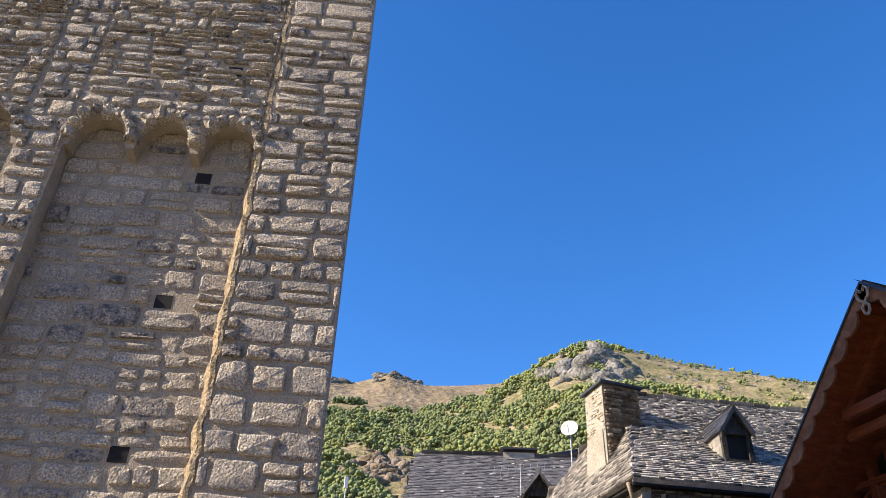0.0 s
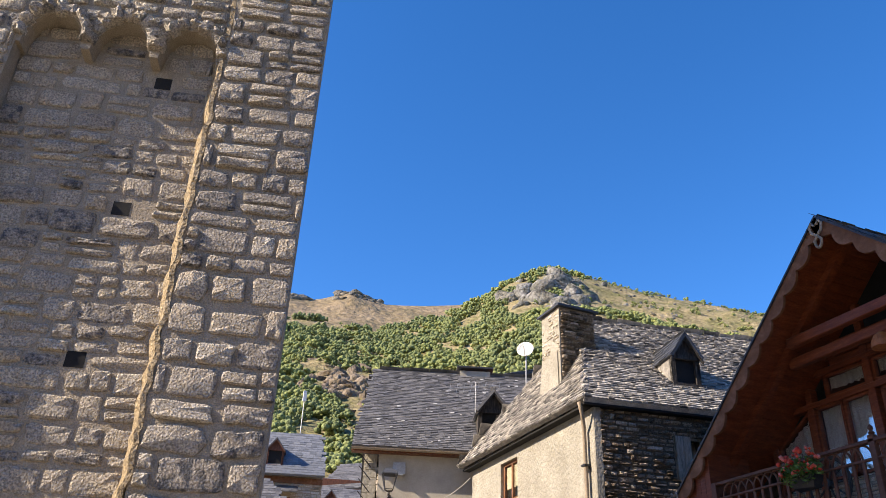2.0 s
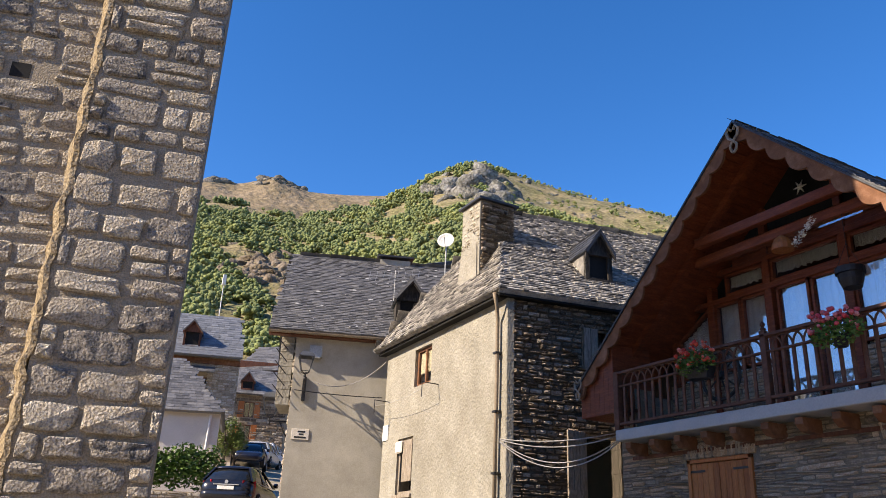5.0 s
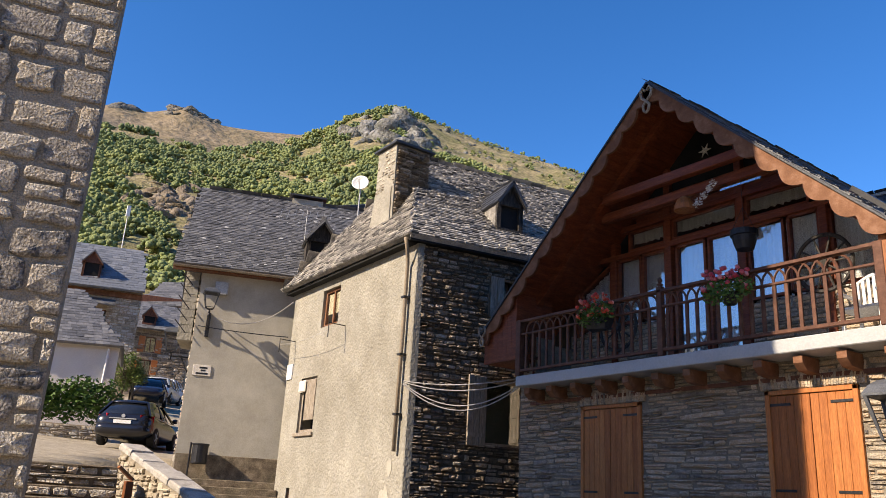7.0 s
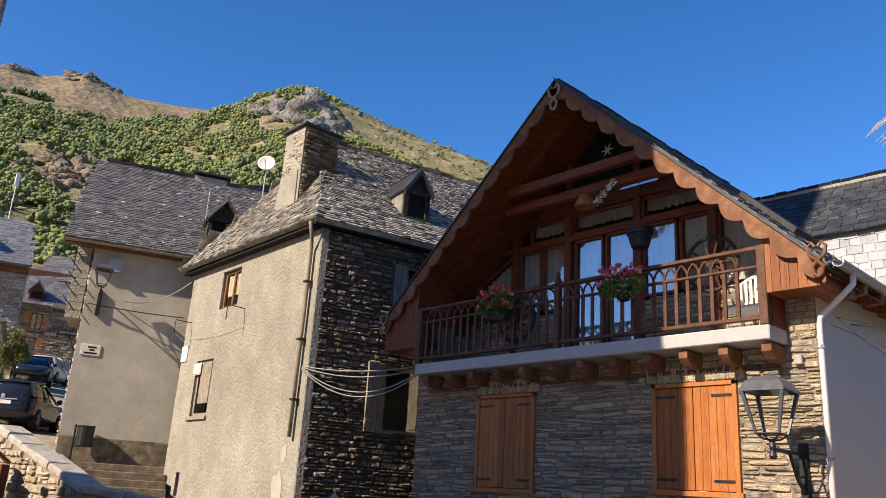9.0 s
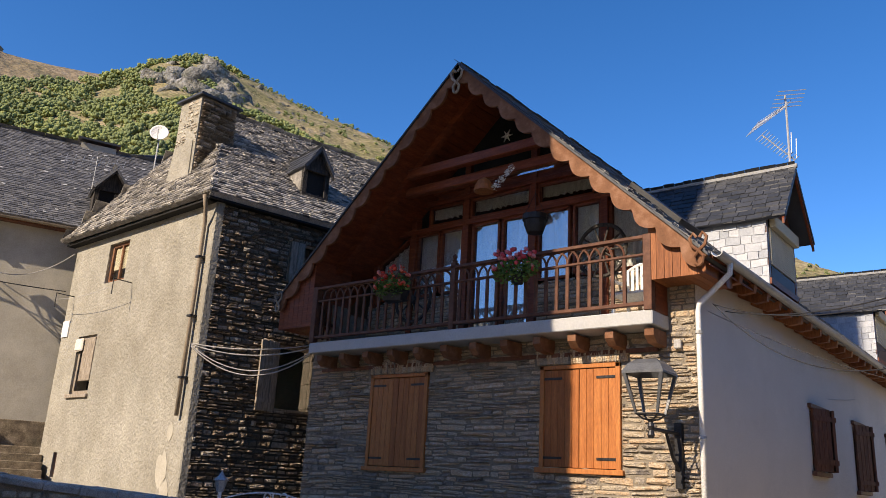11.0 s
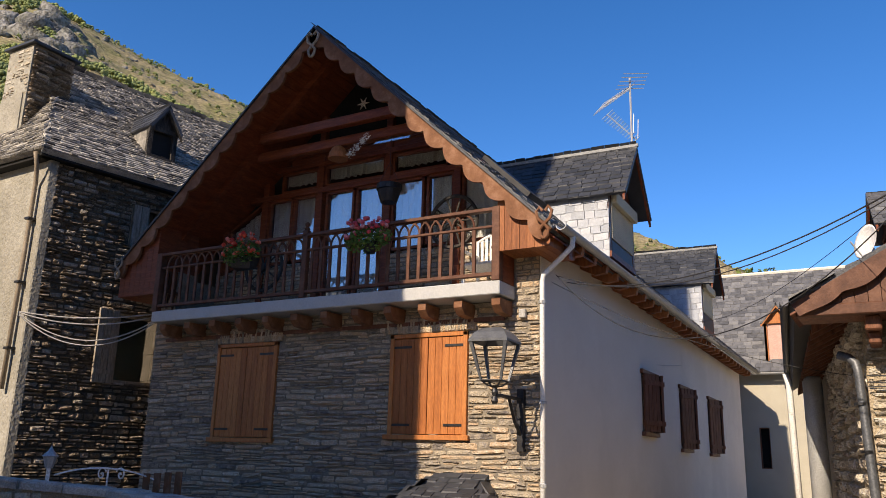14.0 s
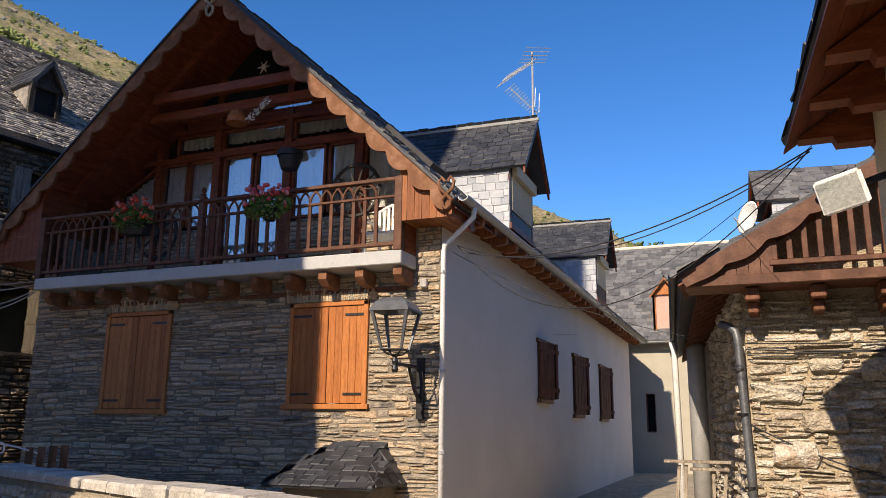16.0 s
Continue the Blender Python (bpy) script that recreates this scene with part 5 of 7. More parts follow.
# ground-floor shutters
for r in (W1, W2):
    u0, u1, w0, w1 = r
    wd = part("window", B(), M_WOODL, hc, "window closed by orange wooden shutters")
    bm = B()
    for a, b, c, d in ((u0 - 0.02, u0 + 0.05, w0 - 0.04, w1 + 0.05), (u1 - 0.05, u1 + 0.02, w0 - 0.04, w1 + 0.05), (u0 - 0.02, u1 + 0.02, w1 - 0.01, w1 + 0.05), (u0 - 0.08, u1 + 0.06, w0 - 0.07, w0)):
        FC.box(bm, a, b, c, d, -0.12, 0.075 if c < w0 - 0.06 else 0.05, 0.005)
    part("frame", bm, M_WOODL, wd)
    mid = (u0 + u1) / 2
    for a, b in ((u0 + 0.05, mid - 0.004), (mid + 0.004, u1 - 0.05)):
        sh = part("shutter", B(), M_WOODL, hc, "closed orange-varnished plank shutter")
        for k in range(5):
            bm = B()
            s_ = (b - a) / 5
            plank_panel(bm, FC, a + s_ * k, a + s_ * (k + 1), w0 + 0.01, w1 - 0.02, -0.02, 0.03, 1, 0.003)
            part("plank", bm, M_WOODL, sh)
        for z in (w0 + 0.12, w1 - 0.16):
            bm = B()
            c0 = a if a < mid - 0.1 else b - 0.3
            FC.box(bm, c0, c0 + 0.3, z, z + 0.035, 0.03, 0.04)
            part("hinge", bm, M_METAL, sh, "black strap hinge")
    lin = part("lintel", B(), M_LEDGE, wd, "flat arch of slates set on edge")
    u, on_edge = u0 - 0.1, []
    while u < u1 + 0.1:                          # leaning slates on edge
        t_ = rr.uniform(0.028, 0.055)
        q_, le = FC(u + t_ / 2, w1 + 0.17, -0.01), 0.28 * (u - (u0 + u1) / 2)
        ax = (FC.u * le + Vector((0, 0, 1))).normalized()
        bx = (FC.u - Vector((0, 0, 1)) * le).normalized()
        on_edge.append(Matrix(((bx.x * t_ * 0.88, ax.x * 0.22, FC.d.x * 0.05, q_.x), (bx.y * t_ * 0.88, ax.y * 0.22, FC.d.y * 0.05, q_.y), (bx.z * t_ * 0.88, ax.z * 0.22, FC.d.z * 0.05, q_.z), (0, 0, 0, 1))))
        u += t_
    pieces("slate", on_edge, BLOCK_T, M_LEDGE, M_LEDGE, lin)
# windows of the rendered side, shutters ajar
for u0, u1, w0, w1 in PW:
    wd = frame_window(hc, FE, (u0, u1, w0, w1), 0.12, M_WOODD, bars=1, sash=0.07, label="dark wooden window with shutters ajar")
    bm = B()
    FE.box(bm, u0 - 0.1, u1 + 0.1, w1, w1 + 0.08, -0.05, 0.06, 0.008)
    part("lintel", bm, M_WOODD, wd)
    bm = B()
    FE.box(bm, u0 - 0.1, u1 + 0.1, w0 - 0.08, w0, -0.05, 0.08, 0.008)
    part("sill", bm, M_WOODD, wd)
    for u, hd in ((u0, 91.6 - 24), (u1, 91.6 + 180 + 30)):
        F2 = Face(FE(u, 0, 0.04)[:2], hd)
        sh = part("shutter", B(), M_WOODD, hc, "dark brown plank shutter standing ajar")
        for k in range(4):
            bm = B()
            plank_panel(bm, F2, 0.115 * k, 0.115 * (k + 1), w0, w1, -0.025, 0.025, 1)
            part("plank", bm, M_WOODD, sh)
        for z in (w0 + 0.12, w1 - 0.22):
            bm = B()
            F2.box(bm, 0.0, 0.46, z, z + 0.09, -0.045, 0.045)
            part("batten", bm, M_WOODD, sh)
# rafter tails and gutter of the sunny eave
x = 0.45
while x < 18.4:
    p = FE(x, 0)
    bm = B()
    extrude_poly(bm, [p + Vector((0.02, 0, 4.66)), p + Vector((0.02, 0, 4.46)), p + Vector((0.26, 0, 4.34)), p + Vector((0.44, 0, 4.36)), p + Vector((0.46, 0, 4.47))], FE.u * 0.11)
    part("rafter_tail", bm, M_WOODM, hc, "projecting rafter tail")
    x += 0.6
bm = B()
hexa(bm, [FE(-0.5, 4.66, 0.0), FE(18.6, 4.66, 0.0), FE(18.6, 4.47, 0.42), FE(-0.5, 4.47, 0.42), FE(-0.5, 4.69, 0.0), FE(18.6, 4.69, 0.0), FE(18.6, 4.5, 0.42), FE(-0.5, 4.5, 0.42)])
part("eave_boarding", bm, M_WOOD, hc, "red-brown eave boarding")
gutter("gutter", (-3.47, 9.98, 4.55), FE(18.8, 4.55, 0.5), 0.075, hc, M_ZINC, "half-round zinc gutter")
# dormers
for y, dn in ((14.0, 0.15), (23.0, 0.0)):
    dy = y - 10.48
    c = FE(dy + 0.85, 5.1, -0.02)
    d = dormer(hc, c, FE.d, 1.7, 0, 5.15, 6.55 - dn, 7.6 - dn, 2.6, M_SLATEP, M_SLATEN, M_SLATEN_J, M_WOOD, over=0.35, slate_cheek=True, win=M_YELLOW)
    bm = B()
    FE.box(bm, dy + 0.1, dy + 1.6, 6.28 - dn, 6.5 - dn, 0.0, 0.1, 0.01)
    part("shutter_box", bm, M_YELLOW, d, "cream roller-shutter box")
    for k in range(16):
        z = 5.62 - dn + k * 0.042
        bm = B()
        FE.box(bm, dy + 0.12, dy + 1.58, z, z + 0.038, -0.03, 0.0, 0.006)
        part("slat", bm, M_YELLOW, d)
    bm = B()
    FE.box(bm, dy + 0.15, dy + 1.55, 5.2, 5.6 - dn, -0.035, -0.02)
    part("pane", bm, M_BLACK, d)
    bm = B()
    tube(bm, [FE(dy + 0.85, 7.64 - dn, 0.35), FE(dy + 0.85, 7.64 - dn, -2.7)], 0.045, 6)
    part("ridge_cap", bm, M_ZINC, d, "pale zinc ridge capping")
bm = B()                                        # skylights lying on the slope
for y0 in (12.0,):
    p, q = AP.lerp(RT, 0.5), AP.lerp(RT, 0.7)
    n = Vector((0.68, 0, 0.73)) * 0.09
    hexa(bm, [Vector((p.x, y0, p.z)), Vector((q.x, y0, q.z)), Vector((q.x, y0 + 0.8, q.z)), Vector((p.x, y0 + 0.8, p.z)),
              Vector((p.x, y0, p.z)) + n, Vector((q.x, y0, q.z)) + n, Vector((q.x, y0 + 0.8, q.z)) + n, Vector((p.x, y0 + 0.8, p.z)) + n])
part("skylight", bm, M_BLACK, hc, "dark roof window")
# downpipe at the corner
dp = thing("white_downpipe", (-3.92, 10.4, 0), "white downpipe at the corner of the stone facade", "pipe")
bm = B()
tube(bm, [(-3.93, 10.42, -0.6), (-3.92, 10.42, 3.9), (-3.9, 10.42, 4.0), (-3.6, 10.42, 4.25), (-3.48, 10.42, 4.36), (-3.47, 10.42, 4.5)], 0.038, 10)
part("pipe", bm, M_PIPEW, dp, smooth=True)
for z in (1.2, 2.25, 3.6):
    bm = B()
    lathe(bm, [(0.052, 0), (0.052, 0.04)], pose(-3.92, 10.42, z), 10)
    part("clip", bm, M_ZINC, dp)

# ---- stone house across the alley ----
hd = thing("rubble_balcony_house", (2.5, 13, 0), "pale rubble house with a carved wooden gable balcony", "house")
FD = Face((-0.1, 10.4), 0)
DSW = 97.0
FDS = Face((-0.1 + 10.2 * math.cos(radians(DSW)), 10.4 + 10.2 * math.sin(radians(DSW))), DSW + 180)
wall_d = part("facade_wall", wall_mesh(FD, [(0, -1), (7, -1), (7, 4.2), (3.6, 5.6), (0, 3.7)], 0.5), M_DMORTAR, hd, "pale rubble facade with large boulders")
wall_ds = part("side_wall", wall_mesh(FDS, [(0, -1), (10.15, -1), (10.15, 3.5), (0, 3.5)], 0.45, [(6.2, 6.9, 1.3, 2.4), (8.0, 8.5, 1.0, 2.3)]), M_DMORTAR, hd, "shaded rubble side wall")
BIG = [(0.3, 1.95, 0.286, 0.098), (0.78, 1.64, 0.231, 0.115), (0.45, 1.28, 0.245, 0.139), (1.32, 2.2, 0.15, 0.131), (0.82, 2.26, 0.177, 0.074), (0.75, 0.86, 0.34, 0.066), (0.16, 0.6, 0.204, 0.107), (1.1, 1.22, 0.163, 0.082), (1.75, 1.75, 0.204, 0.115), (1.7, 2.55, 0.163, 0.098), (1.5, 0.7, 0.245, 0.115), (2.3, 2.1, 0.231, 0.107)]
dst = courses(FD, 0.0, 3.4, -0.3, 3.0, (0.04, 0.13), (0.12, 0.5), rr, 0.045, lambda u, w: not any(abs(u - q[0]) < q[2] * 0.9 and abs(w - q[1]) < q[3] * 0.9 for q in BIG), gap=0.012, jitter=1.0)
for u, w_, a, b in BIG:
    c = FD(u, w_, -0.01)
    dst.append(Matrix(((a * 2.15, 0, 0, c.x), (0, 0, -0.1, c.y), (0, b * 2.2, 0, c.z), (0, 0, 0, 1))))
dst += courses(FDS, 3.0, 10.1, -0.3, 3.3, (0.08, 0.2), (0.15, 0.5), rr, 0.06, not_in([(6.2, 6.9, 1.3, 2.4), (8.0, 8.5, 1.0, 2.3)]), gap=0.025, jitter=0.8)
back = Vector((-1.22, 10.6, 0))
dt, da, dr = Vector((-0.75, 9.65, 3.26)), Vector((3.5, 9.65, 5.62)), Vector((7.7, 9.65, 3.3))
slope(hd, (dt + back, dt, da, da + back), 0.1, M_SLATEN, M_SLATEN, M_SLATEN_J, rr, 0.26, 0.17, 0.02, 80, lambda p: p.y, "dark slates", "roof")
slope(hd, (dr, dr + back, da + back, da), 0.1, M_SLATEN, M_SLATEN, M_SLATEN_J, rr, 0.4, 0.3, 0.02, 0)
bm = B()
L = (da - dt).length
d = (da - dt) / L
nrm = Vector((-d.z, 0, d.x))
for k in range(110):
    s0, s1 = L * k / 110, L * (k + 1) / 110
    lo = [-0.19 - 0.06 * abs(math.sin(math.pi * ((s / 0.5) % 1))) * (1 if s > 0.5 else s / 0.5) for s in (s0, s1)]
    q = [[dt + d * s0 + nrm * lo[0] + Vector((0, y, 0)), dt + d * s1 + nrm * lo[1] + Vector((0, y, 0)), dt + d * s1 + nrm * -0.04 + Vector((0, y, 0)), dt + d * s0 + nrm * -0.04 + Vector((0, y, 0))] for y in (-0.02, 0.03)]
    hexa(bm, q[0] + q[1])
bmesh.ops.remove_doubles(bm, verts=bm.verts, dist=0.0005)
part("bargeboard", bm, M_RAIL, hd, "scalloped red-brown bargeboard")
bm = B()
for k in range(14):
    a, b = dt.lerp(da, k / 14), dt.lerp(da, (k + 1) / 14 - 0.003)
    z = Vector((0, 0, -0.15))
    hexa(bm, [a + z, b + z, b + z + Vector((0, 0.9, 0)), a + z + Vector((0, 0.9, 0)), a + z * 0.85, b + z * 0.85, b + z * 0.85 + Vector((0, 0.9, 0)), a + z * 0.85 + Vector((0, 0.9, 0))])
part("soffit", bm, M_WOODD, hd)
bm = B()
for k in range(7):
    x = -0.62 + k * 0.125
    hexa(bm, [(x + 0.003, 9.72, 3.2), (x + 0.122, 9.72, 3.2), (x + 0.122, 9.78, 3.2), (x + 0.003, 9.78, 3.2)] +
         [(x + 0.003, 9.72, max(3.22, 3.03 + (x + 0.75) * 0.555)), (x + 0.122, 9.72, max(3.22, 3.03 + (x + 0.87) * 0.555)), (x + 0.122, 9.78, max(3.22, 3.03 + (x + 0.87) * 0.555)), (x + 0.003, 9.78, max(3.22, 3.03 + (x + 0.75) * 0.555))])
part("gable_panel", bm, M_RAIL, hd, "boarded corner of the gable")
bd = part("balcony", B(), M_WOOD, hd, "wooden gable balcony")
bm = B()
box(bm, -0.7, 5.5, 9.7, 9.82, 3.1, 3.22, None, 0.01)
part("beam", bm, M_RAIL, bd)
bm = B()
box(bm, 0.22, 5.5, 9.7, 9.78, 3.3, 3.36, None, 0.008)
part("rail", bm, M_RAIL, bd)
for k in range(26):
    x = 0.28 + k * 0.155
    zt = min(4.15, 3.02 + (x + 0.75) * 0.555)
    bm = B()
    box(bm, x - 0.03, x + 0.03, 9.72, 9.76, 3.36, zt, None, 0.006)
    part("baluster", bm, M_RAIL, bd)
bm = B()
box(bm, -0.7, 5.5, 9.82, 10.4, 3.12, 3.2)
part("floor", bm, M_WOODD, bd)
# dark wood here carries the shade the corbels lie in
for x in (0.02, 0.69, 1.36):
    bm = B()
    box(bm, x - 0.08, x + 0.08, 9.85, 10.42, 2.95, 3.1, None, 0.015)
    box(bm, x - 0.06, x + 0.06, 9.98, 10.42, 2.82, 2.95, None, 0.015)
    part("corbel", bm, M_WOODD, bd, "stepped timber corbel")
x = 0.4
while x < 10:
    p = FDS(10.2 - x, 0)
    bm = B()
    extrude_poly(bm, [p + Vector((-0.02, 0, 3.5)), p + Vector((-0.02, 0, 3.3)), p + Vector((-0.5, 0, 3.06)), p + Vector((-0.5, 0, 3.18))], FDS.u * 0.1)
    part("rafter_tail", bm, M_WOODD, hd)
    x += 0.55
gutter("gutter", dt + Vector((-0.05, 0.0, 0)), dt + back + Vector((-0.05, 0, 0)), 0.05, hd, M_BLACK, "half-round dark zinc gutter")
dormer(hd, Vector((0.3, 17.8, 4.0)), Vector((-1, -0.12, 0)), 1.5, 0, 4.75, 6.1, 6.85, 2.5, M_SLATEP, M_SLATE, M_SLATE_J, M_WOOD, over=0.3, slate_cheek=True)
dp = thing("zinc_downpipe", (-0.05, 10.3, 0), "grey zinc downpipe against a rubble wall", "pipe")
bm = B()
tube(bm, [(-0.1, 10.3, -0.8), (-0.14, 10.3, 1.2), (-0.18, 10.3, 2.55), (-0.2, 10.31, 2.66), (-0.26, 10.34, 2.72), (-0.36, 10.4, 2.76)], 0.047, 10)
part("pipe", bm, M_PIPED, dp, smooth=True)
for z in (0.9, 1.7, 2.2):
    bm = B()
    lathe(bm, [(0.064, 0), (0.064, 0.03)], pose(-0.1 - 0.03 * (z + 0.8), 10.3, z), 10)
    part("clip", bm, M_METAL, dp)
dish_specs = [((0.04, 12.2, 4.46), (-0.85, -0.6, 0.2), 0.24, "white satellite dish on a slate roof", 0.75), ((-18.39, 10.33, 10.03), (0.75, -0.62, 0.25), 0.24, "small white satellite dish on a mast", 1.55)]
for c, n, r, lab, drop in dish_specs:
    ds = thing("satellite_dish", (c[0], c[1], c[2] - drop), lab, "satellite dish")
    m = Matrix.Translation(c) @ Vector(n).to_track_quat("Z", "Y").to_matrix().to_4x4()
    bm = B()
    lathe(bm, [(0.02, 0.0), (r * 0.5, r * 0.06), (r * 0.85, r * 0.18), (r, r * 0.26), (r, r * 0.24), (r * 0.85, r * 0.15), (r * 0.5, r * 0.03), (0.02, -0.02)], m, 24)
    part("reflector", bm, M_WHITEP, ds, smooth=True)
    bm = B()
    tube(bm, [m @ Vector((0, -r, r * 0.2)), m @ Vector((0, -r * 0.2, r * 1.1))], 0.012, 6)
    part("feed_arm", bm, M_ZINC, ds)
    bm = B()
    tube(bm, [m @ Vector((0, 0, -0.03)), Vector((c[0], c[1], c[2] - 0.1)) - Vector(n) * 0.05, (c[0], c[1], c[2] - drop)], 0.02, 6)
    part("mast", bm, M_ZINC, ds)

# ---- near house whose eave hangs over the lane ----
he = thing("cream_eave_house", (3, 2, 0), "cream-rendered house with a broad timber eave", "house")
FEw = Face((0.86, 5.9), -90)
part("side_wall", wall_mesh(FEw, [(0, -0.5), (10, -0.5), (10, 3.72), (0, 3.72)], 0.4), M_YELLOW, he, "smooth cream render")
part("end_wall", wall_mesh(Face((7, 5.9), 180), [(0, -0.5), (6.12, -0.5), (6.12, 3.7), (3, 5.6), (0, 3.7)], 0.4), M_YELLOW, he)
eo, er = Vector((0.34, 6.0, 3.42)), Vector((4.0, 6.0, 5.9))
el_ = Vector((0.8, -10, 0))
slope(he, (eo + el_, eo, er, er + el_), 0.06, M_SLATEN, M_SLATEN, M_SLATEN_J, rr, 0.26, 0.17, 0.02, 60, lambda p: -p.y, "dark slates")
slope(he, (Vector((7.7, 6, 3.4)), Vector((7.7, -4, 3.4)), er + el_, er), 0.06, M_SLATEN, M_SLATEN, M_SLATEN_J, rr, 0.5, 0.4, 0.02, 0)
bm = B()
y = 5.92
while y > -4:
    o = Vector((0.08 * (6.0 - y), 0, 0))
    prof = [(0.42, 3.36), (0.62, 3.36), (0.64, 3.31), (0.84, 3.31), (0.87, 3.25), (1.31, 3.25), (1.31, 3.95), (0.42, 3.375)]
    extrude_poly(bm, [Vector((q[0], y, q[1])) + o for q in prof], (0, -0.13, 0))
    part("rafter", bm, M_WOOD, he, "dark brown rafter end")
    bm = B()
    y -= 0.62
bm.free()
for k in range(8):
    a, b = k * 0.115, (k + 1) * 0.115 - 0.004
    bm = B()
    p = [Vector((0.34 + q, 6.0, 3.42 + q * 0.676 - 0.062)) for q in (a, b)]
    z = Vector((0, 0, -0.018))
    hexa(bm, [p[0] + z, p[1] + z, p[1] + z + el_, p[0] + z + el_, p[0], p[1], p[1] + el_, p[0] + el_])
    part("eave_board", bm, M_WOOD, he, "dark red-brown eave board")
# the house stands a quarter farther off than drawn above
FAR = Matrix.Translation((0.167, 0.483, 1.554)) @ Matrix.Scale(1.266, 4) @ Matrix.Translation((-0.167, -0.483, -1.554))
he.matrix_basis = FAR @ he.matrix_basis
# floodlight
fl = thing("floodlight", (0.82, 4.5, 2.6), "white outdoor floodlight on a bracket", "floodlight")
fm = look((0.51, 4.35, 2.6), (-0.68, 2.0, 1.82)) @ pose(0, 0, 0, 0, 0, -8) @ Matrix.Scale(0.58, 4)
bm = B()
hexa(bm, [fm @ Vector(q) for q in ((-0.12, -0.09, 0.16), (0.12, -0.09, 0.16), (0.12, 0.09, 0.16), (-0.12, 0.09, 0.16), (-0.2, -0.15, 0.0), (0.2, -0.15, 0.0), (0.2, 0.15, 0.0), (-0.2, 0.15, 0.0))])
bmesh.ops.bevel(bm, geom=bm.edges[:], offset=0.012, segments=2, affect="EDGES")
part("housing", bm, M_WHITEP, fl, "white cast housing")
bm = B()
box(bm, -0.165, 0.165, -0.115, 0.115, -0.012, -0.004, fm)
part("lens", bm, M_GLASS, fl, "clear front glass")
bm = B()
box(bm, -0.15, 0.15, -0.1, 0.1, 0.002, 0.006, fm)
part("reflector", bm, M_SLAB, fl, "bright reflector")
bm = B()
tube(bm, [fm @ Vector((0.21, 0, 0.05)), Vector((0.72, 4.55, 2.72)), Vector((0.86, 4.6, 2.65))], 0.018, 6)
part("bracket", bm, M_METAL, fl)
fl.matrix_basis = FAR @ fl.matrix_basis

# ---- houses at the end of the alley ----
hf = thing("alley_end_house", (-3, 33, 0), "pale yellow house with a grey slate roof closing the alley", "house")
FF = Face((-6.5, 31.0), 0)
part("wall", wall_mesh(FF, [(0, -1), (6.5, -1), (6.5, 4.75), (0, 4.75)], 0.4, [(2.25, 2.6, 1.4, 2.8)]), M_CREAM, hf, "pale cream render")
frame_window(hf, FF, (2.25, 2.6, 1.4, 2.8), 0.1, M_WOODD, bars=0, sash=0.04, glassy=False)
slope(hf, ((-7, 30.6, 4.72), (0.6, 30.6, 4.72), (0.6, 34.2, 9.0), (-7, 34.2, 9.0)), 0.1, M_SLATE, M_SLATE, M_SLATE_J, rr, 0.3, 0.2, 0.02, 80, lambda p: abs(p.x + 3))
gutter("gutter", (-6.5, 30.55, 4.68), (0.3, 30.55, 4.68), 0.08, hf, M_ZINC, "zinc gutter")
dormer(hf, Vector((-3.35, 30.9, 4.9)), (0, -1, 0), 0.95, 0, 5.0, 6.55, 7.15, 1.6, M_WOODL, M_SLATE, M_SLATE_J, M_WOODL, over=0.22, win=mat("pink_shutter", [(0.5, 0.3, 0.25), (0.58, 0.36, 0.3)], 0.7, 3, 0.2, 30))
bm = B()
tube(bm, [(-7, 34.2, 9.03), (0.6, 34.2, 9.03)], 0.07, 6)
part("ridge_cap", bm, M_WHITE, hf, "pale ridge tiles")
pole = thing("flue_pipe", (-1.15, 16.5, -0.5), "tall grey metal flue standing in the alley", "flue")
bm = B()
lathe(bm, [(0.17, -0.5), (0.17, 3.1), (0.14, 3.15)], pose(-1.2, 16.8, 0), 16)
part("tube", bm, M_ZINC, pole, smooth=True)
wp = thing("pale_downpipe", (-1.55, 16.5, -0.5), "pale painted downpipe in the alley", "pipe")
bm = B()
tube(bm, [(-1.55, 16.6, -0.5), (-1.58, 16.6, 3.0), (-1.62, 16.6, 3.2)], 0.06, 8)
part("pipe", bm, M_PIPEW, wp, smooth=True)
sh = thing("wooden_trestle", (-0.85, 12.5, -0.02), "rough wooden trestle of pale planks", "trestle")
for x0, x1 in ((-1.25, -1.05), (-0.62, -0.42), (-1.1, -1.02), (-0.72, -0.66)):
    bm = B()
    tube(bm, [(x0, 12.4, -0.02), ((x0 + x1) / 2, 12.55, 1.05)], 0.03, 4)
    part("leg", bm, M_WOODG, sh)
for z, a, b in ((1.1, -1.35, -0.45), (1.0, -1.0, -0.48), (0.55, -1.15, -0.5)):
    bm = B()
    box(bm, a, b, 12.45, 12.6, z - 0.02, z + 0.02, None, 0.004)
    part("plank", bm, M_WOODG, sh)

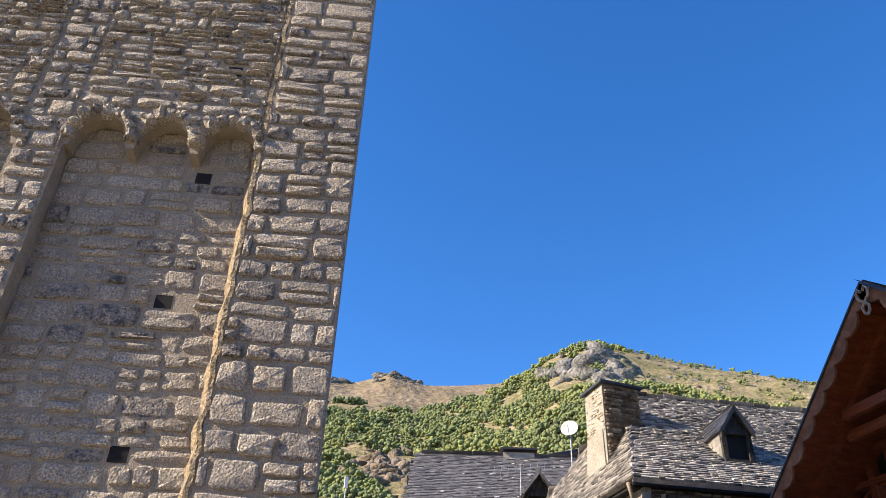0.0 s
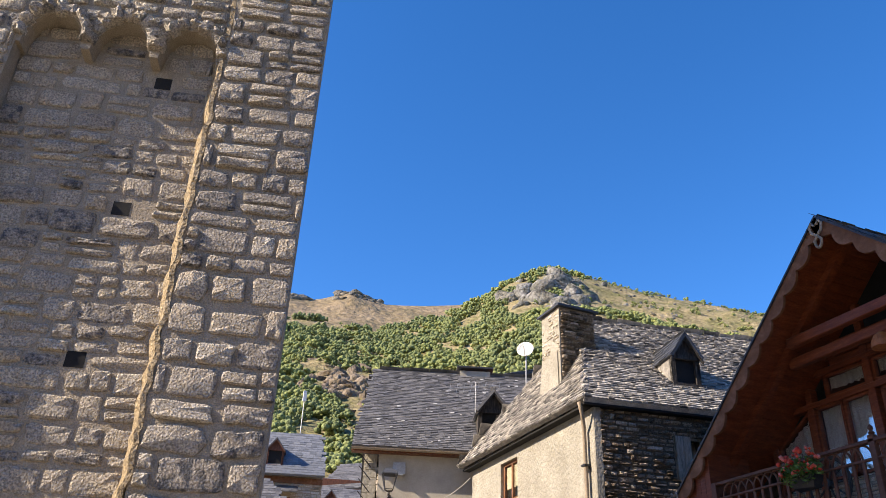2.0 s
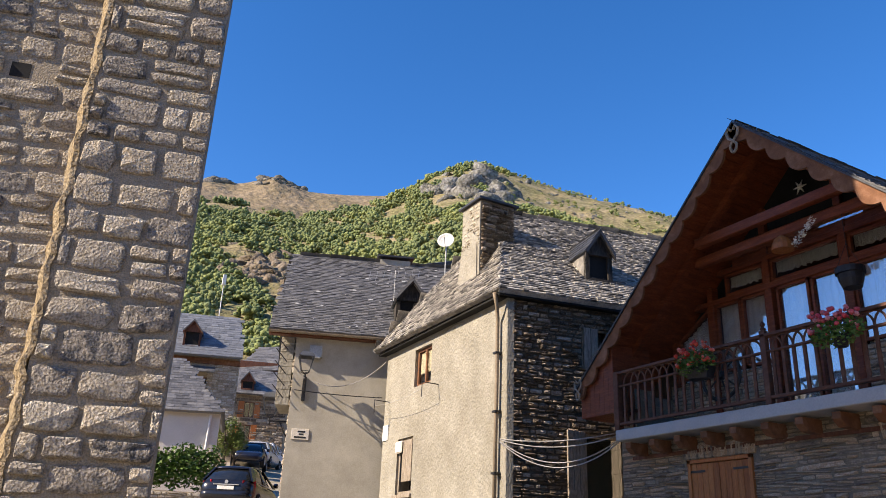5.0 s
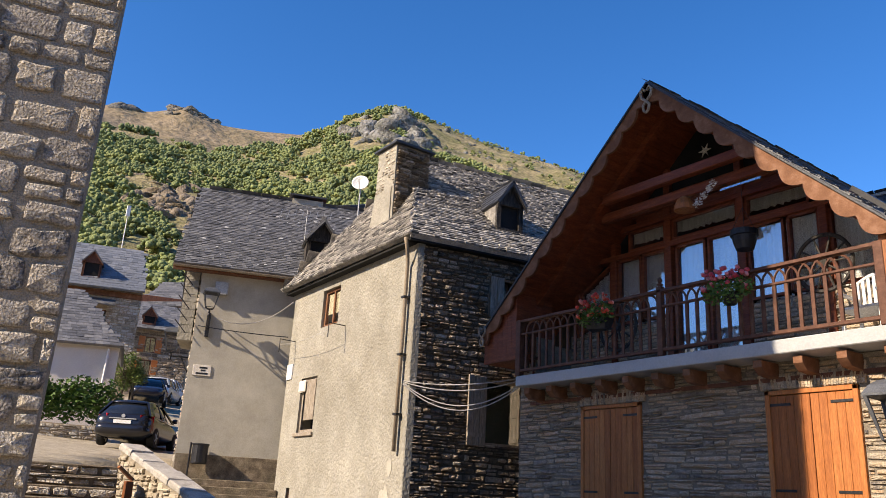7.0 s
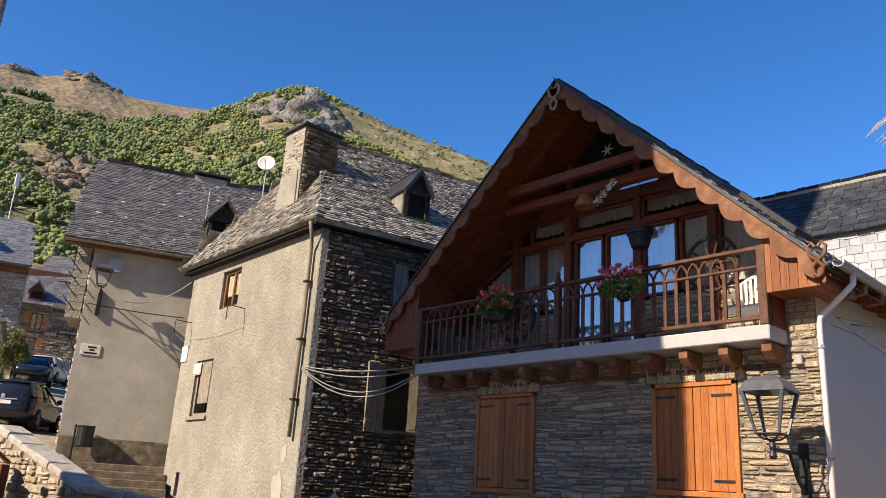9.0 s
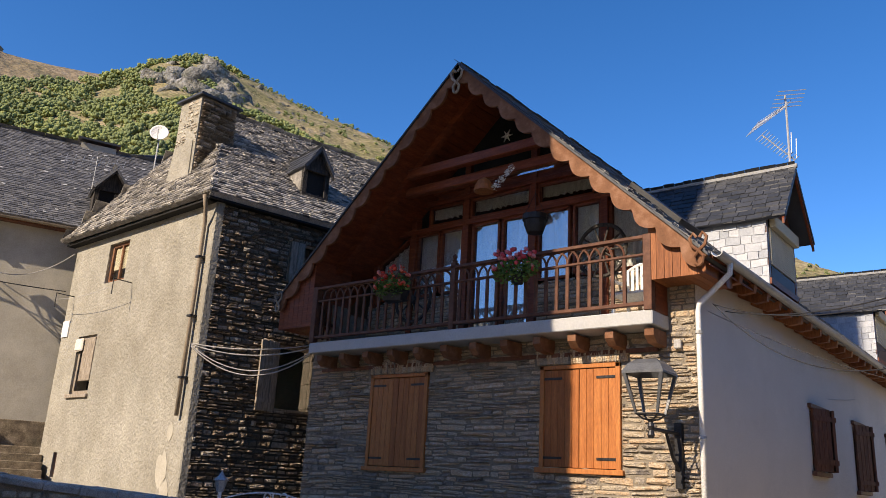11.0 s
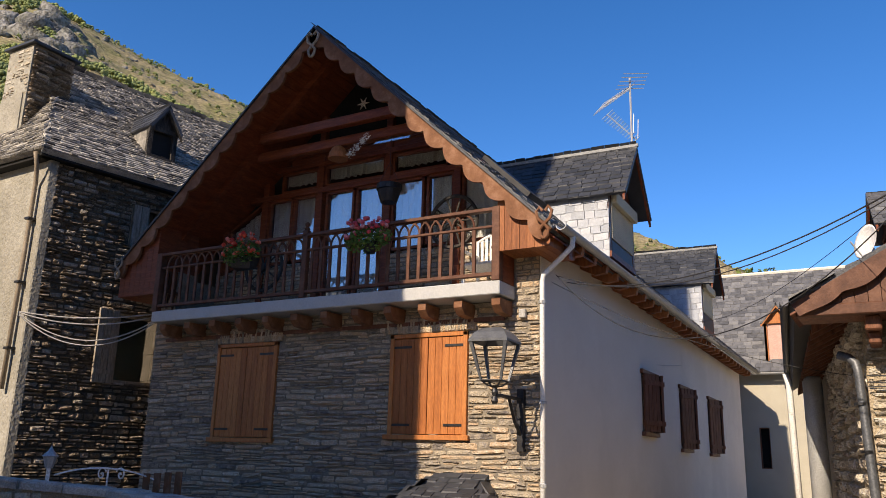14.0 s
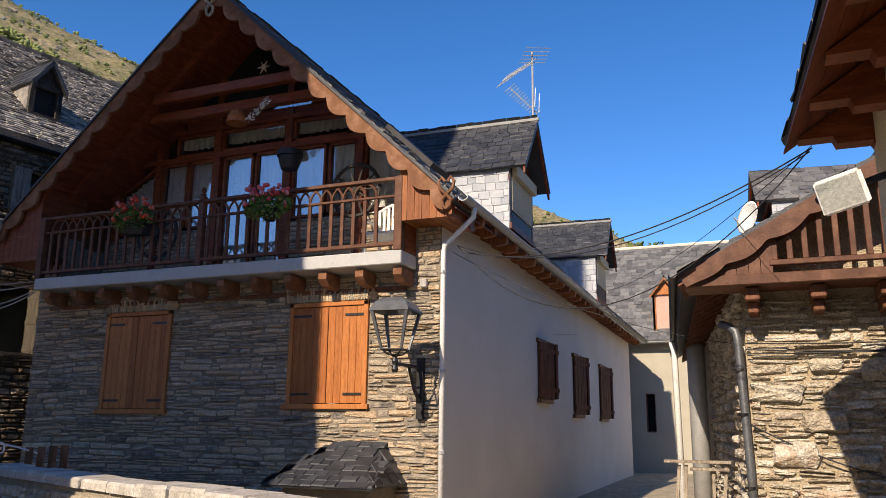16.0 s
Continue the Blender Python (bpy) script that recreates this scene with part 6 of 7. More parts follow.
# ---- street lanterns on wall brackets ----
def wall_lantern(face, u, z, arm, k, label):
    p = face(u, z, 0)
    t = thing("wall_lantern", p, label, "street lamp", "wall-mounted street lanterns")
    c = face(u, 0, arm)
    h = math.degrees(math.atan2(face.u.y, face.u.x))
    m = Matrix.Translation((c.x, c.y, z)) @ pose(0, 0, 0, 0, 0, h + 4) @ Matrix.Scale(k, 4)

    def P(x, y, w):
        return m @ Vector((x, y, w))
    bm = B()
    tube(bm, [face(u, z + 0.02, 0.02), face(u, z + 0.02, arm)], 0.026 * k, 6)
    part("arm", bm, M_METAL, t)
    bm = B()
    face.box(bm, u - 0.05, u + 0.05, z - 0.7 * k, z + 0.16 * k, 0.0, 0.09, 0.008)
    tube(bm, [face(u, z - 0.5 * k, 0.04), face(u, z - 0.3 * k, arm * 0.3), face(u, z, arm * 0.5)], 0.024 * k, 6)
    part("wall_bracket", bm, M_METAL, t, "black iron wall bracket")
    bm = B()
    lathe(bm, [(0.03, -0.1), (0.05, -0.06), (0.03, 0.0), (0.045, 0.05), (0.03, 0.1), (0.06, 0.14)], m, 10)
    part("spigot", bm, M_METAL, t)
    b0, b1, z0, z1 = 0.14, 0.245, 0.2, 0.7
    for sx, sy in ((-1, -1), (1, -1), (1, 1), (-1, 1)):
        bm = B()
        q = [(-0.014, -0.014), (0.014, -0.014), (0.014, 0.014), (-0.014, 0.014)]
        wd = [(a * 1.7, b * 1.7) for a, b in q]
        hexa(bm, [P(sx * b0 + a, sy * b0 + b, z0) for a, b in q] + [P(sx * b1 + a, sy * b1 + b, z1) for a, b in wd])
        part("corner_bar", bm, M_LAMP, t, "grey painted bar")
        bm = B()
        tube(bm, [P(0, 0, 0.12), P(sx * 0.08, sy * 0.08, 0.14), P(sx * b0, sy * b0, z0)], 0.013 * k, 5)
        part("strut", bm, M_METAL, t)
    bm = B()
    for s in (b0,):
        for a, b in (((-s, -s), (s, -s)), ((s, -s), (s, s)), ((s, s), (-s, s)), ((-s, s), (-s, -s))):
            tube(bm, [P(a[0], a[1], z0), P(b[0], b[1], z0)], 0.012 * k, 5)
    part("base_ring", bm, M_METAL, t)
    bm = B()
    r0, r1 = 0.275, 0.14
    rings = [[bm.verts.new(P(sx * r, sy * r, w)) for sx, sy in ((-1, -1), (1, -1), (1, 1), (-1, 1))] for r, w in ((r0, z1), (r0, z1 + 0.03), (r0 * 0.78, z1 + 0.13), (r1, z1 + 0.19), (0.1, z1 + 0.2), (b1, z1))]
    for a, b in zip(rings, rings[1:]):
        for i in range(4):
            bm.faces.new((a[i], a[(i + 1) % 4], b[(i + 1) % 4], b[i]))
    part("hood", bm, M_LAMP, t, "sloping dark grey hood")
    return t


wall_lantern(FC, 7.28, 2.3, 0.86, 0.95, "grey iron four-sided lantern on a stone facade")
wall_lantern(FA, 0.95, 6.0, 0.6, 0.76, "dark iron four-sided lantern on grey plaster")
wall_lantern(FAG, 0.9, 5.0, 0.6, 0.9, "dark iron lantern on a rubble gable")

# fittings on the grey-plaster house
lb = thing("litter_bin", FA(1.1, 2.1, 0.2), "dark grey cylindrical litter bin on a post", "bin")
bm = B()
c = FA(1.22, 0, 0.28)
lathe(bm, [(0.17, 2.2), (0.2, 2.22), (0.2, 2.66), (0.215, 2.67), (0.215, 2.7), (0.19, 2.7), (0.18, 2.3)], pose(c.x, c.y, 0), 18)
part("body", bm, M_METAL, lb, smooth=False)
bm = B()
c = FA(0.98, 0, 0.28)
tube(bm, [(c.x, c.y, 1.6), (c.x, c.y, 2.72)], 0.025, 8)
part("post", bm, M_METAL, lb)
pq = thing("street_plaque", FA(0.95, 4.5, 0), "pale ceramic street plaque with dark lettering bars", "sign")
bm = B()
FA.box(bm, 0.74, 1.2, 4.44, 4.72, 0.0, 0.025, 0.006)
part("plate", bm, M_WHITE, pq)
for z, a, b in ((4.65, 0.9, 1.1), (4.58, 0.94, 1.06), (4.5, 0.82, 1.13)):
    bm = B()
    FA.box(bm, a, b, z - 0.022, z + 0.022, 0.025, 0.029)
    part("lettering_bar", bm, M_BLACK, pq)
eb = thing("meter_box", FA(1.15, 6.7, 0), "small white electric box under the eave", "box")
bm = B()
FA.box(bm, 1.0, 1.35, 6.68, 7.0, 0.0, 0.12, 0.01)
part("case", bm, M_ZINC, eb)
bm = B()
FA.box(bm, 1.05, 1.3, 6.64, 6.67, 0.0, 0.2, 0.0)
part("shelf", bm, M_ZINC, eb)
for k in range(5):
    cb = thing("cable_strut", FA(0.3, 5.5 + k * 0.38, 0), "thin black iron strut on the house corner", "strut", "struts up the house corner")
    bm = B()
    tube(bm, [FA(0.1, 5.85 + k * 0.33, 0.1), FA(0.42, 5.5 + k * 0.33, 0.1)], 0.015, 5)
    part("bar", bm, M_METAL, cb)
rc = thing("roof_chimney", FA(3.4, 10.5, -3.1), "low chimney with a flat slate cap on the ridge", "chimney")
bm = B()
FA.box(bm, 2.95, 3.95, 10.3, 10.85, -3.5, -2.9)
part("shaft", bm, M_GPLASTER, rc)
bm = B()
FA.box(bm, 2.85, 4.05, 10.92, 10.98, -3.6, -2.8)
part("cap", bm, M_SLATEN, rc)
bm = B()
for u in (3.0, 3.85):
    FA.box(bm, u, u + 0.08, 10.85, 10.93, -3.4, -3.0)
part("cap_leg", bm, M_SLATEN, rc)
bh = thing("brown_gable_house", (-28, 16, 3), "house end with brown boarded gable behind the roofs", "house")
bm = B()
box(bm, -30, -26.6, 13.6, 20, 3, 12.2)
part("wall", bm, M_WOOD, bh, "brown boarded wall")
slope(bh, ((-26.3, 13.2, 12.3), (-26.3, 20.4, 14.6), (-30.3, 20.4, 14.6), (-30.3, 13.2, 12.3)), 0.12, M_SLATEN, M_SLATEN, M_SLATEN_J, rr, 0.4, 0.3, 0.02, 0)


def yagi(parent, a, b, n, half, axis, tilt=0.0):
    a, b, axis = Vector(a), Vector(b), Vector(axis).normalized()
    bm = B()
    tube(bm, [a, b], 0.012, 5)
    part("boom", bm, M_ZINC, parent)
    for k in range(n):
        p = a.lerp(b, k / (n - 1))
        h = half * (1 - 0.35 * k / n)
        bm = B()
        tube(bm, [p - axis * h, p + axis * h], 0.006, 4)
        part("element", bm, M_ZINC, parent)


an = thing("roof_antenna", FE(4.0, 7.6, -0.1), "tall aluminium television antenna on a dormer", "antenna")
q = FE(4.5, 0, 0.2)
bm = B()
tube(bm, [(q.x, q.y, 7.55), (q.x, q.y, 9.15)], 0.022, 6)
part("mast", bm, M_ZINC, an)
yagi(an, (q.x - 0.56, q.y - 0.25, 8.5), (q.x + 0.02, q.y, 8.95), 13, 0.24, (0.35, 0.5, 0.75))
yagi(an, (q.x - 0.42, q.y - 0.2, 8.36), (q.x + 0.06, q.y + 0.1, 7.85), 13, 0.17, (0.5, 0.5, 0.7))
for k in range(5):
    bm = B()
    z = 8.86 + k * 0.075
    tube(bm, [(q.x - 0.22 + k * 0.04, q.y - 0.22, z), (q.x + 0.2 + k * 0.03, q.y + 0.25, z + 0.14)], 0.009, 4)
    part("reflector_bar", bm, M_ZINC, an)
for s in (-1, 1):
    bm = B()
    tube(bm, [(q.x + 0.08, q.y + s * 0.15, 7.9), (q.x + 0.1, q.y + s * 0.15, 8.3)], 0.008, 4)
    part("reflector_bar", bm, M_ZINC, an)
an.location.z -= 0.15
an2 = thing("roof_antenna", FA(3.4, 8.6, 0.0), "thin television antenna above a slate roof", "antenna")
bm = B()
tube(bm, [(-20.35, 9.72, 8.6), (-20.35, 9.72, 9.6)], 0.009, 5)
part("mast", bm, M_ZINC, an2)
yagi(an2, (-20.6, 9.0, 9.35), (-20.15, 10.4, 9.55), 8, 0.17, (0, 0.2, 1))

# ---- overhead cables ----
def cable(name, a, b, drop, r, m, label):
    o = thing(name, a, label, "cable", "overhead cables")
    bm = B()
    tube(bm, sag(a, b, drop, 20), r, 5)
    part("line", bm, m, o)


S = Vector((0.589, 7.493, 3.828))
cable("power_cable", S, (-3.72, 10.5, 3.98), 0.46, 0.006, M_CABLE, "black overhead cable slung across the alley")
cable("power_cable", S + Vector((0.02, 0, 0.03)), (-3.7, 10.8, 3.95), 0.36, 0.0075, M_CABLE, "thick black twisted cable across the alley")
cable("power_cable", S + Vector((0.0, 0, 0.02)), (-3.75, 10.5, 4.0), 1.1, 0.006, M_CABLE, "black cable hanging in a deep sag")
cable("power_cable", S + Vector((0.02, 0, 0.05)), FE(9, 4.75, 0.5), 0.3, 0.004, M_CABLE, "thin black cable across the alley")
cable("wall_cable", FC(CR - 0.15, 3.55, 0.06), FE(9, 3.75, 0.05), 0.25, 0.006, M_CABLEG, "thin grey wire along a rendered wall")
cable("wall_cable", FE(0.2, 3.95, 0.08), FDS(9.5, 2.6, 0.1), 0.2, 0.004, M_CABLE, "thin dark wire to the stone house")
for k, (z, dr) in enumerate(((2.52, 0.05), (2.45, 0.07), (2.4, 0.03))):
    cable("wall_cable", FD(0.0, z, 0.09), FD(3.2, z + 0.06, 0.09), dr, 0.008, M_CABLE, "dark wire clipped along a rubble wall")
cable("wall_cable", FD(0.0, 1.6, 0.1), FD(1.9, 0.95, 0.1), 0.1, 0.01, M_CABLE, "dark wire running down a rubble wall")
for k, (za, zb, dr) in enumerate(((3.86, 3.95, 0.1), (3.84, 3.9, 0.18), (3.82, 3.82, 0.42), (3.8, 3.78, 0.48))):
    cable("house_cable", FP(6.15, za, 0.1), (-11.55, 10.45, zb), dr, 0.012, M_CABLEG, "pale grey cable slung between two houses")
cable("house_cable", FA(1.2, 6.0, 0.1), FP(0.1, 6.55, 0.1), 0.35, 0.012, M_CABLEG, "grey cable between two houses")
cable("house_cable", FA(0.7, 5.75, 0.05), FP(0.0, 5.6, 0.1), 0.03, 0.014, M_CABLE, "black cable along a plaster wall")
jb = thing("junction_box", FC(CR - 0.2, 3.5, 0), "small grey cable junction on stone", "box")
bm = B()
FC.box(bm, CR - 0.28, CR - 0.18, 3.42, 3.54, 0.03, 0.1, 0.01)
part("case", bm, M_CABLEG, jb)

# ---- balcony things ----
M_RED = mat("red_petals", [(0.5, 0.02, 0.02), (0.75, 0.1, 0.05), (0.8, 0.3, 0.25)], 0.6, 20, 0, per="island", vary=0.3)
M_PINK = mat("pink_petals", [(0.5, 0.03, 0.05), (0.65, 0.1, 0.12), (0.75, 0.35, 0.36)], 0.6, 20, 0, per="island", vary=0.3)
M_PLANT = mat("plant_leaves", [(0.03, 0.08, 0.015), (0.07, 0.15, 0.03), (0.13, 0.22, 0.05)], 0.6, 8, 0.2, 40, per="island", vary=0.3)


def leaves(n, c, rad, size, rng, flat=0.6):
    """Many small two-sided leaf blades round a centre."""
    vs, fs = [], []
    for k in range(n):
        d = Vector((rng.gauss(0, 1), rng.gauss(0, 1), rng.gauss(0, 1) * flat)).normalized() * rng.uniform(0.25, 1) ** 0.6
        p = Vector(c) + Vector((d.x * rad[0], d.y * rad[1], d.z * rad[2]))
        a = Vector((rng.uniform(-1, 1), rng.uniform(-1, 1), rng.uniform(-0.6, 0.6))).normalized()
        b = a.orthogonal().normalized()
        b.rotate(Matrix.Rotation(rng.uniform(0, 6.28), 3, a))
        s = size * rng.uniform(0.6, 1.3)
        o = len(vs)
        vs += [p - a * s, p + b * s * 0.5 + a * s * 0.1, p + a * s, p - b * s * 0.5 + a * s * 0.1]
        fs += [(o, o + 1, o + 2), (o, o + 2, o + 3)]
    return vs, fs


fr = random.Random(31)


def flower_pot(x, z, blossoms, m_b, label, trough=True):
    t = thing("flower_pot", (x, 9.9, z - 0.3), label, "flower pot", "flower pots on the balcony")
    bm = B()
    if trough:
        hexa(bm, [(x - 0.2, 9.82, z - 0.26), (x + 0.2, 9.82, z - 0.3), (x + 0.2, 9.96, z - 0.3), (x - 0.2, 9.96, z - 0.3), (x - 0.26, 9.78, z - 0.12), (x + 0.26, 9.78, z - 0.12), (x + 0.26, 9.98, z - 0.12), (x - 0.26, 9.98, z - 0.12)])
    else:
        lathe(bm, [(0.08, z - 0.24), (0.12, z - 0.1), (0.13, z - 0.08)], pose(x, 9.88, 0), 14)
    part("pot", bm, M_BLACK, t, "black plastic planter")
    v, f = leaves(760, (x, 9.8, z - 0.04), (0.42, 0.17, 0.22), 0.035, fr)
    ob = new("foliage", fast_mesh("foliage", [tuple(q) for q in v], f, M_PLANT))
    tagged(under(ob, t), kind="stuff")
    vs, fs, o = [], [], 0
    for k in range(blossoms):
        c = Vector((x + fr.uniform(-0.38, 0.38), 9.8 + fr.uniform(-0.12, 0.02), z + fr.uniform(-0.08, 0.26)))
        s = fr.uniform(0.022, 0.045)
        v, g = ICO1
        vs.append(v * s * (1 + 0.4 * np.array([noise.noise(Vector(p) * 3 + c * 9) for p in v])[:, None]) + np.array(c))
        fs.append(g + o)
        o += len(v)
    ob = new("blossoms", fast_mesh("blossoms", np.concatenate(vs), np.concatenate(fs), m_b))
    tagged(under(ob, t), kind="stuff")


flower_pot(-8.95, 4.72, 60, M_RED, "black trough of red geraniums hung on the railing")
flower_pot(-6.44, 4.68, 54, M_PINK, "hanging pot of pink flowers on the railing", False)
hp = thing("hanging_pot", (-6.63, 10.6, 5.45), "black ribbed pot hanging under the gable", "pot")
bm = B()
lathe(bm, [(0.13, 5.46), (0.17, 5.58), (0.18, 5.66), (0.205, 5.67), (0.205, 5.76), (0.18, 5.76), (0.17, 5.6)], pose(-6.63, 10.6, 0), 20)
part("pot", bm, M_BLACK, hp)
for a in (0, 2.1, 4.2):
    bm = B()
    tube(bm, [(-6.63 + 0.19 * math.cos(a), 10.6 + 0.19 * math.sin(a), 5.74), (-6.63, 10.6, 6.15), (-6.63, 10.6, 6.62)], 0.004, 4)
    part("cord", bm, M_CABLE, hp)


def cart_wheel(x, y, z, r, label):
    t = thing("cart_wheel", (x, y, z - r), label, "wheel", "old cart wheels")
    bm = B()
    n = 28
    ring = [(x + r * math.cos(2 * math.pi * k / n), y, z + r * math.sin(2 * math.pi * k / n)) for k in range(n + 1)]
    tube(bm, ring, 0.032, 6, False)
    part("rim", bm, M_OLDW, t)
    for k in range(10):
        a = 2 * math.pi * k / 10
        bm = B()
        tube(bm, [(x + 0.05 * math.cos(a), y, z + 0.05 * math.sin(a)), (x + r * math.cos(a), y, z + r * math.sin(a))], 0.016, 5)
        part("spoke", bm, M_OLDW, t)
    bm = B()
    lathe(bm, [(0.07, -0.06), (0.08, 0.0), (0.07, 0.06)], pose(x, y, z, 90), 12)
    part("hub", bm, M_OLDW, t)


cart_wheel(-5.68, 11.05, 5.15, 0.42, "dark old cart wheel leaning behind the railing")
cart_wheel(-9.62, 11.1, 4.78, 0.42, "dark old cart wheel beside the curtains")
hg = thing("dried_garland", (-7.35, 10.5, 6.3), "garland of dried pale flowers hung from a beam", "garland")
v, f = [], []
for k in range(14):
    a, g = leaves(16, (-7.4 + 0.028 * k, 10.5, 6.36 + 0.022 * k + 0.04 * math.sin(k * 1.7)), (0.05, 0.04, 0.06), 0.022, fr, 1.0)
    f += [tuple(i + len(v) for i in t) for t in g]
    v += a
ob = new("dried_bouquet", fast_mesh("dried_bouquet", [tuple(q) for q in v], f, M_CURTAIN))
tagged(under(ob, hg), kind="stuff")
# orange cone imitates the sunlit patch on a beam's end
bm = B()
lathe(bm, [(0.17, 6.33), (0.16, 6.42), (0.11, 6.52), (0.03, 6.58)], pose(-7.62, 10.5, 0), 14)
part("straw_hat", bm, M_WOODL, hg, "orange cone standing in for a sunlit beam end")
gc = thing("garden_chair", (-5.0, 10.85, 3.88), "white slatted garden chair on the balcony", "chair")
for x in (-5.25, -4.75):
    for y in (10.6, 11.08):
        bm = B()
        box(bm, x - 0.022, x + 0.022, y - 0.022, y + 0.022, 3.88, 4.3 if y < 11 else 4.78, None, 0.004)
        part("leg", bm, M_WHITEP, gc)
    bm = B()
    box(bm, x - 0.03, x + 0.03, 10.56, 11.1, 4.5, 4.53, None, 0.004)
    part("armrest", bm, M_WHITEP, gc)
bm = B()
box(bm, -5.28, -4.72, 10.56, 11.1, 4.28, 4.32, None, 0.006)
part("seat", bm, M_WHITEP, gc)
for k in range(6):
    bm = B()
    box(bm, -5.2 + k * 0.075, -5.155 + k * 0.075, 11.07, 11.09, 4.32, 4.8 + 0.05 * math.sin(math.pi * (k + 0.5) / 6), None, 0.003)
    part("back_slat", bm, M_WHITEP, gc)
bm = B()
tube(bm, [(-5.25 + 0.5 * k / 10, 11.08, 4.76 + 0.09 * math.sin(math.pi * k / 10)) for k in range(11)], 0.024, 6)
part("back_rail", bm, M_WHITEP, gc)

# ---- parapet walls and steps ----
RUN = [(-15.4, 4.35, 2.3), (-12.05, 4.75, 1.42), (-11.15, 5.65, 1.28), (-8.5, 7.45, 1.06), (-5.0, 6.15, 1.03), (-2.1, 5.3, 1.03), (0.6, 4.55, 1.03)]
M_WALLST = mat("pale_wall_stone", [(0.25, 0.21, 0.16), (0.42, 0.36, 0.28), (0.55, 0.49, 0.4)], 0.9, 6, 0.7, 35, per="object", vary=0.3)
M_WALLST_J = mat("pale_wall_stone_joined", [(0.25, 0.21, 0.16), (0.42, 0.36, 0.28), (0.55, 0.49, 0.4)], 0.9, 6, 0.7, 35, per="island", vary=0.3)
PAR = []
for i, (p, q) in enumerate(zip(RUN, RUN[1:])):
    h = math.degrees(math.atan2(q[1] - p[1], q[0] - p[0]))
    f = Face(p[:2], h)
    L = math.hypot(q[0] - p[0], q[1] - p[1])
    t = thing("parapet_wall", ((p[0] + q[0]) / 2, (p[1] + q[1]) / 2, -0.2), "low pale rubble wall with worn stone coping", "wall", "parapet walls of the stairs")
    core = part("core", wall_mesh(f, [(0, -0.4), (L, -0.4), (L, q[2] - 0.1), (0, p[2] - 0.1)], 0.32), M_MORTAR, t)
    PAR.append((f, L, p, q, t, core))
    n = max(2, int(L / 0.5))
    up = Vector((0, 0, 1))
    eu = (Vector(q) - Vector(p)).normalized()
    nn = f.d.cross(eu)
    if nn.z < 0:
        nn = -nn
    me = []
    for k in range(n):
        a, b = L * k / n, L * (k + 1) / n
        sl = (q[2] - p[2]) / L
        c = f((a + b) / 2, p[2] - 0.1 + sl * (a + b) / 2, -0.16)
        ln = (b - a) * math.sqrt(1 + sl * sl) * rr.uniform(0.955, 0.985)
        wd, ht = 0.42 * rr.uniform(0.95, 1.06), 0.1 * rr.uniform(0.85, 1.15)
        me.append(Matrix(((eu.x * ln, f.d.x * wd, nn.x * ht, c.x), (eu.y * ln, f.d.y * wd, nn.y * ht, c.y), (eu.z * ln, 0, nn.z * ht, c.z), (0, 0, 0, 1))))
    pieces("coping_stone", me, BLOCK_T, M_COPING, M_COPING, t)
cr = random.Random(77)
st1 = thing("stone_steps", (-14, 3.2, 0), "broad worn brown stone steps up to the street", "steps")
FT = Face((-14.95, 1.8), 78.0)
for k in range(9):
    bm = B()
    FT.box(bm, -1.5, 2.35, -0.3, 1.86 - k * 0.17, 0.02 + k * 0.3, 0.4 + k * 0.3, 0.015)
    part("step", bm, M_STEP, st1)
risers = []
for k in range(9):
    zt = 1.86 - k * 0.17
    risers += courses(FT, -1.5, 2.35, zt - 0.165, zt - 0.01, (0.07, 0.15), (0.16, 0.5), cr, 0.05, gap=0.014, d0=0.4 + k * 0.3, jitter=0.8)
pieces("stone", risers, ROUGH_T, M_DSTONE, M_DSTONE_J, st1, lambda p: -p.z, 200)
st2 = thing("stone_steps", (-19, 8, 0.5), "stone steps at the foot of the grey house", "steps")
for k in range(8):
    bm = B()
    FA.box(bm, -0.4 + 0.06 * k, 3.2, 0.2, 1.85 - k * 0.17, 0.05 + k * 0.33, 0.46 + k * 0.33, 0.012)
    part("step", bm, M_STEP, st2)

# ---- slate hood before the facade ----
ho = thing("slate_hood", (-5.1, 10.0, -0.5), "small hipped slate roof over a cellar door", "roof hood")
bm = B()
box(bm, -5.9, -4.6, 9.75, 10.45, -0.8, 0.82)
part("porch", bm, M_LMORTAR, ho)
e = [Vector(q) for q in ((-6.06, 9.5, 0.8), (-4.45, 9.5, 0.8), (-4.45, 10.45, 0.8), (-6.06, 10.45, 0.8))]
ra, rb = Vector((-5.5, 10.42, 1.3)), Vector((-4.75, 10.42, 1.28))
slope(ho, (e[0], e[1], rb, ra), 0.04, M_SLATEN, M_SLATEN, M_SLATEN_J, rr, 0.2, 0.12, 0.015, 100)
slope(ho, (e[1], e[2], rb + Vector((0, 0.01, 0)), rb), 0.04, M_SLATEN, M_SLATEN, M_SLATEN_J, rr, 0.24, 0.16, 0.02, 40)
slope(ho, (e[3], e[0], ra, ra + Vector((0, 0.01, 0))), 0.04, M_SLATEN, M_SLATEN, M_SLATEN_J, rr, 0.24, 0.16, 0.02, 40)

bo = thing("wooden_post", (-13.2, 3.98, 0.8), "short brown wooden post with a slanted board", "post")
bm = B()
box(bm, -13.26, -13.14, 3.92, 4.04, 0.8, 1.64, None, 0.01)
part("upright", bm, M_WOODM, bo)
bm = B()
box(bm, -0.07, 0.07, -0.24, 0.07, -0.02, 0.02, pose(-13.2, 3.98, 1.7, -38), 0.006)
part("board", bm, M_WOODM, bo)
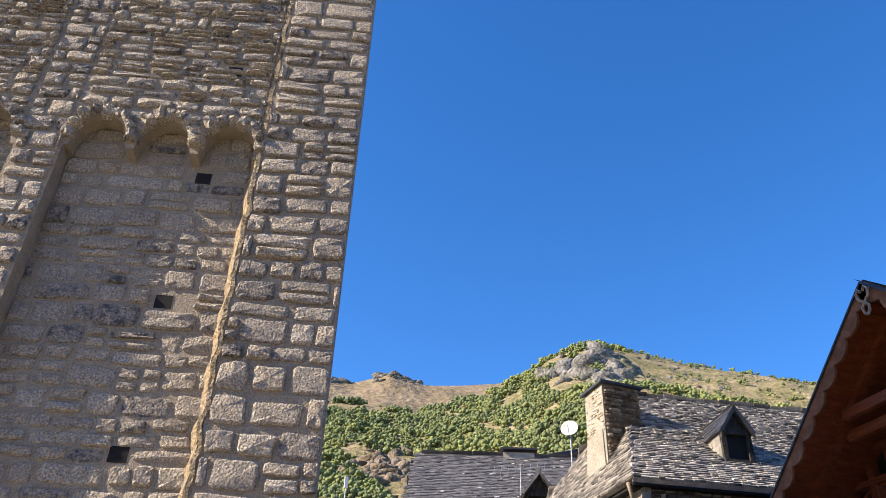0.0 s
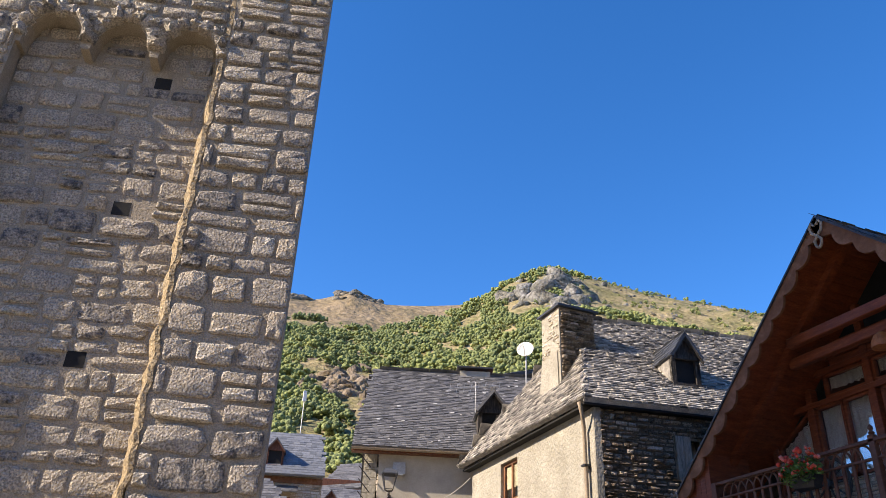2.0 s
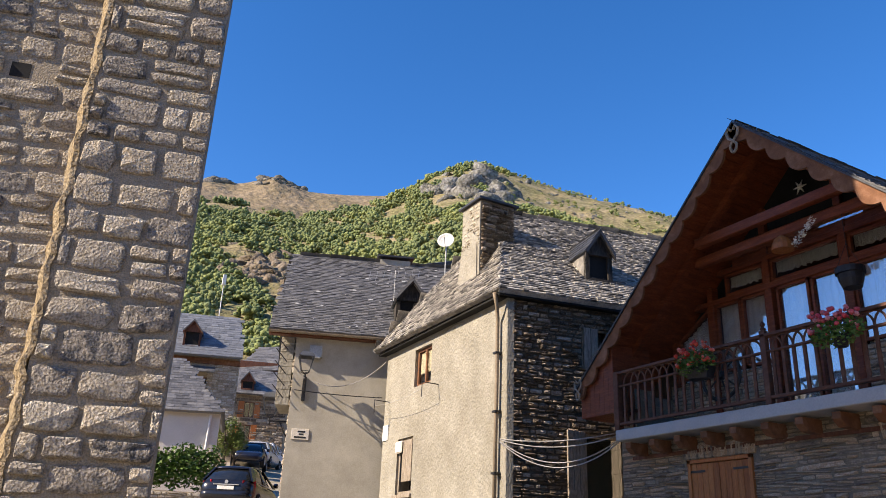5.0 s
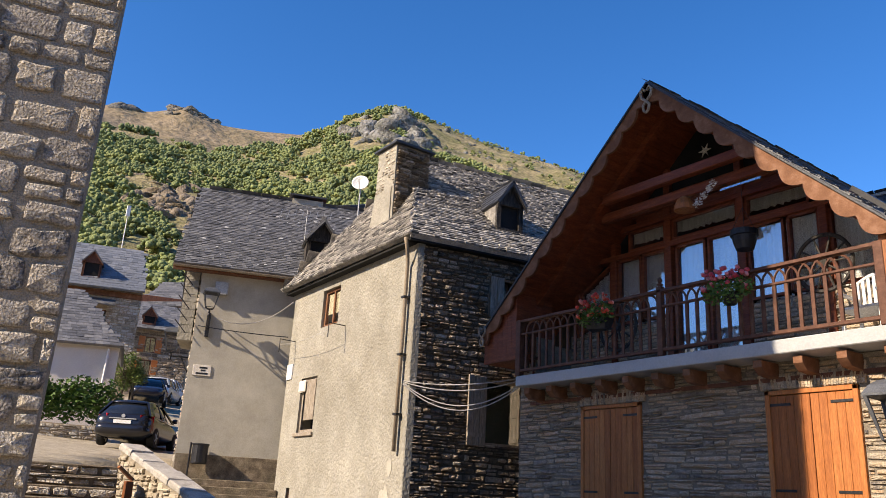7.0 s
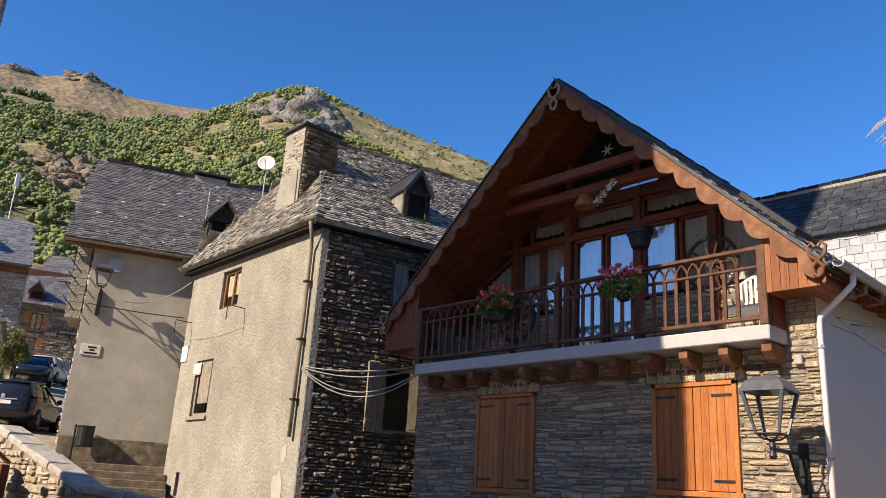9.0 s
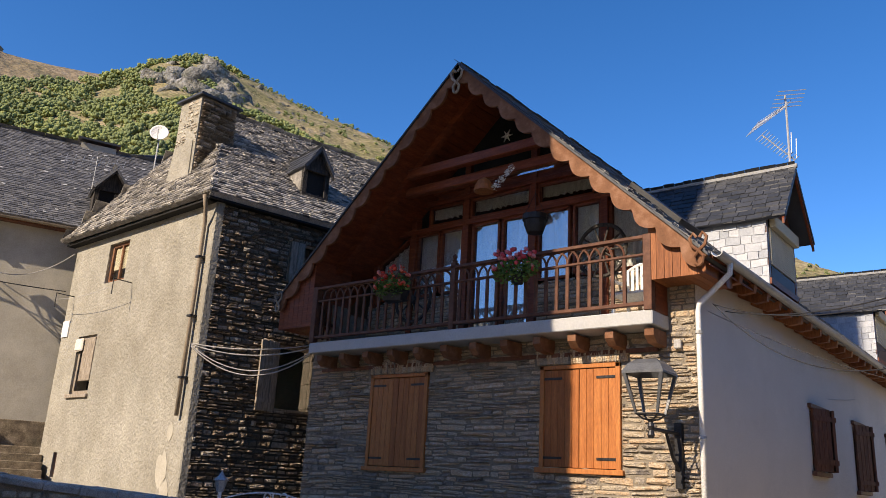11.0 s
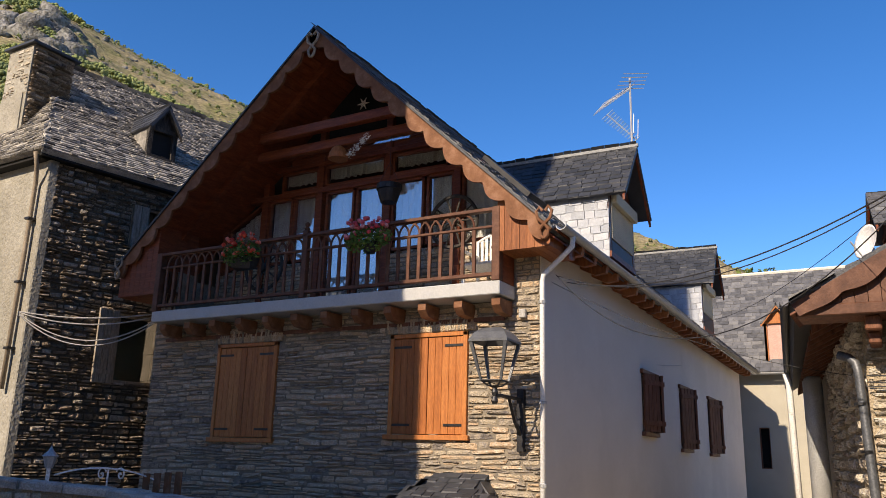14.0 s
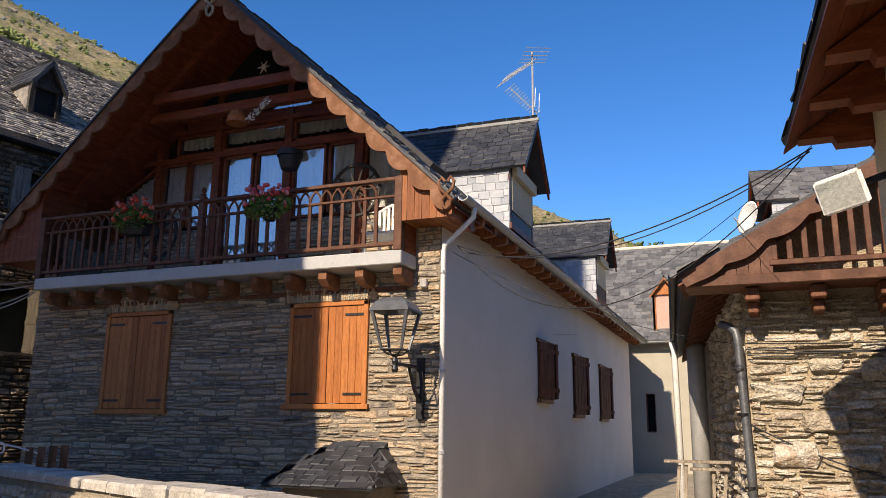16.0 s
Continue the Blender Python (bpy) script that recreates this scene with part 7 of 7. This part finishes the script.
# small things behind the parapet
gl = thing("garden_lantern", (-9.3, 7.15, 0), "small white garden lantern on a post", "lantern")
bm = B()
tube(bm, [(-9.3, 7.15, -0.02), (-9.3, 7.15, 1.3)], 0.025, 8)
part("post", bm, M_WHITEP, gl)
bm = B()
lathe(bm, [(0.045, 1.28), (0.085, 1.42), (0.1, 1.43), (0.04, 1.49), (0.015, 1.53), (0.005, 1.56)], pose(-9.3, 7.15, 0), 6)
part("head", bm, M_ZINC, gl, "glazed grey lantern head")
ir = thing("iron_scrolls", (-8.75, 7.75, 0), "white wrought-iron scroll fence", "fence")
for s in (-1, 1):
    bm = B()
    tube(bm, [Vector((-8.8, 7.7, 1.22)) + Vector((s * (0.02 + 0.09 * t * math.cos(t * 9) + 0.1), s * 0.05, 0.09 * t * math.sin(t * 9))) for t in [i / 24 for i in range(25)]], 0.011, 5)
    part("scroll", bm, M_WHITEP, ir)
bm = B()
tube(bm, sag((-9.25, 7.2, 1.2), (-8.4, 8.1, 1.15), -0.12), 0.011, 5)
tube(bm, [(-8.8, 7.65, -0.02), (-8.8, 7.65, 1.3)], 0.012, 5)
part("bar", bm, M_WHITEP, ir)
wb = thing("board_gate", (-8.4, 8.0, 0), "weathered reddish plank gate behind the wall", "gate")
for k in range(4):
    bm = B()
    box(bm, -8.55 + k * 0.12, -8.44 + k * 0.12, 8.0 + k * 0.07, 8.03 + k * 0.07, -0.02, 1.24 + 0.01 * k, None, 0.004)
    part("plank", bm, M_WOODW, wb)

# ---- up the street ----
A0 = radians(165.5)


def street_face(dist):
    return Face((0.05 + dist * math.cos(A0), 0.33 + dist * math.sin(A0)), 75.5)


h1 = thing("white_gable_house", (-36, 7.5, 3), "white-rendered house with a grey slate roof and hedge", "house")
f = street_face(36)
part("wall", wall_mesh(f, [(-6, 2), (-0.75, 2), (-0.75, 7.1), (-6, 7.1)], 0.4), M_WHITE, h1, "white render")
slope(h1, (f(-6.3, 7.0, 0.3), f(-0.6, 7.15, 0.3), f(-2.7, 9.9, -3), f(-6.3, 9.9, -3)), 0.1, M_SLATE, M_SLATE, M_SLATE_J, rr, 0.3, 0.22, 0.02, 60)
slope(h1, (f(-0.6, 7.15, 0.3), f(-0.6, 7.15, -6), f(-2.7, 9.9, -3.2), f(-2.7, 9.9, -3)), 0.1, M_SLATE, M_SLATE, M_SLATE_J, rr, 0.22, 0.13, 0.02, 0)
bm = B()
tube(bm, [f(-1.2, 5.0, 0.1), f(-1.15, 7.0, 0.1)], 0.06, 6)
part("downpipe", bm, M_PIPEW, h1)
f2 = street_face(31)
rw = thing("retaining_wall", f2(-2, 2.5, 0), "low rubble retaining wall under a hedge", "wall")
core = part("core", wall_mesh(f2, [(-7, 1.5), (-0.55, 1.5), (-0.55, 3.5), (-7, 3.6)], 0.5), M_DMORTAR, rw)
RW = courses(f2, -3.6, -0.55, 2.2, 3.5, (0.08, 0.16), (0.15, 0.4), rr, 0.05, gap=0.02)
pieces("stone", RW, TEMPLATES, M_DSTONE, M_DSTONE_J, rw)
hd_ = thing("hedge", f2(-2, 3.5, -0.6), "dense leafy green hedge on a low wall", "hedge")
vs, fs = [], []
for k in range(10):
    v, g = leaves(420, f2(-3.6 + k * 0.32, 4.25 + 0.25 * fr.random(), -0.35), (0.42, 0.5, 0.65 + 0.3 * fr.random()), 0.09, fr, 0.9)
    o = len(vs)
    vs += v
    fs += [tuple(i + o for i in t) for t in g]
ob = new("leafage", fast_mesh("leafage", [tuple(q) for q in vs], fs, M_PLANT))
tagged(under(ob, hd_), kind="stuff")
h2 = thing("dormered_house", (-46, 9, 5), "tall house with a blue-grey slate roof and dormer", "house")
f = street_face(46)
part("wall", wall_mesh(f, [(-7, 3), (-0.3, 3), (-0.3, 11.8), (-7, 11.8)], 0.4, [(-3.2, -1.9, 9.3, 10.6)]), M_DMORTAR, h2, "brown timber and stone wall")
pieces("stone", courses(f, -2.0, -0.3, 8.0, 11.6, (0.1, 0.2), (0.2, 0.5), rr, 0.05), TEMPLATES, M_DSTONE, M_DSTONE_J, h2, None, 120)
frame_window(h2, f, (-3.2, -1.9, 9.3, 10.6), 0.1, M_WOODD, bars=1)
slope(h2, (f(-7, 11.65, 0.6), f(-0.2, 11.75, 0.6), f(-0.55, 14.75, -2.6), f(-7, 14.75, -2.6)), 0.12, M_SLATEB, M_SLATEB, M_SLATEB, rr, 0.35, 0.25, 0.02, 60, label="blue-grey slates with sun sheen in their colour")
dormer(h2, f(-3.1, 12.2, 0.0), f.d, 0.95, 0, 12.25, 13.2, 13.8, 1.5, M_WOODD, M_SLATE, M_SLATE_J, M_WOODD, over=0.2)
bm = B()
f.box(bm, -7, -0.3, 11.35, 11.65, 0, 0.1)
part("eave_beam", bm, M_WOODW, h2, "orange timber under the eave")
slope(h2, (f(-3.6, 10.75, 0.9), f(-1.6, 10.75, 0.9), f(-1.6, 11.2, 0.0), f(-3.6, 11.2, 0.0)), 0.06, M_SLATE, M_SLATE, M_SLATE_J, rr, 0.3, 0.2, 0.02, 0, name="porch_roof")
h3 = thing("far_stone_house", (-57, 16, 8), "grey stone house far up the street with shutters", "house")
f = street_face(58)
W3 = [(0.3, 1.0, 10.4, 11.5), (0.1, 0.9, 8.9, 9.9)]
w3 = part("wall", wall_mesh(f, [(-2, 6), (5, 6), (5, 12.1), (-2, 12.1)], 0.4, W3), M_DMORTAR, h3, "grey rubble facade")
pieces("stone", courses(f, -1.2, 3.2, 7.6, 12.0, (0.12, 0.25), (0.25, 0.6), rr, 0.06, not_in(W3)), TEMPLATES, M_BSTONE, M_BSTONE_J, w3, None, 200)
for r in W3:
    w_ = frame_window(h3, f, r, 0.1, M_WOODD, bars=1)
    for u in (r[0] - 0.42, r[1] + 0.02):
        bm = B()
        f.box(bm, u, u + 0.4, r[2], r[3], 0.02, 0.06, 0.004)
        part("shutter", bm, M_WOODL, w_)
slope(h3, (f(-2.2, 12.0, 0.5), f(5, 12.0, 0.5), f(5, 14.4, -3), f(-2.2, 14.4, -3)), 0.12, M_SLATE, M_SLATE, M_SLATE_J, rr, 0.4, 0.3, 0.02, 40)
dormer(h3, f(0.35, 12.3, 0.1), f.d, 0.9, 0, 12.35, 13.0, 13.6, 1.5, M_WOODD, M_SLATE, M_SLATE_J, M_WOODD, over=0.2)
h4 = thing("far_roofed_house", (-66, 20, 9), "blue-grey slate roofs beyond the street", "house")
f = street_face(68)
part("wall", wall_mesh(f, [(-2, 6), (6, 6), (6, 16.6), (-2, 16.6)], 0.4), M_WOODD, h4, "dark timber wall")
slope(h4, (f(-1.2, 15.4, 0.6), f(6, 16.4, 0.6), f(6, 19.2, -3), f(1.2, 18.6, -3)), 0.12, M_SLATE, M_SLATE, M_SLATE_J, rr, 0.45, 0.3, 0.02, 0)

# ---- cars ----
M_CARB = mat("black_car_paint", [(0.008, 0.009, 0.014), (0.012, 0.013, 0.02)], 0.22, 2, 0, spec=0.6)
M_CARN = mat("navy_car_paint", [(0.01, 0.014, 0.03), (0.016, 0.02, 0.04)], 0.25, 2, 0, spec=0.6)
M_CARS = mat("silver_car_paint", [(0.5, 0.51, 0.53), (0.6, 0.61, 0.62)], 0.3, 2, 0, metal=0.4)
M_TAIL = mat("red_lamp", [(0.35, 0.01, 0.015), (0.5, 0.03, 0.03)], 0.2, 4, 0)
M_TINT = mat("tinted_glass", [(0.01, 0.012, 0.014), (0.02, 0.022, 0.025)], 0.06, 3, 0, spec=0.8)
M_TYRE = mat("tyre_rubber", [(0.012, 0.012, 0.012), (0.025, 0.025, 0.025)], 0.85, 8, 0.2, 40)


def loft(bm, rings, m, caps=True):
    vs = [[bm.verts.new(m @ Vector(q)) for q in r] for r in rings]
    n = len(vs[0])
    for a, b in zip(vs, vs[1:]):
        for i in range(n):
            bm.faces.new((a[i], a[(i + 1) % n], b[(i + 1) % n], b[i]))
    if caps:
        bm.faces.new(vs[0][::-1])
        bm.faces.new(vs[-1])
    return bm


def car(base, heading, paint, label):
    """A rounded hatchback; its nose points along heading."""
    t = thing("car", base, label, "car", "cars parked up the street")
    m = pose(*base, 0, 0, heading)

    def ring(x, z0, z1, w_, n=16):               # rounded lower body section, fuller at the waist
        out = []
        for k in range(n):
            a = 2 * math.pi * (k + 0.5) / n
            c, q = math.cos(a), math.sin(a)
            out.append((x, w_ * math.copysign(abs(c) ** 0.42, c), (z0 + z1) / 2 + (z1 - z0) / 2 * math.copysign(abs(q) ** 0.5, q)))
        return out
    bm = B()
    loft(bm, [ring(*q) for q in ((-2.12, 0.42, 0.72, 0.62), (-2.08, 0.34, 0.86, 0.76), (-1.98, 0.26, 0.98, 0.84), (-1.7, 0.2, 1.03, 0.88), (-1.2, 0.2, 1.02, 0.89), (-0.3, 0.2, 0.98, 0.89),
                                 (0.6, 0.2, 0.95, 0.89), (1.1, 0.2, 0.9, 0.88), (1.6, 0.22, 0.82, 0.85), (1.95, 0.28, 0.72, 0.76), (2.12, 0.36, 0.6, 0.58))], m)
    part("body", bm, paint, t, smooth=True)

    def cab(x, z, w_, low):
        return [(x, -0.8, low), (x, -w_ - 0.04, z - 0.12), (x, -w_ * 0.86, z), (x, 0, z + 0.025), (x, w_ * 0.86, z), (x, w_ + 0.04, z - 0.12), (x, 0.8, low)]
    rows_ = ((-1.98, 1.02, 0.72, 0.94), (-1.72, 1.24, 0.64, 0.94), (-1.45, 1.4, 0.6, 0.94), (-0.9, 1.47, 0.6, 0.94), (-0.1, 1.46, 0.6, 0.92), (0.4, 1.3, 0.62, 0.9), (1.05, 0.95, 0.68, 0.86))
    bm = B()
    loft(bm, [cab(*q) for q in rows_], m)
    part("glasshouse", bm, M_TINT, t, "dark tinted windows", smooth=True)
    bm = B()                                     # roof skin and pillars over the glass
    top = [[(x, -w_ * 0.9, z - 0.015), (x, -w_ * 0.84, z + 0.012), (x, 0, z + 0.04), (x, w_ * 0.84, z + 0.012), (x, w_ * 0.9, z - 0.015), (x, 0, z + 0.0)] for x, z, w_, l in ((-1.62, 1.36, 0.6, 0), (-1.4, 1.43, 0.6, 0), (-0.9, 1.475, 0.6, 0), (-0.1, 1.465, 0.6, 0), (0.12, 1.41, 0.6, 0))]
    loft(bm, top, m)
    part("roof", bm, paint, t, smooth=True)
    for sd in (-1, 1):
        for x0, x1, xt0, xt1 in ((-2.0, -1.62, -1.62, -1.3), (-0.55, -0.42, -0.62, -0.5), (0.86, 1.06, 0.02, 0.14)):
            bm = B()
            zt0, zt1 = (1.38, 1.43) if x0 < -1 else (1.43, 1.43)
            hexa(bm, [m @ Vector(q) for q in ((x0, sd * 0.79, 0.94), (x1, sd * 0.82, 0.93), (x1, sd * 0.86, 0.93), (x0, sd * 0.83, 0.94),
                                              (xt0, sd * 0.53, zt0), (xt1, sd * 0.54, zt1), (xt1, sd * 0.62, zt1), (xt0, sd * 0.61, zt0))])
            part("pillar", bm, paint, t)
        bm = B()
        hexa(bm, [m @ Vector(q) for q in ((-2.1, sd * 0.5, 0.76), (-1.78, sd * 0.88, 0.76), (-1.7, sd * 0.8, 0.76), (-1.9, sd * 0.4, 0.76),
                                          (-2.04, sd * 0.52, 0.96), (-1.72, sd * 0.86, 0.98), (-1.66, sd * 0.78, 0.98), (-1.85, sd * 0.42, 0.96))])
        part("tail_light", bm, M_TAIL, t, "red tail light")
        bm = B()
        lathe(bm, [(0.03, -0.11), (0.075, -0.07), (0.085, 0.0), (0.075, 0.05)], m @ pose(0.62, sd * 0.98, 1.02, 90, 0, 0), 10)
        part("mirror", bm, paint, t, smooth=True)
        bm = B()
        box(bm, -1.1, 0.75, sd * 0.885 - 0.008, sd * 0.885 + 0.008, 0.9, 0.915, m)
        part("waist_trim", bm, M_ZINC, t, "thin bright waist trim")
        for x in (-1.3, 1.3):
            wm = m @ pose(x, sd * 0.79, 0.32, 90)
            bm = B()
            lathe(bm, [(0.2, -0.11), (0.3, -0.11), (0.325, -0.06), (0.325, 0.06), (0.3, 0.11), (0.2, 0.11)], wm, 24)
            wh = part("wheel", bm, M_TYRE, t)
            bm = B()
            lathe(bm, [(0.21, -0.09), (0.21, 0.09), (0.16, 0.1)], wm, 20)
            for k in range(5):
                a = 2 * math.pi * k / 5
                for z_ in (-0.112, 0.112):
                    tube(bm, [wm @ Vector((0, 0, z_)), wm @ Vector((0.2 * math.cos(a), 0.2 * math.sin(a), z_))], 0.024, 5)
            part("rim", bm, M_ZINC, wh, "five-spoke alloy rim")
    bm = B()
    loft(bm, [ring(*q) for q in ((-2.17, 0.42, 0.56, 0.6), (-2.13, 0.32, 0.64, 0.78), (-1.9, 0.27, 0.66, 0.885), (-1.7, 0.3, 0.6, 0.87))], m)
    part("bumper", bm, paint, t, smooth=True)
    bm = B()
    box(bm, -2.15, -2.11, -0.27, 0.27, 0.66, 0.77, m)
    part("number_plate", bm, M_WHITEP, t, "blank pale plate")
    bm = B()
    box(bm, -2.14, -2.08, -0.42, 0.42, 0.8, 0.83, m)
    part("chrome_strip", bm, M_ZINC, t)
    bm = B()
    lathe(bm, [(0.06, 0.0), (0.06, 0.02)], m @ pose(-2.08, 0, 0.9, 0, -90, 0), 12)
    part("badge", bm, M_ZINC, t)


car((-28.4, 8.2, ground_height(-28.4, 8.2)), 149, M_CARB, "black hatchback parked nose up the street")
car((-46.0, 13.2, ground_height(-46.0, 13.2)), 340, M_CARN, "dark blue car parked up the street")
car((-50.5, 15.2, ground_height(-50.5, 15.2)), 150, M_CARS, "silver car parked far up the street")
car((-54.5, 16.8, ground_height(-54.5, 16.8)), 150, M_WHITEP, "white car far up the street")


# ---- trees near the houses ----
M_BARK = mat("bark", [(0.06, 0.045, 0.03), (0.14, 0.11, 0.08)], 0.9, 6, 0.6, 20)
M_TLEAF = mat("tree_leaves", [(0.05, 0.085, 0.02), (0.11, 0.16, 0.035), (0.19, 0.24, 0.06)], 0.7, 0.8, 0.3, 6, per="island", vary=0.3)


def tree(x, y, z, h, r, label):
    t = thing("tree", (x, y, z), label, "tree", "trees behind the village")
    bm = B()
    tube(bm, [(x, y, z - 0.3), (x + 0.1, y, z + h * 0.3), (x, y + 0.1, z + h * 0.7)], [h * 0.035, h * 0.025, h * 0.008], 7)
    for k in range(6):
        a = k * 1.05 + fr.random()
        tube(bm, [(x, y, z + h * (0.3 + 0.05 * k)), (x + math.cos(a) * r * 0.7, y + math.sin(a) * r * 0.7, z + h * (0.5 + 0.06 * k))], [h * 0.014, h * 0.004], 5)
    part("trunk", bm, M_BARK, t)
    vs, fs = [], []
    for k in range(16):
        a, e = fr.uniform(0, 6.28), fr.uniform(-0.5, 1.2)
        c = (x + math.cos(a) * math.cos(e) * r * 0.7, y + math.sin(a) * math.cos(e) * r * 0.7, z + h * 0.62 + math.sin(e) * h * 0.3)
        v, g = leaves(150, c, (r * 0.4, r * 0.4, h * 0.14), r * 0.075, fr, 1.0)
        o = len(vs)
        vs += v
        fs += [tuple(i + o for i in q) for q in g]
    ob = new("crown", fast_mesh("crown", [tuple(q) for q in vs], fs, M_TLEAF))
    under(ob, t)


for dist, off, h, r in ((76, -2.2, 9, 3.6), (80, 0.8, 10, 3.8), (72, -6, 8, 3.2), (84, 4, 10, 4), (74, 2.6, 6, 2.6), (90, -9, 9, 4)):
    f = street_face(dist)
    p = f(off, 0)
    s = (math.hypot(p.x, p.y) - 60) / (RIM - 60)
    z = hill_point(math.degrees(math.atan2(p.y, p.x)), max(0, s)).z
    tree(p.x, p.y, z - 0.3, h, r, "leafy green tree on the slope behind the roofs")
f = street_face(44)
for off, zz, h, r in ((-0.5, 4.2, 3.0, 0.8), (0.0, 4.4, 2.3, 0.7)):
    p = f(off, 0)
    tree(p.x, p.y, ground_height(p.x, p.y), h, r, "slim bushy shrub beside the street")
p = hill_point(97.5, 0.97)
tree(p.x * 0.25, p.y * 0.25, 17.5, 19, 6.5, "round-headed tree on the skyline beyond the alley")
mp = thing("signal_mast", (-116.2, 25.5, 30), "pale slim mast among the trees", "mast")
bm = B()
tube(bm, [(-116.2, 25.5, 26), (-116.2, 25.5, 40.4)], 0.07, 6)
part("pole", bm, M_WHITEP, mp)
bm = B()
box(bm, -116.4, -116.0, 25.25, 25.75, 39.0, 40.6)
part("head", bm, M_WHITEP, mp)

# mountains behind the camera, seen mirrored in the panes
sv = []
for i in range(121):
    a = radians(200 + 220 * i / 120)
    for j in range(14):
        s = j / 13
        r = 300 + 1500 * s
        z = 520 * s ** 1.2 * (0.75 + 0.3 * noise.noise(Vector((i * 0.12, 0, 5)))) + 30 * noise.fractal(Vector((i * 0.3, s * 4, 1)), 1, 2, 4)
        sv.append((r * math.cos(a), r * math.sin(a), z))
tagged(new("south_range", fast_mesh("south_range", sv, grid_tris(121, 14), M_HILL, True)), "wooded mountains across the valley", "mountain", kind="structure")

# ---- masonry, stone by stone ----
pieces("stone", TOWER_STONES, WORN_T + ROUGH_T[:5], M_TSTONE, M_TSTONE_J, wall_t, lambda p: abs(p.z - 5.6) + 0.8 * abs(p.y - 0.4), 300)
pieces("stone", cst_c, TEMPLATES[:7] + ROUGH_T[:7], M_LEDGE, M_LEDGE_J, facade, lambda p: abs(p.x + 4.6) + 0.3 * abs(p.z - 2), 300)
pieces("stone", bst, ROUGH_T, M_BSTONE, M_BSTONE_J, rubble, lambda p: p.y + 0.3 * abs(p.z - 4), 300)
pieces("stone", dst, ROUGH_T, M_DSTONE, M_DSTONE_J, wall_d, lambda p: p.y, 300)
for f, L, p, q, t, core in PAR:
    lo = min(p[2], q[2]) - 0.9
    sl = (q[2] - p[2]) / L
    ps = courses(f, 0, L, lo, max(p[2], q[2]) - 0.11, (0.08, 0.16), (0.12, 0.32), cr, 0.045, lambda u, w: w < p[2] - 0.16 + sl * u, 0.022)
    pieces("stone", ps, TEMPLATES, M_WALLST, M_WALLST_J, core, None, 120)
